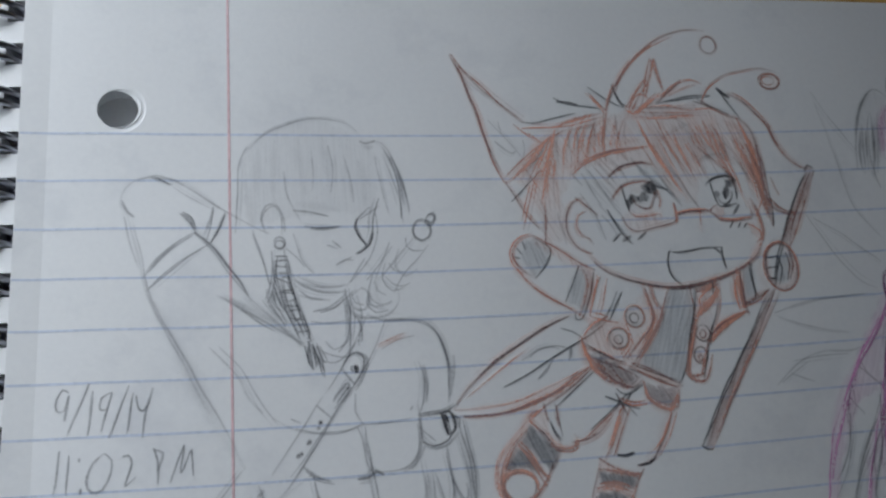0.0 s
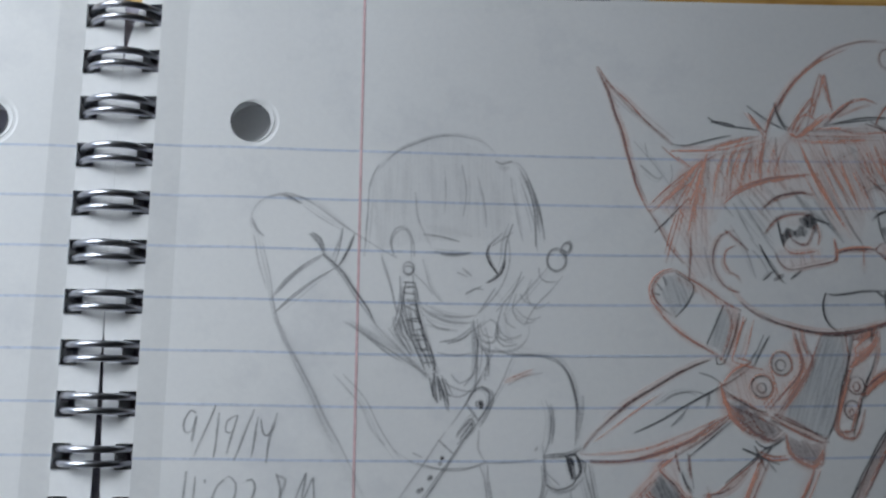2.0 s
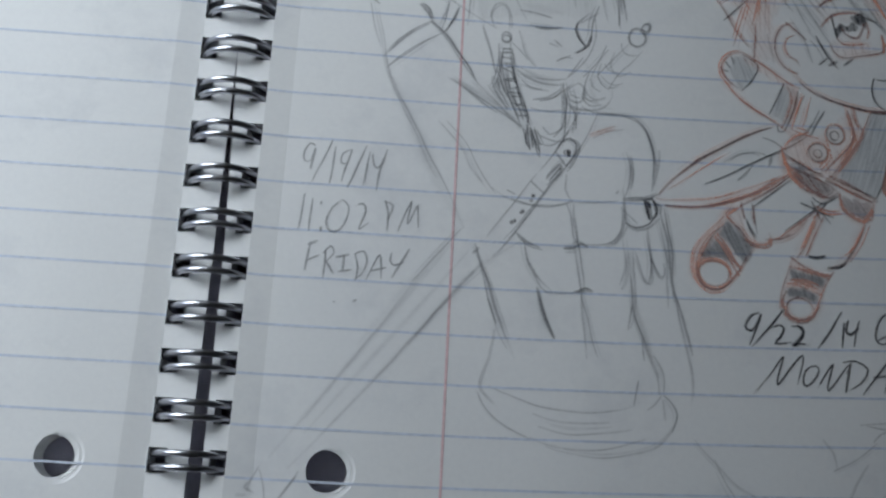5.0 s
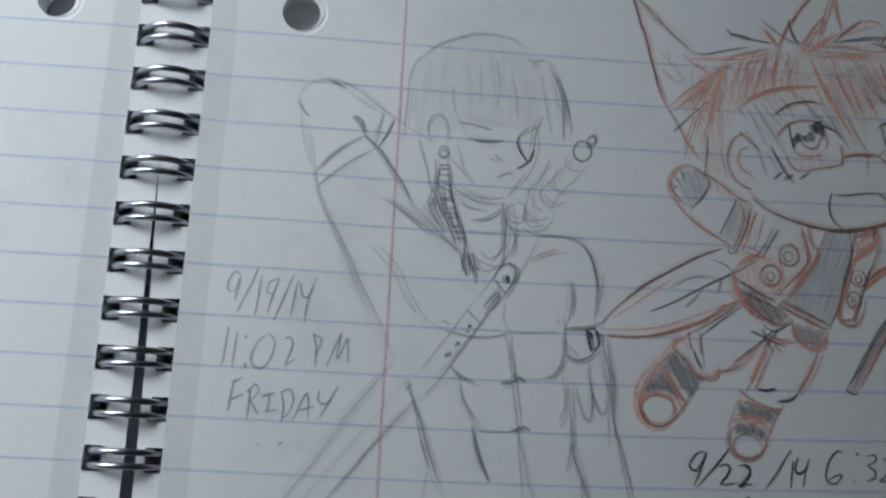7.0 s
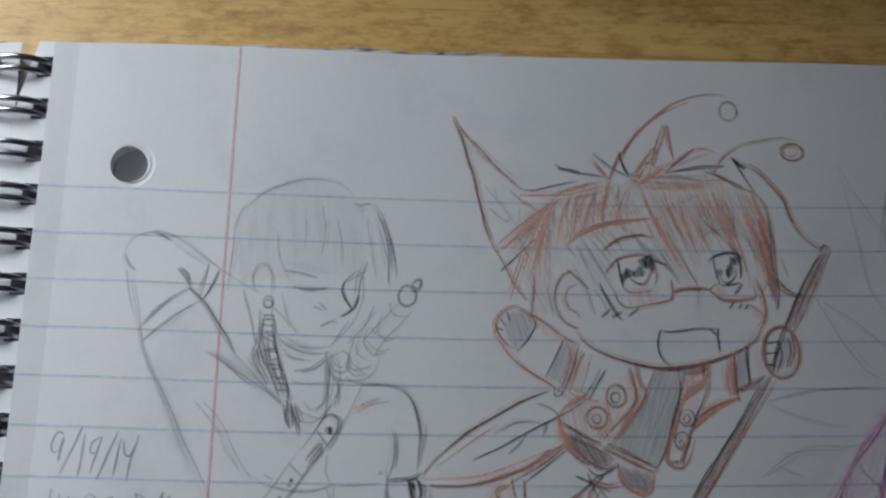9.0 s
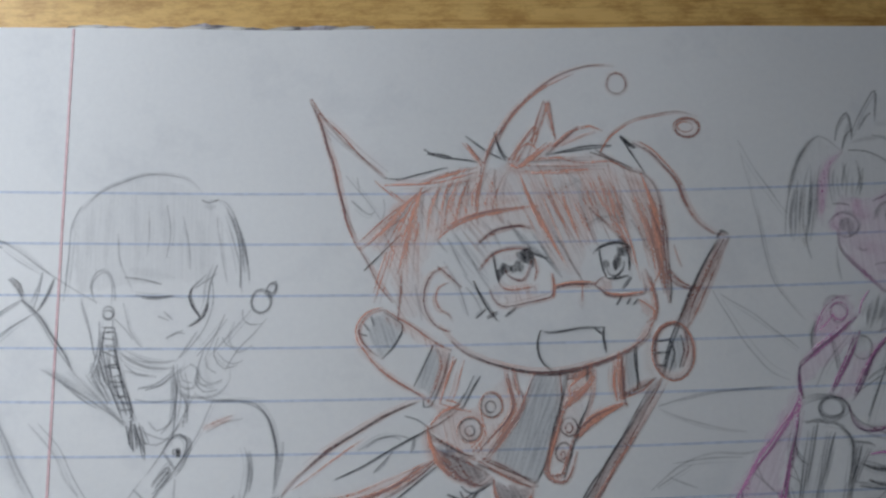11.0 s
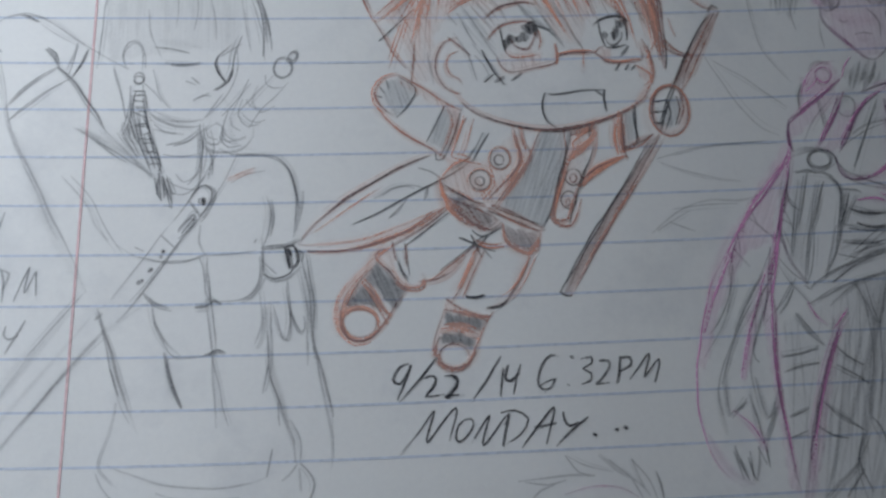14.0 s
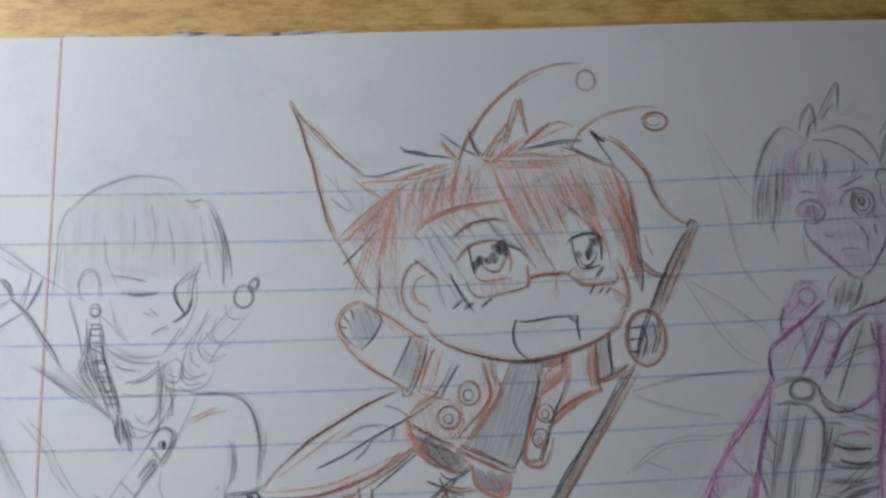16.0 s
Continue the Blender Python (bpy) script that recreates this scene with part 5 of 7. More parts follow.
line("l", .4, 16.9, -21.3, 18.6, -21.9)
line("l", .4, 4, -18.2, 5.5, -23, 7, -27.8)
line("l", .4, 10.1, -23.9, 11.5, -27.6, 15.3, -29.4, 20, -29.5)
line("l", .4, 25.6, -14.9, 25.8, -18.8, 24.6, -23, 22.5, -25.9, 20, -28.6)
line("e", .4, 20.2, -29.1, 20.4, -33.3, 19.5, -38.1, 18.2, -39.9)
line("e", .4, 21.7, -30.5, 22.3, -34.3, 21.6, -39)
line("l", .4, 14.7, -32.9, 18.1, -32.2, 21.3, -29.5)
line("l", .4, 12.5, -38.9, 15.7, -41.5, 18.5, -41.4, 21.6, -38)
line("l", .35, 13.8, -34.6, 17, -35.1, 20.8, -34.3)
ring("g", .4, 8.7, -20.9, 0.81, 0.70)
line("g", .4, 7.9, -22, 7.6, -25.9, 8.6, -29.7, 10.4, -34.4, 11.9, -38.1)
line("g", .4, 9.5, -21.8, 9.7, -24.9, 10.9, -29.7, 12.5, -33.6, 13.5, -38.1)
line("g", .4, 7.8, -24.7, 9.9, -24.9)
line("g", .4, 8, -26.8, 10.3, -27.8)
line("g", .4, 8.6, -29.2, 10.9, -29.5)
line("g", .4, 9.4, -31.6, 11.8, -31.9)
line("g", .4, 10.2, -33.9, 12.5, -34.2)
line("g", .4, 11.2, -36.5, 13.1, -36.3)
line("e", .4, 6.7, -28.8, 8.1, -31.8, 9.7, -34.8)
line("e", .4, 7.1, -27.6, 9.1, -32.1, 11.4, -36.7)
line("l", .4, 6.2, -28.8, 6.6, -31.1, 8, -33.5)
line("g", .4, 13.1, -38.1, 13.7, -42.8)
line("g", .4, 12.5, -38.9, 13.3, -41.9)
line("g", .4, 14, -38.9, 15.6, -43.2)
line("g", .35, 13.7, -38.6, 14.6, -42)
line("l", .5, 23.4, -33.5, 21.7, -37.1, 18.5, -42.9, 15.2, -47.5)
line("e", .45, 26.3, -34.7, 24.6, -38.9, 21.8, -43.8, 17.1, -50.3, 13.5, -55.4, 9.7, -60.2)
line("l", .5, 15.2, -47.5, 11.6, -52.9, 8, -57.9, 6.4, -60.3)
line("g", .4, 18.5, -43.2, 19.7, -41, 21.1, -40.3, 22.3, -41.4, 21.8, -43.6, 20.5, -45.5)
line("g", .4, 18.6, -43.1, 20.5, -45.5)
ring("g", .4, 20.4, -42.9, 0.20, 0.30)
line("g", .4, 14.1, -48.8, 16.7, -51.1)
line("e", .35, 17.1, -47.8, 19, -46, 19.5, -47.1, 17.1, -49.4)
ring("g", .4, 14.3, -52.6, 0.20, 0.20)
ring("g", .4, 12.5, -55.0, 0.10, 0.20)
ring("g", .4, 10.9, -57.0, 0.20, 0.20)
line("e", .4, 26, -34.8, 29.8, -34.8, 32.9, -35.7, 35.4, -37.9, 36.6, -42.5, 36.7, -47.2, 36.1, -51)
line("g", .4, 34.5, -36.8, 36.1, -39.9, 36.8, -44.6)
line("e", .4, 31.6, -42.4, 32.4, -45.4, 32, -49.1, 31.1, -51.4)
line("l", .4, 20.6, -47.3, 20.5, -50.2, 21.8, -52.4)
line("l", .4, -1.7, -38.3, 2.1, -42.7, 5.2, -48.4, 7.9, -51.8)
line("l", .4, 6.9, -50.6, 9.9, -52.5, 13.6, -53.4, 19.2, -53.3, 22, -52.4)
line("l", .4, 22, -52.4, 26.4, -52.3, 30.1, -51.6)
line("e", .4, 9.9, -50.9, 11.4, -51.6)
line("e", .45, 29.8, -50.4, 30.3, -49.8)
line("g", .4, 35.7, -51.8, 36.3, -54.7)
line("g", .4, 36.7, -51.4, 37.2, -53.8)
line("e", .4, 36.9, -51.8, 38, -52.3, 37.8, -53.7)
line("e", .45, 31.1, -51.8, 31.6, -55.4, 33.4, -56.9, 35.9, -56.5, 37.6, -54.7)
line("l", .4, 31.1, -51.4, 33.9, -50.9, 36.2, -51)
line("l", .4, 32, -55.9, 31.2, -58.1, 29.5, -60.1)
line("e", .35, 22, -52.8, 22.5, -56.4, 22.9, -60.2)
line("l", .5, 19.8, -30.5, 20.6, -33.3, 23.4, -34.3, 27, -33.8, 28.9, -31.3, 28.6, -29)
line("l", .4, 20.6, -30.5, 22.5, -29, 23.8, -30.5, 22.9, -32.8, 21, -32.6, 20.6, -30.7)
line("l", .4, 24.6, -26.6, 23.8, -30, 25.5, -32.1, 27.6, -31.5)
line("l", .4, 27, -24.7, 26.3, -27.6, 27.9, -29.6, 30.1, -28.9)
line("l", .4, 29.4, -22.2, 28.6, -25.1, 30.3, -27, 32.4, -26)
line("l", .45, 32.1, -20.3, 28.4, -24.6, 25.7, -27.6)
ring("e", .45, 33.7, -18.7, 1.60, 1.90)
line("e", .4, 34.5, -17.1, 34.9, -16.2, 36, -15.5, 36.2, -16.7, 35.2, -17.7)
line("e", .35, 34.1, -17.5, 35.4, -18.3)
line("e", .4, 20.7, -52.8, 21.5, -54.7, 22, -58.6, 23.1, -60.7)
line("e", .45, 22.2, -61.2, 22.9, -64.3, 23.6, -68.4, 24.1, -73.9, 25, -80.8)
line("e", .35, 23.6, -69.4, 24.9, -73.8, 25.7, -77.3, 26.8, -80.5)
line("e", .4, 12.2, -59.6, 13.8, -61, 16.6, -61.7)
line("e", .4, 20.4, -61.2, 21.9, -60.7, 23, -59.8, 24.5, -60.8)
line("l", .4, 13.3, -61.3, 14.2, -64.8, 15.7, -67.5, 17.4, -69.4, 21.6, -69.4, 25, -69)
line("g", .45, 15.8, -68.7, 16.2, -71.3, 17.1, -74.1, 19, -77.7)
line("g", .35, 22.4, -69.1, 23.8, -68.9)
line("l", .4, 24.5, -60.4, 27.5, -60.2, 29.4, -59.4, 30.6, -57.6)
line("e", .4, 30.8, -52.8, 31, -56, 30.2, -58.7, 28.2, -60.1)
line("e", .5, 4.2, -62, 5.6, -65, 7.4, -71.3, 9.2, -76.7, 11.4, -80.5)
line("g", .35, 7.2, -71.3, 8.8, -75.5)
line("e", .45, 8.5, -76.8, 7.7, -81.7, 6.3, -86.6, 8, -88.7, 9.6, -90.1)
line("e", .4, 5.6, -87.2, 7, -89.9, 10.5, -93.1, 15.8, -95.4)
line("l", .45, 15.8, -95.4, 21.2, -97, 27, -97.7, 32.8, -96.9, 37.1, -95.3, 39.6, -92.6, 40.6, -89.7)
line("l", .4, 6.5, -85.9, 12.2, -88.2, 18.1, -89.7, 24.9, -90.1, 30.8, -89.4, 33.9, -87.9)
line("l", .4, 15.7, -90.9, 21.1, -92.2, 28.8, -91.8)
line("l", .4, 16.7, -93, 23, -94, 32.7, -92.7)
line("l", .4, 15.3, -94.9, 21.2, -96.5, 28.9, -96.1, 35.7, -93.9)
line("g", .45, 32.5, -65.3, 32.9, -71.4, 34.1, -75.3, 35.7, -79.2, 37.3, -83.5, 37.7, -86.4)
line("e", .4, 31, -58.1, 31.6, -63.3, 30.6, -67.4)
line("e", .4, 32.7, -70.9, 32.1, -75.4)
line("e", .4, 34.5, -76.8, 34.9, -80.7)
line("e", .4, 36.7, -79.7, 38.3, -83, 38.4, -86.1)
line("g", .4, 38.4, -86.5, 39.8, -88, 40.6, -89.8, 39.8, -92.7)
line("e", .4, 37.8, -86.5, 36.7, -88.1, 35.5, -89.1)
line("l", .4, 38.2, -87.4, 38.6, -90.7)
line("e", .4, 33.9, -84.2, 33.5, -86.7, 33.1, -88.6)
line("e", .45, 36.8, -53.7, 38.4, -58.7, 39.6, -65.7, 40.6, -69.9, 41.9, -75.9, 43.1, -80.8, 43.4, -84.7, 43.1, -89.1)
line("l", .4, 37.4, -54.5, 39, -61.8, 39.3, -71)
line("e", .4, 33.3, -61.1, 34.7, -66, 35.7, -66.7, 36.1, -63, 35.3, -57.8)
line("e", .4, 36.1, -62, 37.8, -65.5, 38.6, -64.9, 38.4, -62.9)
line("l", .4, 31.2, -53.3, 33.7, -55.8)
line("l", .35, 43.2, -93.5, 47, -97.5, 50.9, -101.1, 55.5, -103.6)
line("l", .3, 47, -97.1, 48.9, -100.7, 50.8, -103.9)
line("l", .35, -29.4, -102.2, -30.3, -104, -30.9, -106.1)
line("f", .8, -30.6, -104.6, -31.4, -105.7, -29.9, -106.4)
line("l", .35, -29.2, -102.7, -28.3, -105.5, -27.8, -108.7)
line("l", .35, -23.3, -102.7, -24.9, -105.4, -26.5, -108.2)
line("f", .6, -26.1, -107.2, -24.5, -104.9, -23.5, -103.4)
line("f", .5, -32.7, -106.9, -31, -106.8)
line("g", .35, 8.4, -23, 8, -25.9, 8.6, -28.7, 9.6, -32.1)
line("g", .35, 9.8, -23.2, 10.5, -26.3)
line("g", .3, 8, -23, 9.9, -23.1)
line("g", .35, 9, -26.8, 10.5, -26.8)
line("e", .3, 8.6, -26.8, 9.6, -30.6)
line("g", .35, 9.8, -27.8, 11.1, -30.4)
line("g", .3, 10, -30.9, 11.4, -30.6)
line("g", .35, 10.8, -30.8, 12.1, -33.6)
line("e", .35, 10.2, -31.1, 11.2, -34.4)
line("g", .35, 11, -34.4, 12.6, -33.6)
line("g", .4, 12.5, -33.9, 13.5, -36.7, 13.1, -37.6)
line("e", .35, 11.5, -34.4, 12.5, -37)
line("g", .35, 13.1, -39.1, 13, -41.4, 13.9, -42.8)
line("g", .35, 13.8, -38.6, 14.4, -42.3)
line("g", .35, 14.6, -39, 15.4, -41.8, 15.7, -44.1)
line("e", .3, 15, -38.9, 16.3, -41.4)
line("l", .4, 4.2, -18.2, 5.5, -22.1, 6.5, -26.4, 7.1, -28)
line("e", .35, 7.5, -29.2, 8.7, -31.8)
line("e", .35, 6.6, -29.7, 8, -32.1, 9.1, -32.8)
line("l", .4, 5.6, -30.7, 7.6, -33.5, 10, -35.4)
line("e", .35, 7.4, -22, 7.3, -26.4, 6.7, -29.5)
line("l", .4, 9.8, -21.5, 11.7, -23.4, 12.8, -24.9)
line("l", .4, 11.2, -19.1, 12.4, -23.4, 14.6, -26.3)
line("l", .35, 11.7, -26.8, 14.6, -28.2, 17, -28.6, 19.8, -28.4)
line("l", .4, 11.8, -29.2, 13.7, -30.6, 15.6, -30.8)
line("e", .35, 14.2, -32.9, 17, -32.2, 19.1, -30.5)
line("l", .5, 19.6, -29.1, 20, -34.3, 20.2, -39)
line("l", .4, 20.4, -30.1, 21, -34.3, 20.6, -38)
line("l", .35, 16.1, -38.1, 17.5, -39.5, 19.4, -38.5, 20.3, -37.1)
line("l", .4, 12.8, -38.1, 15.6, -40, 18.5, -41.1, 20.1, -40.7)
line("l", .5, 23.3, -23.7, 21.7, -26.2, 20.6, -27.8)
line("l", .35, 30.6, -20.2, 30.8, -21.7, 32.1, -22.6, 33.7, -22.6)
line("l", .35, 27.5, -24.7, 28.4, -26.1, 29.9, -26.5)
line("l", .35, 26.8, -27.1, 27.9, -28.3, 29.5, -28.9, 30.9, -28.5)
line("l", .35, 24.9, -28.1, 25.2, -29.5, 26.7, -30.4)
line("l", .35, 23.6, -29.5, 23.8, -31.9, 25.5, -32.5, 27.6, -31.8)
line("l", .35, 20.8, -29.5, 21.3, -31.4, 22.9, -31.9)
line("l", .35, 28.2, -21.7, 26, -24.7, 23.6, -27.6)
line("l", .35, 34.7, -21.6, 32.7, -24.1, 30.3, -26.5, 28.2, -30)
line("q", .9, 25, -39.4, 27.4, -38.4, 29.5, -37.5)
line("l", .4, -15, -8.7, -12.1, -7.9, -8.3, -9.1)
line("l", .3, -9.2, -10.1, -5.3, -12.7, -2.7, -14.2)
hatch("f~", 1.8, 0.94, 0.02, 2.2, -5.4, 7, 0.7, 15.8, 2.7, 22.7, -0.5, 26.6, -5, 25.6, -15.9, 18.8, -15, 3.5, -17.2)
hatch("f~", 1.4, 0.83, 0.5, 7.5, -29.2, 11.3, -30.6, 14.2, -38.1, 11.4, -39.1)
line("g", 0.55, -12.4, -8.3, -11.1, -8.9, -9.8, -9.7)
smear("l", 0.9, -10.4, -8.4, -6.7, -9.8, -3, -12.8, -1.1, -14.2)
smear("l", 0.9, -8.2, -14.8, -6.3, -16.5, -5.3, -18.3, -2.8, -20.5, 0.3, -24.8)
smear("l", 0.9, -1.9, -29.7, 0.7, -30.8, 3.7, -32.4, 7.3, -34.5)
line("e", 0.55, -17.7, -12.5, -16.8, -14.3, -15.6, -15.3)
line("e", 0.55, -2.6, -13.9, -2.8, -15.5, -3.9, -18.8)
line("g", 0.6, -0.5, -15, -1.2, -17, -2.8, -20.1)
line("g", 0.6, -7.6, -14.9, -6.3, -15.9, -5.6, -17.7)
line("g", 0.6, -5.5, -18.3, -3, -20.5, 0.3, -24.8, 2.3, -27.8, 3.8, -30.6)
line("e", 0.5, -13.2, -25.2, -10, -21.6, -5.5, -18.5)
line("e", 0.5, -13.3, -28.4, -10.7, -25.7, -7.4, -23, -4.7, -21.5)
line("e", 0.5, -16, -15.3, -15.3, -19, -14.2, -23.7, -13.3, -28.3, -11.1, -33.8, -9.4, -36.3)
smear("e", 0.8, 2.6, -30.2, 6.8, -33.9, 9.9, -36.7, 13.9, -39.6)
smear("e", 0.8, -0.6, -29.6, 3.7, -32.2, 7.9, -34.7)
smear("f", 2.2, -10, -34.8, -8.3, -38.3, -6.5, -42.2, -5.4, -45.1, -3.7, -48.5, -1.6, -51.4)
smear("f", 2.2, -8.9, -37.3, -6.8, -41.7, -4.9, -46.1, -2.9, -49.5)
line("f", 0.5, -13.3, -28.4, -11.1, -33.8, -9, -37.8, -6.7, -42.2, -4.7, -46.6, -2.6, -49.9)
line("f", 0.6, -12.8, -28.8, -10.2, -34.5, -7.5, -39.2, -4.4, -45.6, -1.3, -51, 2.3, -58.4)
smear("f", 1.4, -12.1, -30.3, -10, -34.8, -8.3, -38.8)
smear("f", 1.4, -4.1, -49.5, -1.5, -52.8, 2.3, -58.4)
line("l", 0.5, -3.3, -38.5, -1.3, -40.4, 1.4, -43.7, 3.1, -47.1, 5.2, -49.7)
line("e", 0.55, 3.4, -2.9, 2.3, -5.3, 1.9, -8.1, 1.8, -11.4, 1.6, -15.2, 1.3, -18.6)
smear("g", 0.7, 24, -2.7, 25, -3, 25.8, -2.8)
smear("g", 0.7, 27.7, -3.9, 28.6, -5.2, 29.3, -7.1)
line("g", 0.5, 28.6, -5.2, 29.8, -8.4, 30.2, -12.7, 30.3, -16.5)
line("g", 0.5, 29, -4.9, 30.6, -9.4, 31.4, -13.2, 31.6, -15.9)
line("l", 0.45, 20.4, -4.6, 21.4, -8.4, 21.9, -13.3)
line("l", 0.45, 9.6, -7.6, 10, -11.4, 11.3, -14.7, 12.6, -17.1)
line("l", 0.45, 26.1, -4.2, 26.8, -9.7, 28.1, -16.1)
line("l", 0.45, 17.7, -2.6, 18.4, -7, 18, -11.4)
line("l", 0.45, 14.6, -2.8, 14.8, -7.2, 14.5, -11.1)
smear("f", 1.3, 8.3, -1.6, 8, -6.6, 7.8, -12.1)
smear("f", 1.3, 5.3, -3.5, 5, -7.9, 4.7, -12.3)
smear("f", 1.3, 12.4, -0.8, 12.6, -6.3, 13.4, -11.7)
smear("f", 1.3, 16.6, -0.5, 17.3, -6, 18, -10.3)
smear("f", 1.3, 3, -9.1, 3.6, -14.5, 4.5, -18.2)
smear("f", 1.3, 23, -5.6, 23.7, -11, 23.8, -14.2)
smear("f", 1.3, 11.9, -13.4, 15, -14, 19.2, -14.8)
line("g", 0.5, 11.2, -14.8, 14, -15.1, 17.2, -16)
line("g", 0.5, 13.1, -17.7, 15.2, -18, 18.9, -17.9)
line("g", 0.5, 14.2, -18.1, 16.7, -18.2, 19.3, -17.8)
line("g", 0.5, 24.5, -14.4, 22.5, -16.3, 22.1, -18.1, 22.9, -20.2, 23.7, -21.5, 21.9, -22.8)
line("g", 0.5, 26.3, -12.8, 25.1, -16.1, 24.8, -19.3, 23.5, -22)
line("l", 0.5, 6.2, -18.1, 5.7, -16, 6.6, -13.8, 8.4, -14, 9.6, -16.5, 9.7, -18.4)
line("e", 0.4, 18.5, -24.7, 21, -23.6)
line("e", 0.4, 17.9, -20.5, 19.2, -21.8)
line("l", 0.5, 10.5, -27, 13.6, -28.2, 17.6, -28.7, 19.6, -28.3)
line("l", 0.5, 11.7, -27.8, 15.6, -29.4, 18.7, -29.7)
line("l", 0.5, 11.8, -30.1, 14.7, -30.8, 16.9, -31.1)
line("e", 0.45, 15.4, -33.1, 17.6, -32.4, 19.3, -30.9, 19.7, -29.6)
smear("f", 0.9, 19.7, -29.4, 20, -33.5, 19.8, -38.6, 19.7, -41.5)
smear("f", 0.9, 21.5, -28.2, 21.6, -33.4, 22.2, -36.4, 21.5, -39)
smear("f", 0.9, 23, -23.9, 25.2, -26.9, 25, -30.1, 26.3, -33.1, 29.4, -34)
line("e", 0.5, 19.7, -29.9, 20.3, -33.5, 20.2, -37.6, 19.9, -41.7)
line("e", 0.5, 21.3, -33.9, 22.2, -35.9, 22.2, -38.3)
line("l", 0.5, 23.7, -30.2, 23.2, -31.7, 24.8, -33.4, 26.9, -33.1)
line("l", 0.5, 27.8, -21, 26.1, -25.3, 24.7, -28.5)
line("l", 0.5, 23.3, -33.8, 25.4, -34.7, 27.4, -34.9, 30.9, -34.9)
line("g", 0.5, 17.1, -48.3, 18.3, -46.6, 19.3, -45.5, 19.7, -46.5, 18.6, -48.3)
line("g", 0.5, 17.6, -48.6, 19.5, -46.2)
line("G", 0.9, 20.8, -42.5, 20.9, -43.7)
line("g", 0.5, 21.1, -40.4, 22.6, -41, 22.8, -42.5, 21.7, -45.1, 20.6, -46.6)
line("e", 0.55, 25.4, -33.6, 26.9, -34.9, 30.9, -34.9, 33.2, -35.4, 35.5, -38.2, 36.6, -41.7, 36.8, -44.7, 36.4, -48.7)
line("e", 0.55, 37.7, -41.6, 37.5, -44.7, 36.8, -48.3)
smear("l", 0.9, 35.5, -38.2, 36.6, -41.7, 36.9, -45.7, 36.4, -49.2)
line("e", 0.7, 32.4, -43, 32.8, -46, 32.3, -49.2)
line("l", 0.5, 25.5, -39.8, 28, -38.3, 31.2, -37.7)
ring("g", 0.5, 33.7, -18.9, 1.6, 1.9)
line("g", 0.5, 34.5, -17.4, 35.2, -16, 36, -16.4, 35.7, -17.6, 34.9, -18.4)
line("g", 0.5, 34.7, -17, 35.5, -17.4)
ring("g", 0.55, 8.7, -20.6, 0.8, 1.0)
line("g", 0.5, 8.1, -23.8, 7.9, -25.9, 7.5, -28.6, 6.7, -30.7)
line("g", 0.5, 9.8, -23.7, 10.5, -27.9, 11.5, -31.9, 13.1, -37, 13.8, -38)
line("g", 0.5, 9, -26.9, 9.4, -30, 10.2, -32.5, 11.4, -35, 12.5, -37.2)
line("g", 0.5, 7.7, -28.5, 8.7, -31.6, 9.6, -32.6)
line("g", 0.5, 6.6, -30.2, 7.8, -32.7, 9.4, -35.2)
line("g", 0.5, 7.2, -29.1, 7.7, -31.1)
line("g", 0.5, 10, -26.8, 10.9, -29.9)
line("g", 0.5, 13.2, -38, 13.1, -40.5, 13.8, -42.5)
line("g", 0.5, 13.8, -38.5, 14.7, -41, 15.4, -43.9)
line("g", 0.5, 14.5, -38.4, 15.6, -41.4, 15.9, -41.7)
line("g", 0.5, 8.1, -23.8, 9.8, -23.7)
line("g", 0.5, 8.4, -25.9, 10.2, -26)
line("g", 0.5, 9.1, -29, 10.8, -29.1)
line("g", 0.5, 10.2, -32.5, 11.9, -32.4)
line("g", 0.5, 11.4, -35, 12.9, -35.2)
line("G", 0.4, 22.3, -16.5, 21.9, -18.1, 22.8, -20.2, 23.7, -21.2)
line("G", 0.4, 24.9, -19, 24.3, -21.2, 22.3, -22.7)
line("l", 0.5, 2.2, -7.6, 2.6, -5.2, 3.3, -3.5, 6.5, -0.6, 9.9, 1.1, 13.9, 2.3, 17.9, 2.3, 21.1, 1.4, 23.4, -0.8, 24.9, -2.6)
line("f", 0.5, 3, -4.2, 6.7, -0.2, 10.4, 1.6, 14.4, 2.8, 18.5, 2.6)
line("e", 0.6, 18.6, -48.1, 14.9, -53.9, 11.5, -58.9, 8.8, -62.7, 6, -64.6)
line("e", 0.6, 11.8, -58.9, 13.5, -60.4, 16.1, -61.3)
line("e", 0.6, 13.2, -60.3, 13.9, -63.6, 15.7, -66.8, 18.4, -69.2)
smear("e", 0.8, 4.9, -62.6, 7.2, -68.7, 8.8, -73.3, 10.6, -77.8, 12.1, -81.4)
line("g", 0.5, 4.4, -61.4, 5.3, -64, 7.2, -68.7, 8.8, -73.3, 10.5, -77.8)
line("g", 0.5, 5.2, -62.1, 4.1, -63.1)
line("g", 0.65, 16.1, -68.9, 16.6, -72, 17.6, -74.7, 19.1, -77.4)
line("g", 0.65, 23, -69.2, 24.4, -68.5, 25.7, -69)
line("g", 0.65, 20.6, -61.3, 22.2, -61.2, 23.5, -60.3, 24.7, -60.8)
line("e", 0.5, 22, -53, 22.2, -56.4, 22.9, -59.8, 23.6, -63.1, 24.1, -66.9, 24.2, -69.7)
line("e", 0.5, 31.2, -49, 31.3, -53, 31.2, -56.9, 30, -59.4, 28.1, -60.6)
line("e", 0.5, 10.7, -52.6, 14.7, -53.6, 18.6, -53.4, 21.9, -52.1)
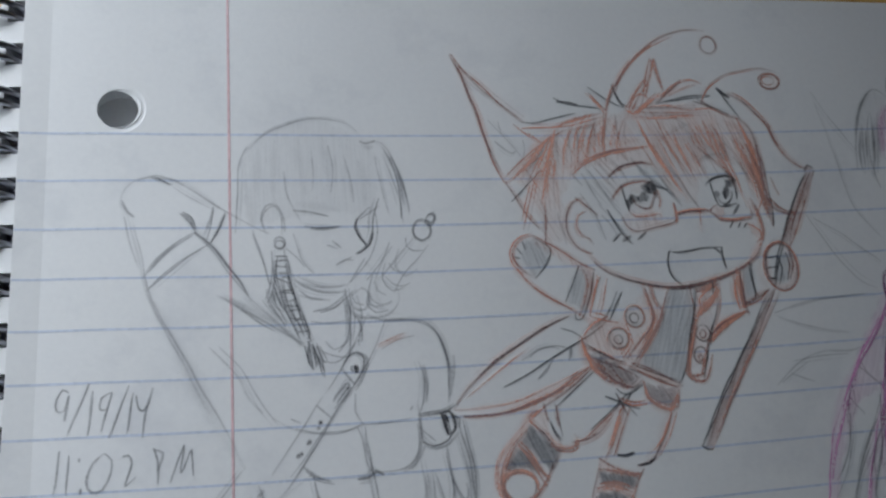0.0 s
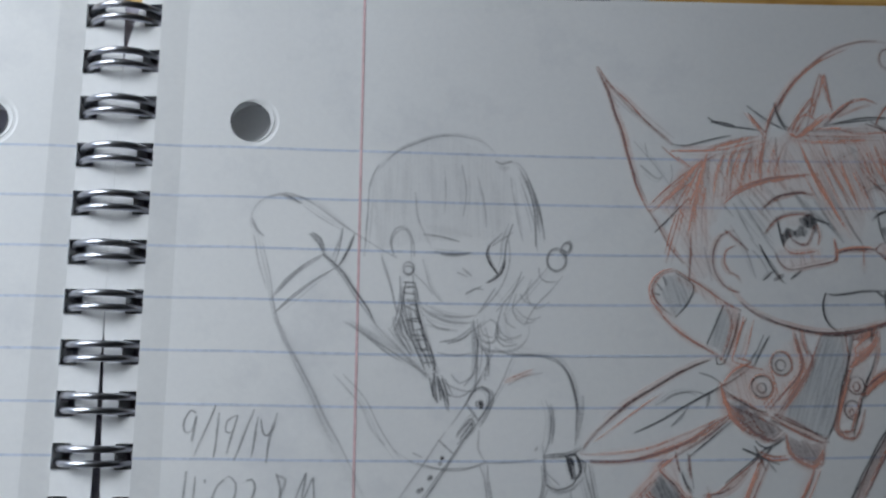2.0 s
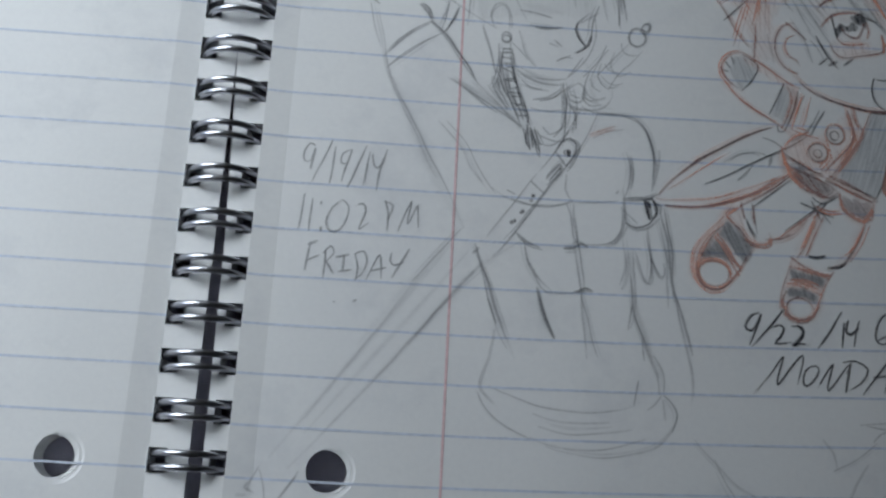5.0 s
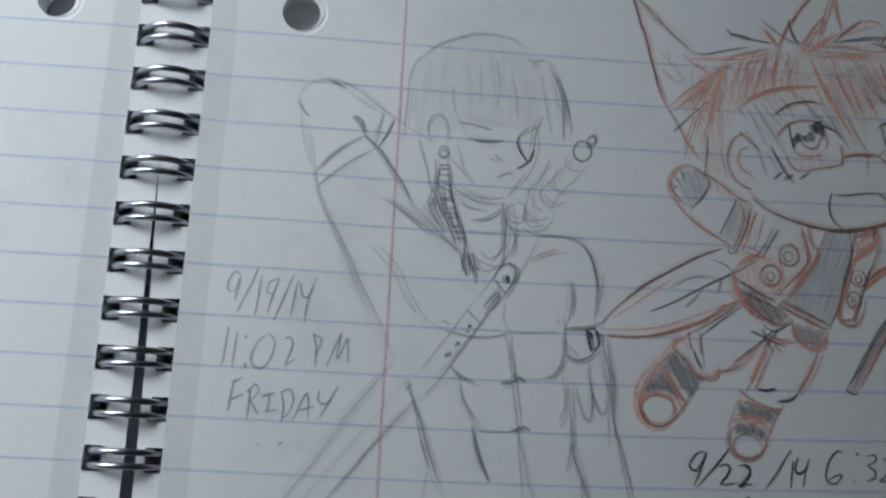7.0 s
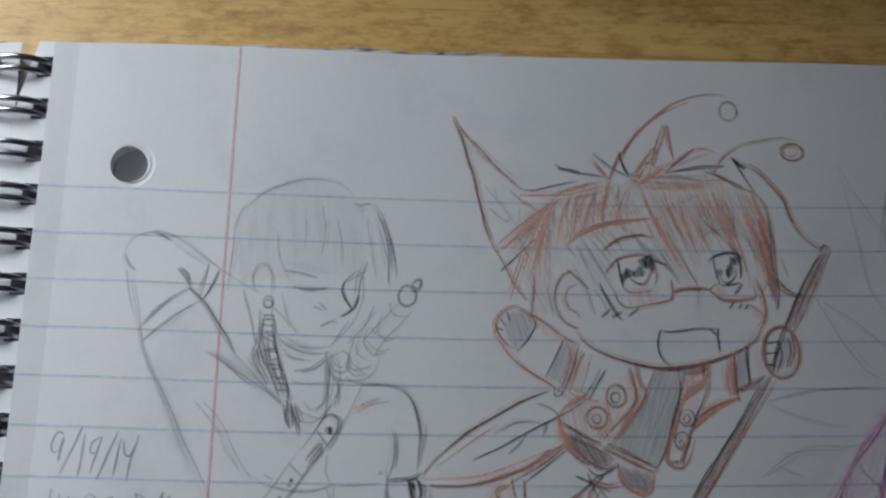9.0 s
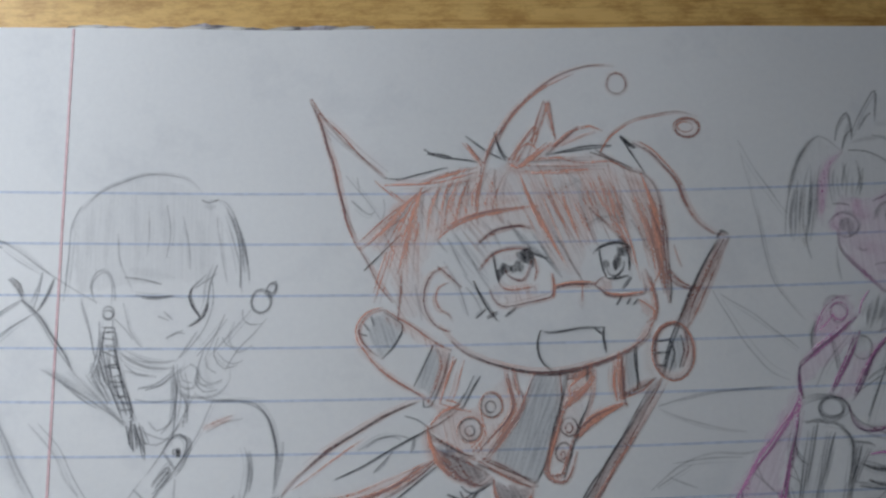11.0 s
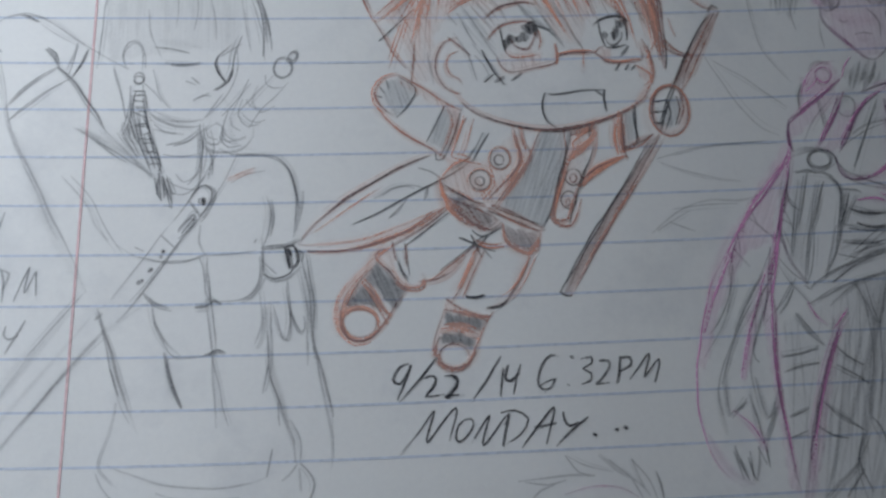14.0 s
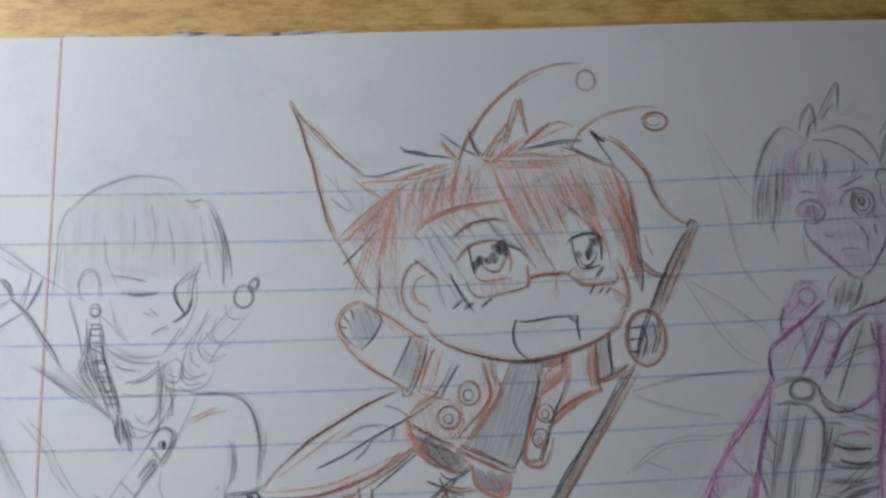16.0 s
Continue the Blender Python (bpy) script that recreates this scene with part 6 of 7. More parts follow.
smear("l", 0.9, 24.2, -69.7, 24.5, -72.5, 24.9, -76.2, 25.8, -79.1)
smear("l", 0.9, 18.7, -77.4, 17, -74.3, 16.1, -70.1)
smear("l", 0.9, 30.9, -56.9, 30, -59.1, 27.8, -60.7)
line("G", 0.8, 34.9, -51.4, 35.8, -54.7)
line("G", 0.8, 35.4, -51.6, 36, -52.7)
line("G", 0.5, 34.7, -51.3, 36.4, -51, 37.2, -52.7, 36.9, -54.2, 35.7, -54.8)
line("g", 0.6, 31.6, -55.9, 33.4, -56.6, 35.9, -55.7, 37.2, -53.6)
line("g", 0.6, 31.3, -51.4, 35.2, -50.9, 37.4, -49.7)
line("g", 0.55, 37.4, -51.7, 38.5, -55.5, 39.5, -60.3, 40, -66.1, 40.4, -69.8)
line("g", 0.55, 38.6, -52.6, 39.9, -60.3, 40.1, -65.1)
line("g", 0.55, 39.8, -66.1, 41.4, -71.7, 42.8, -76.3, 43.4, -79.2)
smear("l", 0.8, 37.4, -52.6, 38.8, -58.4, 39.9, -65.1, 40.6, -70.8)
line("e", 0.5, 31.8, -60.7, 32, -63.6, 31.6, -66.5, 30.9, -68.1)
line("e", 0.5, 32.9, -60.7, 33.1, -66.4, 33.4, -71.1, 32.6, -75.1)
line("e", 0.5, 33.4, -61.6, 34.5, -65.4, 35.8, -66.9, 36.3, -65.3, 36, -61.5, 35.5, -56.7)
line("e", 0.5, 36.2, -61.5, 36.9, -64.3, 38.2, -65.8, 38.9, -62.8)
smear("g", 0.9, 32.8, -67.4, 33.6, -72.1, 35.2, -76.6, 36.3, -79.9)
line("G", 0.7, 14.5, -51.6, 14.8, -51.9)
line("G", 0.7, 12.7, -54.6, 12.9, -55.1)
line("G", 0.7, 11.2, -56.6, 11.4, -56.9)
smear("f", 1.6, 1.5, -59.3, -3.1, -64.9, -7.5, -70.5, -11.3, -75.6, -15.1, -80.8)
smear("f", 1.6, 6, -64.5, 2, -69.4, -2.4, -74.7, -6.7, -80.5)
line("l", 0.5, 6, -64.5, 2, -69.4, -2.4, -74.7, -6.3, -80.2)
line("l", 0.5, 2.3, -58.4, -2.2, -63.9, -6.6, -69.6)
smear("l", 0.8, 3.3, -62.9, -6, -74.8, -12.4, -82.8, -22.8, -96.2)
smear("e", 0.7, 13.3, -59.8, 3.5, -67.5, -4.9, -78.3, -17.3, -93.1, -25, -102.2)
smear("l", 0.9, 0.4, -61.6, -10.8, -76.8, -21.3, -90.9, -28, -100.6)
line("f", 0.5, 9.5, -62.6, -0.8, -73.1, -10.3, -84.8, -22, -98.6)
line("f", 0.5, -4, -66.5, -16.1, -84, -24, -95)
begin("purple_sketch")
hatch("v", 1.3, 0.73, -0.4, 120.8, -32.8, 121.7, -35.6, 118.3, -43.9, 115.9, -51.1, 108.9, -54.5, 110.1, -49.2, 114.7, -42)
hatch("v", 1.3, 0.73, -.2, 126.9, -34.7, 130.7, -28.2, 135.6, -25.4, 132.3, -31.1, 129.1, -35.2)
hatch("v", 1.3, 0.73, 0, 138.5, -25.4, 141.3, -25.5, 138.4, -54.1, 136.1, -54)
line("e", .45, 139.4, -25.5, 139.6, -31.2, 138.5, -36.8, 138.8, -42.3, 137.5, -49.6, 136.5, -54.9)
line("p", .6, 140.3, -25.5, 139.2, -29.3, 139.6, -33.1, 139.3, -40.5)
line("e", .4, 141.8, -25.5, 142.3, -29.3, 144.4, -31.2)
line("e", 0.32, 122, -40.2, 120.9, -45.7, 119.6, -52.9)
line("e", .4, 126.1, -40.8, 124.4, -45.8, 123, -51.2, 121.9, -57.4)
line("e", 0.36, 129.4, -42.2, 128.8, -47.6, 127.1, -53, 124.9, -57.4)
hatch("f", .8, 0.62, -0.1, 122.2, -40.2, 125.9, -40.8, 122.2, -57.4, 119.8, -53.4)
line("e", .4, 130.5, -45.4, 133.2, -46.4, 136.4, -46.1)
line("e", .4, 129.3, -48.6, 132.9, -49.2, 136.6, -48.7)
line("e", 0.29, 128.6, -51.1, 132.3, -51.5, 136, -50.9)
line("e", .4, 127.5, -53.2, 131.1, -54)
line("e", .5, 131.1, -54, 133.9, -52.9, 137.2, -52.3)
line("e", 0.29, 129.2, -54.8, 133.2, -51.3, 137.3, -48.2)
line("e", .4, 123, -58.3, 126.4, -56.1, 130.6, -54.4)
line("e", 0.29, 121.9, -61.6, 125.2, -59.6, 128.9, -58.2, 133.1, -57.1, 137.2, -56.3)
line("e", 0.29, 117.5, -53.8, 119.6, -56.5, 121.9, -58.3)
line("e", .4, 135.4, -56.7, 134.1, -61.1, 132.9, -65.6)
line("e", .4, 136.3, -56.7, 135.6, -65.6)
line("e", 0.32, 131.2, -57.5, 132.2, -61.9, 132.9, -65.6)
line("e", 0.29, 137.1, -57.6, 138.4, -62.9, 138.5, -65.7)
line("p", .6, 137.7, -55.8, 140.3, -61.2, 141.3, -64.7)
hatch("v", 1.3, 0.83, -0.25, 117, -52.2, 115.7, -59.9, 115.5, -74.8, 116.6, -83.8, 117.2, -91.7, 115.8, -91.7, 113.9, -63.7)
hatch("v", 1.3, 0.83, -0.2, 126.9, -64.7, 124.5, -69.4, 120.2, -83.9, 118.4, -92.6, 119.7, -92.6, 122.4, -82.1, 125.2, -71.3)
hatch("v", 1.3, 0.83, -0.3, 112.6, -46.2, 109.2, -53.1, 104.7, -61.7, 102.7, -71, 103.8, -72.9, 106.4, -63.6, 112, -53.1)
hatch("v", 1.2, 0.83, -0.3, 114.6, -56, 111.3, -63.6, 109.3, -73.8, 110.4, -73.9, 113.4, -63.7, 115.6, -57)
line("e", 0.29, 67.7, -97.8, 71.8, -95.6, 75.4, -92.8)
line("l", .4, 66, -92.6, 67.8, -94.9, 68.1, -97.5)
line("e", 0.36, 69.9, -102.9, 71.5, -99.9, 73.7, -96.6)
line("y", .55, 121.3, -30, 124.2, -27.6, 127.6, -24.9, 130.9, -21.9)
line("p", .5, 121.7, -29.6, 126, -26.2, 131.4, -21.3)
line("y", .5, 121.3, -30, 121.2, -32.2, 121.7, -35)
line("y", .5, 126.2, -34.1, 128.3, -30, 130.9, -24.4)
line("p", .6, 126.8, -33.7, 129.3, -29.1, 131.5, -24)
line("y", .6, 129.7, -34.5, 131.7, -31, 134.2, -27.1, 137.7, -24.1)
line("p", .6, 129.4, -33.9, 132.5, -29.1, 135.3, -25.6, 138.7, -23.4, 141.8, -21.6)
line("l", .45, 123.9, -33.1, 126.1, -29, 130.1, -24.4)
line("e", 0.29, 126.8, -25.2, 127.3, -28.1, 127.5, -30.4)
line("e", 0.29, 130.7, -33.8, 135.1, -31.1, 140, -29.5)
line("e", 0.29, 137.1, -26.4, 134, -32.9, 131.5, -39.3)
ring("e", 0.32, 126.5, -36.5, 2.40, 1.71)
line("e", 0.32, 121.6, -35, 124, -34.4, 128.2, -35.2, 129.1, -37, 131, -39.1, 134.2, -39.6, 136.6, -38.7)
line("p", .5, 136.1, -39, 138.7, -37.2, 140.3, -36.8)
line("e", 0.36, 129.3, -37.6, 131.4, -40.4, 135.9, -41.6, 140, -41.8)
line("p", .6, 135.8, -42.6, 138.4, -43.6, 140.3, -43.2)
line("e", 0.32, 121.3, -38.6, 123.7, -38.7, 127.8, -39.4, 129, -41.8)
line("e", 0.36, 123.2, -38.7, 122.3, -42.8, 120.8, -49.1, 119.8, -53.7)
line("e", 0.36, 125.2, -40.6, 123.9, -45.5, 122.2, -53.7)
line("e", 0.4, 129, -41.6, 128.6, -45.6, 126.9, -53.8)
line("e", 0.32, 130.6, -42.1, 129.1, -46.6, 127.6, -51)
line("p", .6, 121.2, -35.4, 120, -40.9, 118.5, -46.3, 117.4, -50.3)
line("e", 0.32, 119.9, -40.4, 118.5, -45.4, 117.5, -50.8)
line("e", 0.29, 119.1, -42.7, 121, -45)
line("e", 0.29, 118.4, -46.8, 120.5, -48.2)
line("e", .4, 130, -45.3, 132.7, -45.9, 136.8, -45.8)
line("e", .4, 128.3, -47.9, 132.4, -48.8, 137.9, -48.7)
line("e", 0.29, 128.1, -50.7, 133, -51.1, 137.7, -50.5)
line("e", .45, 129.4, -53.3, 132.9, -52.2, 136.7, -51.2)
line("e", 0.29, 130.1, -52.8, 134.1, -49.4, 138.6, -46.3)
line("p", .8, 139.7, -28.4, 139.5, -35.8, 138.1, -43.1, 137.3, -54.1)
line("e", 0.36, 139.5, -23.1, 139.5, -26.9, 140.9, -29.3)
line("e", 0.36, 140.3, -28.4, 139.6, -37.7, 138.3, -46.8)
line("p", .75, 121.1, -30.8, 121.1, -35, 117.5, -40.9, 113.2, -46.4, 110.5, -50.8)
line("y", .4, 120.6, -35.6, 117.2, -41.4, 112.8, -46.7)
line("p", .6, 110.5, -50.8, 107.8, -56.9, 105.2, -62.9, 104, -66.3)
line("p", .7, 119.4, -42.4, 118, -49.1, 116.8, -55.3, 115.5, -62.2)
line("y", .4, 119.2, -42.9, 118.1, -48.2, 116.8, -52.6)
line("e", 0.29, 112.8, -46.4, 114.7, -48.2, 117.3, -50.4)
line("e", 0.32, 117.9, -50, 119.5, -54, 122, -58.1)
line("e", 0.32, 121.2, -44.7, 120.2, -50, 119.6, -53.6)
line("l", .5, 109.9, -52.1, 110.9, -53.4, 112.5, -55.2)
line("l", .4, 109, -55.2, 109.2, -58.6, 108.2, -62.9)
line("e", 0.29, 119.3, -45.6, 120.5, -49.2)
line("e", 0.29, 118.7, -49.1, 119.5, -51.8)
line("e", 0.29, 120.3, -40.2, 119.9, -42.9, 121.2, -44.7)
line("l", .3, 113.3, 7.9, 114.7, 0.8, 116.2, -6.6, 118.1, -15.9, 123.1, -22.6)
line("l", .3, 113.3, 7.9, 116.7, 1.8, 120.9, -4.4)
line("l", .3, 107.8, -17.2, 111.9, -24.4, 116.1, -30, 119.6, -31.9)
line("l", .3, 108.7, -17.7, 114.9, -21.6, 121.5, -26.9)
line("l", .3, 98.3, -36.1, 104.8, -34.1, 112.2, -33.3, 118.8, -33)
line("l", .35, 101.1, -35.4, 109.4, -33.7, 118.1, -33.2)
line("l", .3, 98.3, -36.7, 105.4, -39.1, 112.6, -40.3)
line("l", .35, 96.2, -49.7, 101.4, -45.5, 106.9, -43.6, 113.2, -43.5, 119.8, -40.4)
line("l", .3, 100.1, -45.2, 105.2, -44.5, 111.4, -44.2)
line("l", .3, 99.5, -47.3, 103.9, -48.9)
line("l", .3, 97.6, -48.9, 103.2, -45.4)
line("p", .6, 113.4, -44.2, 111, -49.2, 108.6, -53.1, 106.1, -57.9, 104.6, -62.6, 103.4, -67.3, 102.4, -72.9, 102.4, -79.2, 103.5, -84.6, 105.5, -88.6, 108.6, -90.8, 111.1, -89.8)
line("e", 0.32, 117.2, -50.7, 114.6, -56, 111, -62.7, 108, -69.2, 105.7, -75.6, 106.7, -82.8)
line("e", 0.32, 109.4, -53.1, 109.7, -57.9, 107.9, -63.6, 105.9, -67.3, 103.4, -71)
line("p", .6, 115.4, -55.1, 113.1, -61.8, 110.9, -68.3, 109.7, -73.8)
line("e", 0.29, 113.2, -60.8, 112.3, -67.4, 111.2, -72.9, 112.4, -80.2)
line("e", .45, 106.6, -74.7, 107.1, -79.7, 109.7, -77)
line("e", 0.32, 107.5, -80.2, 110.1, -77)
line("e", 0.32, 111.7, -73.7, 113.3, -80.2, 115.1, -76.6)
line("p", .5, 107.9, -79.1, 110.5, -81.3, 112.2, -84.2, 112.6, -85.6)
line("e", 0.29, 112.2, -84.2, 113.1, -82, 114.9, -78.5)
line("e", 0.29, 109.9, -85.5, 110.1, -89.9)
line("e", 0.29, 108.2, -86.6, 109.2, -89.5)
line("e", 0.29, 107.2, -85.5, 108.6, -89.7)
line("e", 0.29, 111.3, -84.7, 112.4, -87.5)
line("p", .7, 116.8, -52.2, 115.7, -59.9, 115.4, -67.4, 115.5, -74.8, 116.3, -83, 117.1, -90, 117.4, -93.5)
line("e", 0.32, 115.7, -59.9, 116, -63.7, 115.6, -71.2, 115.8, -76.7)
line("e", 0.32, 117.5, -55.1, 119.1, -58, 121.8, -61.4, 122.7, -61.9)
line("e", 0.32, 116, -63.2, 119.3, -58)
line("e", .45, 122.7, -61.9, 126.5, -59.5, 129.7, -57.9, 135.9, -56.2)
line("e", 0.32, 121.4, -58.5, 122.4, -59.2, 123.1, -58)
line("e", 0.32, 121.8, -58, 123, -55.1, 123.9, -48.3)
line("e", .45, 123.8, -58.1, 126.9, -56, 130.9, -54.3, 136.3, -52.6)
line("y", .55, 128, -63.3, 125.7, -66.6, 123.5, -72.2, 121.3, -78.5, 119.7, -85.6, 118, -93.5)
line("p", .7, 127.1, -64.7, 124.9, -69.4, 122.7, -75.8, 121.1, -82.1, 119.6, -90)
line("e", 0.29, 119.4, -63.3, 121.1, -66.1, 123.7, -68.6)
line("e", 0.29, 116.3, -70.1, 119.8, -69.7, 122.7, -68.6)
line("e", 0.29, 116.7, -73, 119.6, -72.1, 122.4, -71.4)
line("e", 0.29, 116.8, -80.1, 118.9, -79.4, 120, -78.7)
line("e", 0.29, 116.8, -83.4, 119.4, -83.2)
line("e", 0.32, 125.5, -68.7, 127.2, -70.5, 129.8, -71.8)
line("e", 0.32, 124.6, -72, 127.7, -73.9, 130.4, -74.8)
line("e", 0.32, 122.7, -77.6, 125.1, -80.4, 128.6, -82.2)
line("e", 0.32, 121.4, -81.7, 123.9, -83.2, 125.7, -83.5)
line("e", .5, 130.1, -58.1, 131.3, -63.8, 131.5, -71.3, 130.1, -76.8, 130, -81.3, 131.9, -84.9)
line("e", .5, 133.1, -63.9, 132.6, -73.2, 131.3, -80.4)
line("e", .45, 129.9, -82.2, 126.5, -88.4, 121.9, -93.5)
line("e", 0.36, 128.3, -82.6, 127, -88.4, 128.1, -93.6)
line("e", .4, 127.7, -48.3, 126.2, -53.2, 125.1, -57.1)
line("e", .4, 130.6, -44.9, 133.8, -45.6)
line("e", .4, 129.6, -48.9, 136.2, -49.4)
line("e", .4, 128.4, -51.3, 135, -51.6)
line("e", .4, 128.5, -54.2, 136.1, -50.4)
hatch("f", 1.6, 1.04, 0.4, 117.1, -64.6, 122.5, -62.3, 129.4, -58.6, 135.3, -57.2, 131.3, -93.6, 117.9, -93.5, 116.8, -82.1)
hatch("f", .35, 0.94, -0.12, 117.1, -64.6, 122.5, -62.3, 129.4, -58.6, 135.3, -57.2, 131.3, -93.6, 117.9, -93.5, 116.8, -82.1)
hatch("f", .6, 0.62, -0.3, 125.1, -63.8, 135.2, -58.2, 131.3, -93.6, 119.2, -93.5)
hatch("f", .7, 0.83, -0.1, 119.4, -45.3, 122.3, -44.8, 122.2, -57.1, 119.1, -53.2)
line("e", 0.32, 72.8, -89.8, 76.6, -89.3, 81.1, -88.9, 84.9, -88.9)
line("e", 0.29, 73.9, -89.9, 77.5, -90.2, 80.2, -89.6)
line("e", 0.32, 80.3, -85.9, 82.4, -88.4, 84.9, -88.9)
line("e", 0.29, 80.5, -85.9, 83.9, -87.5, 87.8, -88.4)
line("l", .45, 85.7, -85.8, 88.3, -87.9, 91.3, -89.7)
line("l", .5, 87.3, -86.5, 90.1, -88.8, 92.6, -90.8)
line("e", 0.32, 90.9, -86.4, 92, -89.3, 93.6, -92)
line("e", 0.29, 90.9, -86.6, 93.6, -89.7, 94.7, -93.2)
line("e", .7, 94.6, -88.4, 95.2, -90.4, 95.5, -92.8)
line("e", 0.29, 74.9, -92.5, 76.2, -91.1, 78.4, -90.3)
line("p", .35, 80.1, -91.8, 84.6, -90.7, 89, -90.9, 91.6, -92.3)
line("l", .4, 90.9, -89.7, 92.4, -92.3)
line("e", 0.43, 127.8, -39.9, 129.1, -41.3, 129.5, -43.1, 128.8, -47.6, 127.1, -53, 125, -56.5)
line("e", 0.36, 125.7, -40.3, 124.4, -44.9, 123.1, -49.4, 122.3, -52.9, 121.7, -58.2, 122.2, -59)
line("e", .5, 121.7, -35.8, 123.1, -35.3, 125, -34.9, 127.3, -34.9, 128.6, -35.7)
ring("e", .5, 126.0, -36.8, 1.90, 1.80)
line("y", .5, 120.6, -35.1, 120.5, -39.3, 119.2, -43.9, 118.1, -48.4, 118.5, -51.1, 119.3, -54.2, 121.7, -58.2)
line("e", 0.36, 122.6, -58.7, 126.4, -56.1, 131.1, -54.1, 135.8, -52.7)
line("e", .9, 131.6, -53.6, 134.4, -52.9, 137.2, -52.4)
line("e", 0.36, 121.4, -61.7, 126.1, -59.6, 130.3, -57.9)
line("y", .6, 129, -36.2, 129.1, -38, 130.1, -39.6, 132.4, -40.2, 135.2, -39.5, 137.7, -37.7)
line("p", .7, 131.6, -43.9, 134.9, -43.4, 136.6, -44.1)
line("p", 1.2, 116.9, -49.3, 117, -52.9, 115.5, -56.4)
line("p", .9, 135.2, -39.5, 137.2, -37.9, 138.1, -36.8)
line("p", .6, 121.2, -35.1, 117.7, -39.3, 114.1, -43.8, 111.5, -48.3, 109, -52.7, 107.3, -57.1)
line("y", .5, 111.7, -48.3, 109.9, -52.8, 108.7, -57.2)
line("e", 0.32, 111, -49.2, 111, -53.7, 110.2, -55.4)
line("e", 0.29, 113.6, -45.6, 114.5, -47.9, 116, -49.3)
line("y", .5, 116.3, -52, 115.4, -58.2, 114, -65.1)
line("e", 0.36, 120, -57.3, 117.9, -60.8, 115.5, -63.4, 114, -65.1)
line("e", 0.36, 117.5, -54.6, 113.4, -60.8, 110.9, -65.2)
line("e", 0.29, 114.6, -56.4, 111.6, -61.6)
line("p", .6, 121.4, -61.3, 122.8, -63.9, 124.3, -65.3)
line("p", .6, 128, -62.7, 126.6, -64.4, 125.6, -65.7)
line("e", .5, 129.8, -58.4, 131.3, -61.9, 132.9, -65.4)
line("e", .5, 135.2, -56.7, 134.1, -61.1, 133.1, -65.6)
hatch("f", .8, 0.62, 0.1, 121.3, -40.7, 122.7, -40.3, 121.9, -44.8, 119.9, -52.5, 119.5, -49.3)
hatch("f", .8, 0.62, 0.1, 129.4, -42.2, 136.7, -43.2, 135.9, -51.4, 127.5, -53.5)
hatch("f", .8, 0.62, 0.1, 130.8, -57.5, 135.4, -56.3, 138.9, -57.6, 139.9, -65.7, 130.9, -65.5)
hatch("v", .9, 0.62, 0.1, 124.2, -21.4, 129.4, -21.5, 130.9, -25.3, 120.9, -33.7, 120.9, -30.9, 123.7, -28.1)
hatch("v", .9, 0.62, 0.1, 138.7, -23.5, 141, -23.6, 139.8, -40.5, 137.4, -55, 135.7, -54.9, 138.3, -36.8)
tone("v", 0.1, 128.1, -6.1, 129.8, -1.6, 135.2, -2.2, 141.9, -1.9, 143.5, -8.8, 142.2, -13.3, 139.3, -16.4, 136, -17.9, 132.7, -14.9, 130.4, -11.2, 129.3, -8.4)
tone("v", 0.1, 127, 2.7, 130.4, 5.6, 128.3, 2.6, 127, -4.7, 126, -4.7)
smear("p", 1.1, 130.6, 5.8, 128.2, 3.8, 127.1, 0.4, 126.7, -4.3)
smear("p", 1.1, 135.2, -2.2, 137.5, -1.5, 139.8, -0.4)
smear("p", 1.6, 130.8, 6, 128.4, 4, 127.1, 0.6, 126.6, -3.8, 126.7, -6.6)
smear("p", 1.6, 132.6, -2.3, 132.6, -4.4, 134, -5.4)
smear("p", 1.6, 128.2, -6.4, 129.2, -6.8)
smear("v", 2.0, 132.9, -2.1, 132.5, -4.4, 134.5, -4.9)
smear("v", 2.0, 142.4, -1.9, 142.4, -7, 143.4, -10.6)
smear("v", 2.0, 131, -9.4, 134.5, -10.4, 138.9, -10.5)
line("y", 0.6, 129.2, -7.1, 129.2, -9.4, 129.9, -11.2, 131.5, -13.2, 134, -15.5, 136.3, -17.7, 137.8, -18)
line("y", 0.6, 137.8, -18, 139.7, -16.4, 141.2, -14.2, 142.5, -12, 143.1, -8.8)
smear("p", 0.8, 129.9, -11.2, 132.4, -14, 135.2, -16.7)
smear("g", 0.9, 123, 4.2, 124.8, 7, 126.5, 8.5)
smear("g", 0.9, 121.3, -0.9, 122.1, 1.7, 123.5, 5.1, 124.8, 6.9)
line("g", 0.55, 120.3, -8.4, 120.7, -4.6, 121.2, -1.3, 122.1, 1.7, 123.5, 5.4, 125.5, 7.9, 127, 8.8, 128.4, 8.2, 129.6, 7.1, 130.8, 6.1)
line("g", 0.55, 121.4, -8.4, 121.6, -4.6, 122.3, -0.5)
line("l", 0.45, 123.7, -8.3, 123.6, -4.6, 124.3, 0)
line("l", 0.45, 129.1, -15.7, 128.7, -13, 128.7, -10.3)
line("l", 0.45, 124.5, -12, 123.8, -9.2, 123.9, -6.5)
line("l", 0.45, 128.4, 3.6, 128.3, -0.1, 128.6, -2.9)
line("l", 0.45, 130.7, 4, 130.9, 0.7)
line("l", 0.45, 133, 4.4, 133.6, 1.1)
tone("f", 0.03, 121.7, -0.9, 124, 5.6, 126.9, 8.3, 130.4, 6.2, 127.4, 2.7, 126.4, -4.7, 124.3, -9.2, 121.1, -9.2)
tone("f", 0.03, 127.6, 2.7, 131.3, 5.8, 136.7, 5.2, 140.9, 1.9, 138.9, -0.4, 135.2, -1.7, 128.8, -3.4, 126.9, -3.8)
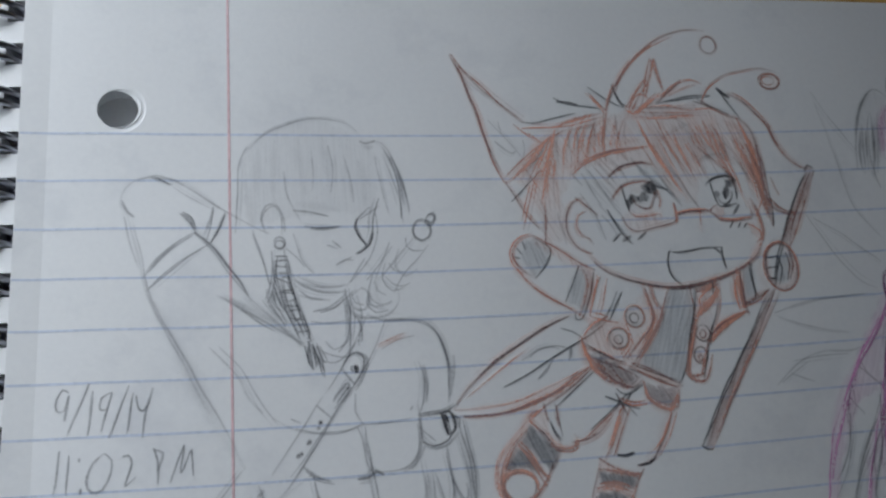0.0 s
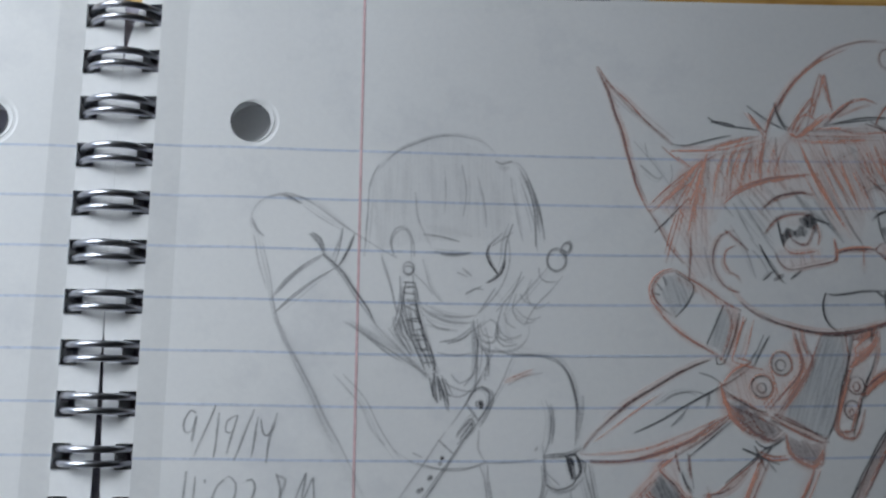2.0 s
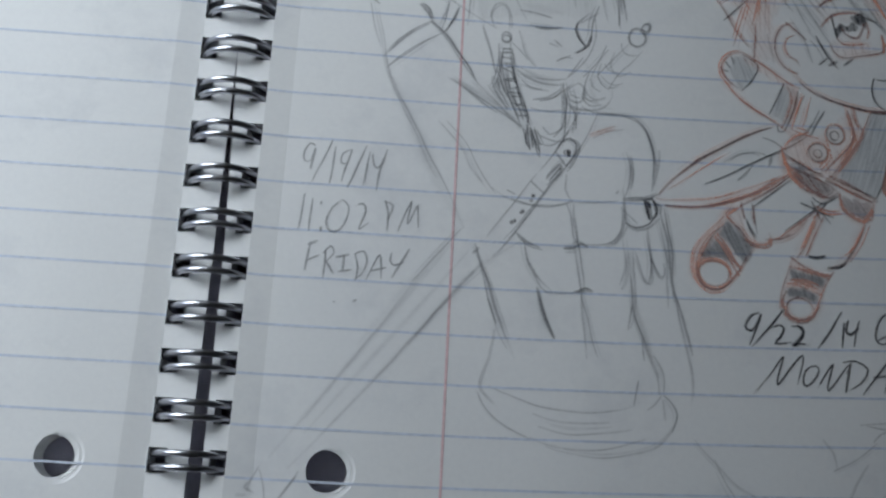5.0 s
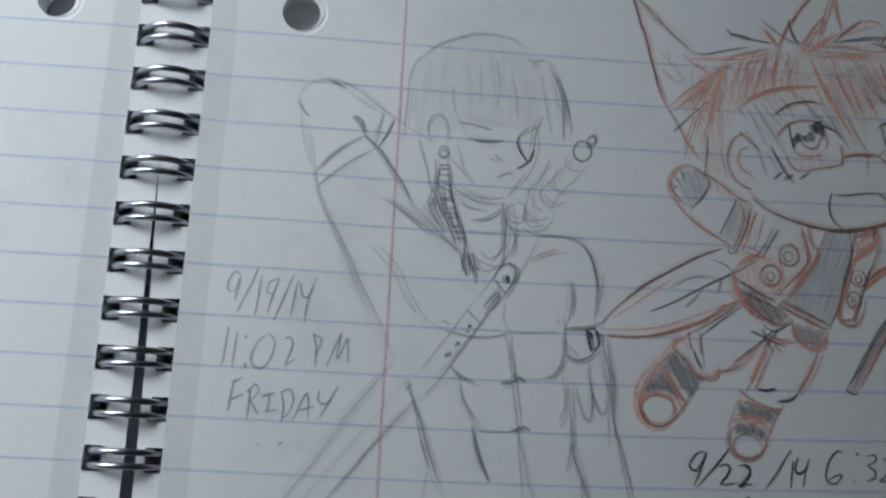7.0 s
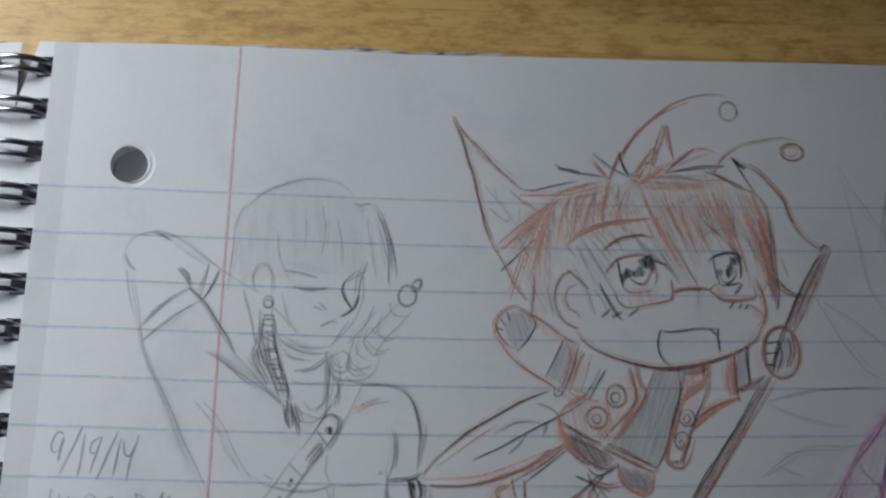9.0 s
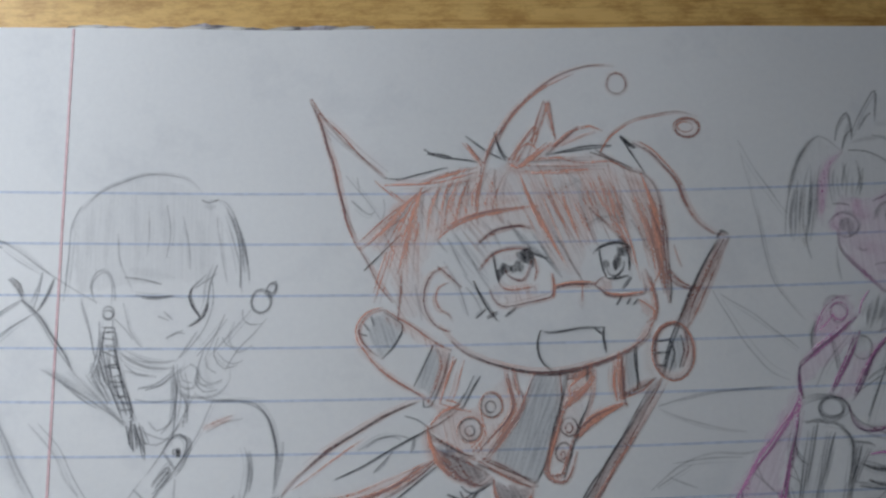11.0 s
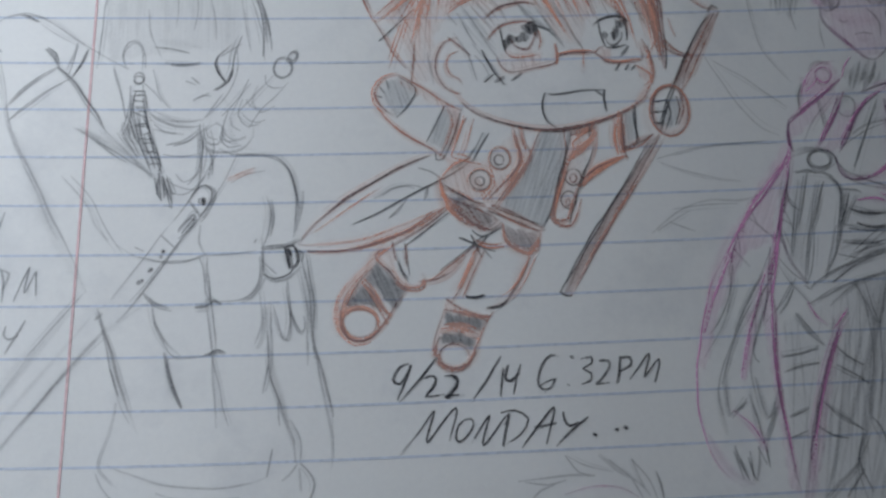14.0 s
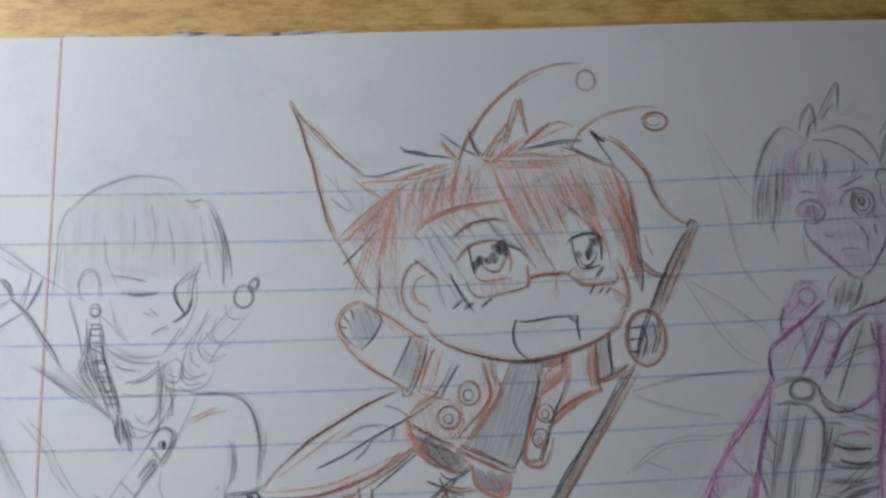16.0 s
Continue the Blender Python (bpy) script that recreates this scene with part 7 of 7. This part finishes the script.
tuft("ele", 0.4, 14, (123, 3.7, 121.8, -2.8, 121.3, -9.2), (127, 3.6, 125.8, -3.8, 124.5, -10.1))
tuft("ele", 0.35, 14, (128.9, 4.5, 128.4, 0.8, 128.4, -2.7), (139.2, 2.8, 139, 0.7, 138, -0.9))
line("g", 0.5, 129.8, 8.1, 130.4, 10.6, 132, 12.7, 132.5, 9.6, 132.6, 8.2)
line("g", 0.5, 130.8, 6.5, 131.5, 8.7, 132.7, 9.9)
line("g", 0.5, 132.6, 8.9, 134.1, 12.2, 135.9, 15.2, 137, 16.6, 136.8, 13.8, 136.6, 11.3)
line("g", 0.5, 133.8, 10, 134.9, 11.9, 135.9, 12.8)
line("g", 0.5, 131.9, 6.1, 134.5, 6, 137.7, 4.7, 140.9, 1.7)
line("g", 0.5, 136.1, 8.9, 139.8, 7.4, 142.2, 4.2, 143.2, 1.1)
smear("g", 0.7, 132.4, 7.6, 135.1, 8.3, 137.4, 8.4)
smear("g", 0.7, 131.5, 8.2, 132.1, 10.5, 132.5, 9.6)
smear("f", 1.2, 136.7, 10.7, 139, 11.3, 139.8, 13.7)
smear("f", 1.2, 137.2, 10.9, 140.8, 10.3, 144.3, 9.3)
line("g", 0.5, 143.1, 2.1, 144.2, 5.8, 145.9, 8.9, 148, 11.9)
line("g", 0.5, 143.5, 2.6, 145.4, 6.1, 147.7, 8.9)
line("g", 0.5, 144.1, 2, 145.9, 4.5, 147.9, 6.3)
line("g", 0.5, 143.6, 1.3, 145.4, 3.1, 147.7, 4.2)
line("g", 0.5, 143.4, 6.9, 144.8, 9, 146.8, 10.6)
smear("g", 0.8, 143.2, 2.3, 144.9, 6, 147.6, 10.1)
smear("g", 0.8, 141.5, 0.6, 142.8, 0.2, 144.5, 1.1)
ring("g", 0.5, 143.2, -0.5, 1.1, 1.3)
ring("g", 0.4, 144.8, 0.5, 0.7, 1.3)
smear("g", 1.2, 145.7, -1.1, 146.7, -0.2, 148, 0.3)
line("y", 0.45, 145.3, -2, 145.7, -4.3, 145.2, -6.6)
line("y", 0.45, 142.6, -1.9, 142.6, -4.7, 143.7, -6.5)
ring("p", 0.4, 144.1, -4.4, 1.1, 2.0)
line("g", 0.55, 127.8, -6.2, 128.6, -5.1, 130.1, -4.5, 131.9, -5, 132.6, -6.5, 132.1, -7.8, 130.7, -8.6, 129.1, -8)
tone("x", 0.1, 129.5, -5.9, 130.9, -5.2, 132.1, -6, 132.2, -7.4, 130.9, -8.1, 129.7, -7.4)
tone("e", 0.1, 129.3, -5.7, 130.4, -5, 130.7, -6.5, 129.7, -7)
smear("p", 0.9, 127.8, -5.9, 128.1, -6.6, 129, -7.3)
smear("p", 0.9, 128.6, -5.1, 129.9, -4.6)
line("g", 0.6, 135.2, -5.5, 136.1, -3.7, 137.4, -2.8, 139.6, -2.8, 140.9, -3.8, 141.3, -5.6, 140.1, -6.9, 138, -7)
line("g", 0.6, 137.8, -3.2, 137.4, -4.8, 137.7, -6.3, 138.3, -7)
ring("g", 0.45, 139.2, -4.9, 1.3, 1.5)
ring("g", 0.6, 139.1, -4.7, 0.5, 0.7)
tone("x", 0.1, 137.8, -3.3, 138.9, -3, 138.6, -4.3, 137.8, -5)
tone("x", 0.1, 138.6, -4.1, 139.7, -4.1, 139.5, -5.6, 138.6, -5.6)
smear("g", 0.9, 139.6, -7.6, 141, -7.1, 141.6, -8)
smear("g", 0.9, 135.4, -5.1, 136.4, -3.7)
line("y", 0.45, 135.3, -2.3, 137.5, -1.4, 139.6, -0.3)
line("g", 0.35, 128.6, -3, 130.1, -2.9, 131.3, -3.2)
line("g", 0.35, 132.3, -10.3, 133, -10.7, 133.7, -10.7)
line("g", 0.35, 134.8, -13.2, 136.4, -12.9, 137.8, -13.2)
line("g", 0.5, 137.7, -8.1, 139, -9.8, 139.6, -11.3, 139.5, -13.6)
line("g", 0.5, 140.9, -8.7, 141.1, -10.6)
smear("v", 1.0, 135.2, -14.2, 137.2, -14.4)
tuft("exle", 0.5, 16, (133.1, -17.6, 132.2, -21.1, 131.6, -23.8), (138.9, -18.2, 137.8, -21.3, 135.9, -24.3))
smear("g", 0.9, 135.1, -18.3, 134, -21.2, 133.4, -23.4)
smear("g", 0.9, 136.5, -18.1, 135.6, -20.3, 134.3, -22.9)
smear("g", 0.9, 143, -14.2, 143.1, -17.8, 141.9, -21.4)
smear("g", 0.9, 144.8, -14.3, 144.6, -17.9, 143.3, -20.5)
smear("x", 1.1, 130.6, -24.4, 132.4, -24.1, 134.1, -24.7)
smear("x", 1.1, 131.3, -24.6, 132.1, -26)
ring("g", 0.5, 131.7, -26.8, 1.6, 1.9)
tone("f", 0, 130.4, -25.5, 133.2, -25.4, 133.1, -28.2, 131.2, -28.7, 130.2, -27.4)
line("g", 0.45, 125.9, -20.1, 126.5, -18.8, 127.8, -18.3, 129.5, -18.6)
line("g", 0.45, 123.7, -27.3, 123.7, -24.5, 124.6, -22.5)
line("p", 0.5, 124.1, -24.9, 124.8, -22.3, 126.4, -19.9, 128.5, -18.5, 130.4, -18.4)
line("p", 0.5, 125, -23.8, 126.6, -22.3, 127.5, -21.2)
ring("p", 0.45, 128.4, -20.8, 1.3, 1.4)
ring("g", 0.35, 128.2, -21.2, 1.4, 1.6)
tone("v", 0.3, 124.3, -24.5, 125.6, -20.8, 129.8, -18.4, 131, -19.8, 129.9, -22.1, 125.7, -24.9)
smear("g", 0.8, 124.3, -22.3, 123.7, -24.5, 123.8, -27.1)
line("y", 0.7, 121.5, -29.3, 125.2, -26.6, 128.9, -23.9, 131.6, -21.1)
line("y", 0.7, 121.5, -29.3, 121.2, -32.3, 121.7, -34.9)
line("y", 0.7, 131, -25.7, 129.4, -29, 127.9, -31.5, 126.1, -34.6)
line("y", 0.7, 135.8, -25.2, 133.4, -28.4, 131.4, -32.5, 129.6, -35.2)
line("y", 0.7, 134, -24.4, 137.8, -23, 140.7, -22.2, 143, -20.5, 144.4, -18.7)
smear("p", 0.7, 121.7, -29.1, 125.2, -26.4, 129.1, -23.7)
smear("p", 0.7, 129.4, -28.1, 127.8, -31.4, 126.4, -33.8)
smear("p", 0.7, 133.7, -27.3, 131.6, -31.2, 130.2, -34)
smear("p", 0.7, 139.8, -25.7, 139.6, -30.1, 138.9, -35.3, 139.2, -40.4)
line("y", 0.6, 140, -24.8, 139.3, -29.2, 139.5, -33.6, 138.4, -37.4, 139.3, -41.3)
line("y", 0.6, 138.4, -25.5, 138.7, -28.3, 139.5, -30.3)
line("y", 0.6, 139.5, -38.7, 139, -42.1, 138.1, -45.9, 137, -48.8)
line("g", 0.45, 127, -25.6, 127.7, -28.5, 127.9, -30.9)
line("g", 0.45, 137.4, -25, 135.5, -29.3, 133.5, -34.1, 131.9, -37.8)
line("g", 0.45, 143, -21.9, 142.1, -26.7, 143.2, -30.9)
line("g", 0.45, 131.7, -32.5, 134.5, -30.4, 139, -29.4, 143.3, -29.7)
smear("v", 1.6, 138.2, -28.3, 138.4, -33.5, 137.7, -38.7)
smear("v", 1.6, 131.9, -40.2, 136.3, -39.5, 138.7, -37)
line("p", 0.6, 131.6, -21.3, 132.1, -19.3, 133.5, -17.4)
smear("g", 0.8, 121.7, -35, 123.9, -34.6, 126.3, -34.5, 128.3, -35.4, 129.1, -37.2, 130.3, -38.8)
smear("g", 0.8, 130.3, -38.8, 132, -39.6, 135.6, -39.2)
smear("g", 0.8, 126.5, -38.9, 128.4, -40.7, 129.1, -42.9, 128.4, -46.9)
ring("g", 0.6, 126.2, -36.4, 2.0, 1.6)
line("g", 0.55, 121.8, -38.8, 123.9, -38.2, 125.3, -38.9)
line("g", 0.55, 123.6, -38.8, 122.2, -44.3, 121.1, -48.6)
line("g", 0.55, 126.4, -40.5, 124.6, -46, 123.5, -48.7)
line("g", 0.55, 126.5, -38.9, 128.4, -40.7, 129.1, -42.9, 128.1, -48.8)
line("g", 0.55, 130.5, -42.4, 129.2, -46.1, 128.1, -48.6)
line("g", 0.55, 131.7, -43, 130.1, -46, 129, -48.4)
line("g", 0.55, 132, -39.6, 135.2, -40.7, 138.9, -41.8)
line("g", 0.55, 129.2, -41.9, 131.8, -42.1, 132.6, -42.6)
line("g", 0.55, 119.7, -41.7, 120, -44.2, 121.6, -45.5)
line("g", 0.55, 120.4, -39.1, 119.7, -41.7, 119.1, -45.9)
smear("p", 1.0, 133.5, -43.5, 135.9, -43.9, 139.8, -43.3)
smear("p", 1.0, 135.3, -41.6, 139.5, -41.9)
line("G", 0.5, 130.4, -45.5, 132.3, -46.2, 136.4, -46.2)
line("G", 0.5, 131.3, -47.8, 133.8, -48.5, 138.1, -48.3)
line("y", 0.6, 128, -63.1, 126.5, -64.4, 125.5, -67.5, 123.9, -71.2, 122.6, -74.9, 121.1, -80.3, 119.7, -85.6, 118.7, -90.9)
line("y", 0.6, 116, -56, 115.7, -59.9, 115.8, -63.7, 115.3, -71.1, 115.5, -76.6, 116.2, -83.8, 117.4, -91.9)
line("y", 0.6, 117, -52.7, 116.2, -55.1, 115.5, -58)
smear("p", 0.9, 126.3, -64.7, 125.4, -68, 123.9, -71.7, 122.5, -75.8)
smear("p", 0.9, 115.9, -59.9, 115.8, -67.4, 115.6, -74.8, 116, -80.3)
smear("p", 0.9, 111.8, -66.5, 110.6, -71.1, 110, -74.3)
line("g", 0.5, 119.5, -63.3, 121.2, -65.6, 123.3, -68.5)
line("g", 0.5, 116.5, -70.3, 119.4, -69.8, 122.4, -69.1)
line("g", 0.5, 117.2, -72.6, 119.6, -71.8, 122.4, -71.5)
line("g", 0.5, 116.9, -80.1, 119.8, -78.7)
line("g", 0.5, 116.8, -83.5, 119.4, -82.4)
line("g", 0.5, 125.1, -68.5, 127.2, -70.4, 129.6, -71.8)
line("g", 0.5, 125.2, -71.7, 127.8, -73.1, 130.1, -74.9)
line("g", 0.5, 122.2, -77.6, 125.2, -79.9, 128.3, -82.2)
line("g", 0.5, 121.3, -81.8, 123.5, -83, 125.9, -83.5)
line("g", 0.5, 116.7, -63.2, 118.4, -60.9, 119.5, -58.8)
smear("g", 0.8, 107, -73.6, 107, -76.6, 107.3, -79.4)
smear("g", 0.8, 105.5, -75.6, 106, -80.2, 106.4, -82.8)
smear("g", 0.8, 112, -73.9, 112.7, -77.5, 113.6, -79.9, 114.7, -77.5, 115.7, -75)
line("g", 0.45, 108.1, -79.3, 110.1, -77.7)
line("g", 0.45, 112.7, -71.1, 112, -69.3, 113.9, -63.7, 115.7, -58.9)
line("g", 0.45, 111.3, -66.9, 113.6, -61.3, 115.1, -58.4)
line("g", 0.45, 109, -66.4, 111, -62.2, 113.5, -57.9)
line("g", 0.45, 106.3, -74.7, 108.9, -67.4, 112.2, -61.3)
line("g", 0.45, 109.5, -55, 108.6, -59.8, 106.4, -64.5, 104.8, -66.4)
line("g", 0.45, 110.5, -75.7, 111.4, -79.3, 112.1, -82.9, 113, -85.6)
line("g", 0.45, 116, -75.7, 114.4, -80.2, 112.8, -83.8)
smear("p", 1.0, 108.1, -79.6, 111.3, -82.4, 113, -84.9)
smear("p", 1.0, 110.5, -48.2, 107.7, -53.1, 105.7, -58.8, 104.1, -65.4)
smear("p", 1.0, 103.5, -82.8, 106.3, -88.1, 110.1, -90.6)
line("g", 0.5, 107.5, -84.6, 108.1, -87.3, 109.3, -89.9)
line("g", 0.5, 109.6, -86.4, 110.2, -89, 110.8, -89.9)
line("g", 0.5, 111.5, -84.7, 111.3, -87.3, 110.8, -89.5)
line("g", 0.5, 112.4, -84.7, 112.8, -87.8)
smear("g", 0.9, 129.5, -58.1, 130.9, -61.9, 132.4, -65.3)
smear("g", 0.9, 134.9, -56.2, 133.7, -62, 132.1, -67.6, 130.3, -76.8, 130.1, -80.4)
smear("g", 0.9, 128.2, -52.3, 132.2, -50.8, 135.7, -52.3)
smear("g", 0.9, 126.2, -58.1, 129.8, -55.2, 134.8, -53.3)
line("g", 0.5, 126.2, -58.1, 130.3, -55.2, 135.6, -53.1)
line("g", 0.5, 125.3, -61.9, 129.4, -58.6, 135.2, -56)
line("g", 0.5, 130.1, -80.4, 131.3, -82.2, 132.2, -85.8)
line("g", 0.5, 128.5, -83.1, 127.1, -86.6, 128.8, -91.9)
line("g", 0.5, 127, -87.5, 124.1, -90.1, 121.5, -92.7)
line("g", 0.5, 127.8, -88.4, 124.7, -92.7)
begin("handwriting_friday")
line("w", .4, -25.3, -44.8, -26.2, -44.4, -27, -46, -26.9, -47.7, -25.9, -47.8, -25.2, -45.4)
line("w", .4, -25.2, -45.4, -25.7, -49.3)
line("w", .4, -22.3, -43.6, -25.3, -51.7)
line("w", .4, -21.6, -44.8, -22.2, -51.7)
line("w", .4, -18.8, -45.2, -20.3, -46, -20.4, -47.7, -19.6, -47.9)
line("w", .4, -18.7, -45.2, -20.2, -51.3)
line("w", .4, -16.1, -44.2, -19, -52.3)
line("w", .4, -15.3, -45.4, -16.2, -51.9)
line("w", .4, -14.8, -45.8, -14.5, -47.8, -13.8, -48.4, -12.7, -47)
line("w", .4, -12.2, -44.8, -13.2, -48.3, -13.7, -52.6)
begin("handwriting_night")
line("w", .4, -26.3, -54.1, -26.8, -60.6)
line("w", .4, -24.9, -55, -25.1, -60.9)
line("w", .5, -23.4, -55.4, -23.3, -55.8)
line("w", .6, -23.1, -60.1, -23.1, -60.8)
line("w", .4, -19.6, -54.9, -21.3, -56.3, -22.1, -59, -21.4, -60.7, -19.8, -60.4, -18.6, -58, -18.5, -55.9, -19.6, -54.9)
line("w", .4, -17.3, -55.8, -15.9, -55.3, -15.4, -56.7, -16.1, -58.9, -16.3, -60.1, -14.7, -58.8)
line("w", .4, -12, -54.4, -11.4, -56.5, -11.4, -60)
line("w", .4, -12, -54.6, -10.5, -55.2, -11, -57.3, -11.4, -58)
line("w", .45, -9.4, -59.9, -7.3, -54.3, -7.7, -58.4, -6.1, -54.9, -5.7, -59.7)
begin("handwriting_weekday")
line("w", .4, -24.6, -62.9, -25.1, -68.1)
line("w", .4, -24.9, -63.4, -23.4, -62.6)
line("w", .4, -24.9, -66.4, -23, -65.3)
line("w", .4, -22, -64.4, -22, -69.3)
line("w", .4, -22.3, -64.9, -21.1, -63.5, -20.4, -64.7, -21.8, -66.4)
line("w", .4, -21.8, -66.4, -20.4, -68.4)
line("w", .4, -20, -65.5, -17.8, -64.8)
line("w", .4, -18.6, -65.2, -18.8, -67.9)
line("w", .4, -19.4, -68.1, -17.2, -67.6)
line("w", .4, -16.8, -64.7, -16.1, -67.1, -16.3, -69.4)
line("w", .4, -16.7, -64.6, -15.1, -64, -14.4, -66, -15.4, -68.5, -16.7, -69.2)
line("w", .4, -14.3, -69.2, -12.3, -64.6, -11.9, -68.9)
line("w", .4, -13.6, -67.6, -11.1, -66.8)
line("w", .4, -10.2, -64.1, -10.4, -65.6, -9.6, -66.3, -8.2, -65.6)
line("w", .4, -7.2, -63.2, -8.6, -66.1, -10, -68.6)
line("w", .4, -19.8, -73.4, -19.6, -73.5)
line("w", .5, -16.4, -73.2, -15.8, -72.9)
begin("handwriting_monday")
line("k", .4, 55.4, -70.9, 54, -71.4, 53, -73.4, 54.1, -74.2, 55.2, -72.5, 55.8, -71.1)
line("k", .4, 55.8, -71.1, 54.7, -74.2, 53.6, -76.7)
line("k", .5, 59.8, -70.2, 57.1, -73.7, 54.1, -77.1)
line("k", .4, 57.5, -73.5, 59.1, -72.8, 60, -73.5, 59.2, -75.1, 58.3, -76.2, 61.2, -75.9)
line("k", .7, 61.4, -73.1, 63.1, -73.2, 63.1, -74.6, 61.8, -76.1, 61.6, -76.4, 64.5, -76.1)
line("k", .4, 62.4, -72.8, 63.3, -73.9)
line("k", .4, 70.5, -69.9, 68.2, -73.6, 66, -76.5)
line("k", .4, 70.8, -71.8, 70.2, -76.3)
line("k", .4, 71.7, -71.4, 71.1, -73.3, 72, -73.8, 73.4, -72.5)
line("k", .4, 73.6, -71.3, 73, -73.3, 72.4, -76)
begin("handwriting_evening")
line("k", .4, 79.9, -70, 78.6, -69.8, 77.1, -71.3, 76.4, -73.7, 76.9, -75.1, 78.2, -75.2, 79.2, -73.7, 77.7, -74.1, 76.6, -74.8)
line("k", .45, 81.9, -69.9, 82.3, -70.2)
line("k", .5, 81.2, -74.5, 81.5, -74.6)
line("k", .4, 83.6, -70.4, 85.2, -70.1, 85.2, -71.2, 83.9, -71.9, 85.1, -72.7, 84.9, -73.9, 83.6, -74.5)
line("k", .4, 86.5, -70.7, 88, -70.7, 88.1, -72, 86.5, -74, 85.8, -74.5, 88, -74.2)
line("k", .45, 90, -70.1, 89.7, -72.7, 89.2, -74.4)
line("k", .4, 90, -70.3, 91.5, -70.2, 91.6, -71.5, 89.7, -72.4)
line("k", .45, 91.5, -73.8, 94.7, -69.6, 93.7, -73.5, 96.3, -70.6, 95.3, -74.2)
begin("handwriting_next_weekday")
line("k", .45, 54.1, -85.3, 57, -82.1, 59.6, -78.6, 58.4, -83.5, 63, -78.1, 62, -83.2)
line("k", .4, 64.6, -79.9, 63.3, -80.9, 63, -82.7, 63.6, -83.5, 64.8, -82.6, 65.9, -80.8, 65.6, -79.8, 64.6, -79.9)
line("k", .4, 65.6, -83.6, 68.4, -79.4, 67.4, -84, 71.5, -79.1, 70.8, -80.8)
line("k", .4, 71.5, -79.1, 70.5, -84.2)
line("k", .4, 70.4, -79, 72.6, -78.7, 74.6, -80, 73.4, -82.3, 71, -83.9)
line("k", .5, 73.7, -84.4, 76.4, -80.9, 78.8, -78.2, 78.2, -80.9, 77.5, -83.9)
line("k", .4, 75.6, -81.2, 79.1, -80.6)
line("k", .4, 80.3, -79, 80.4, -80.2, 81.3, -81.1, 82.7, -80.6)
line("k", .5, 84.2, -79.9, 82, -81.5, 79, -84.3)
line("k", .6, 85, -82.4, 85.5, -82.7)
line("k", .6, 88.5, -81.9, 89, -81.8)
line("k", .6, 89.9, -81.4, 90.5, -81.6)
finish()
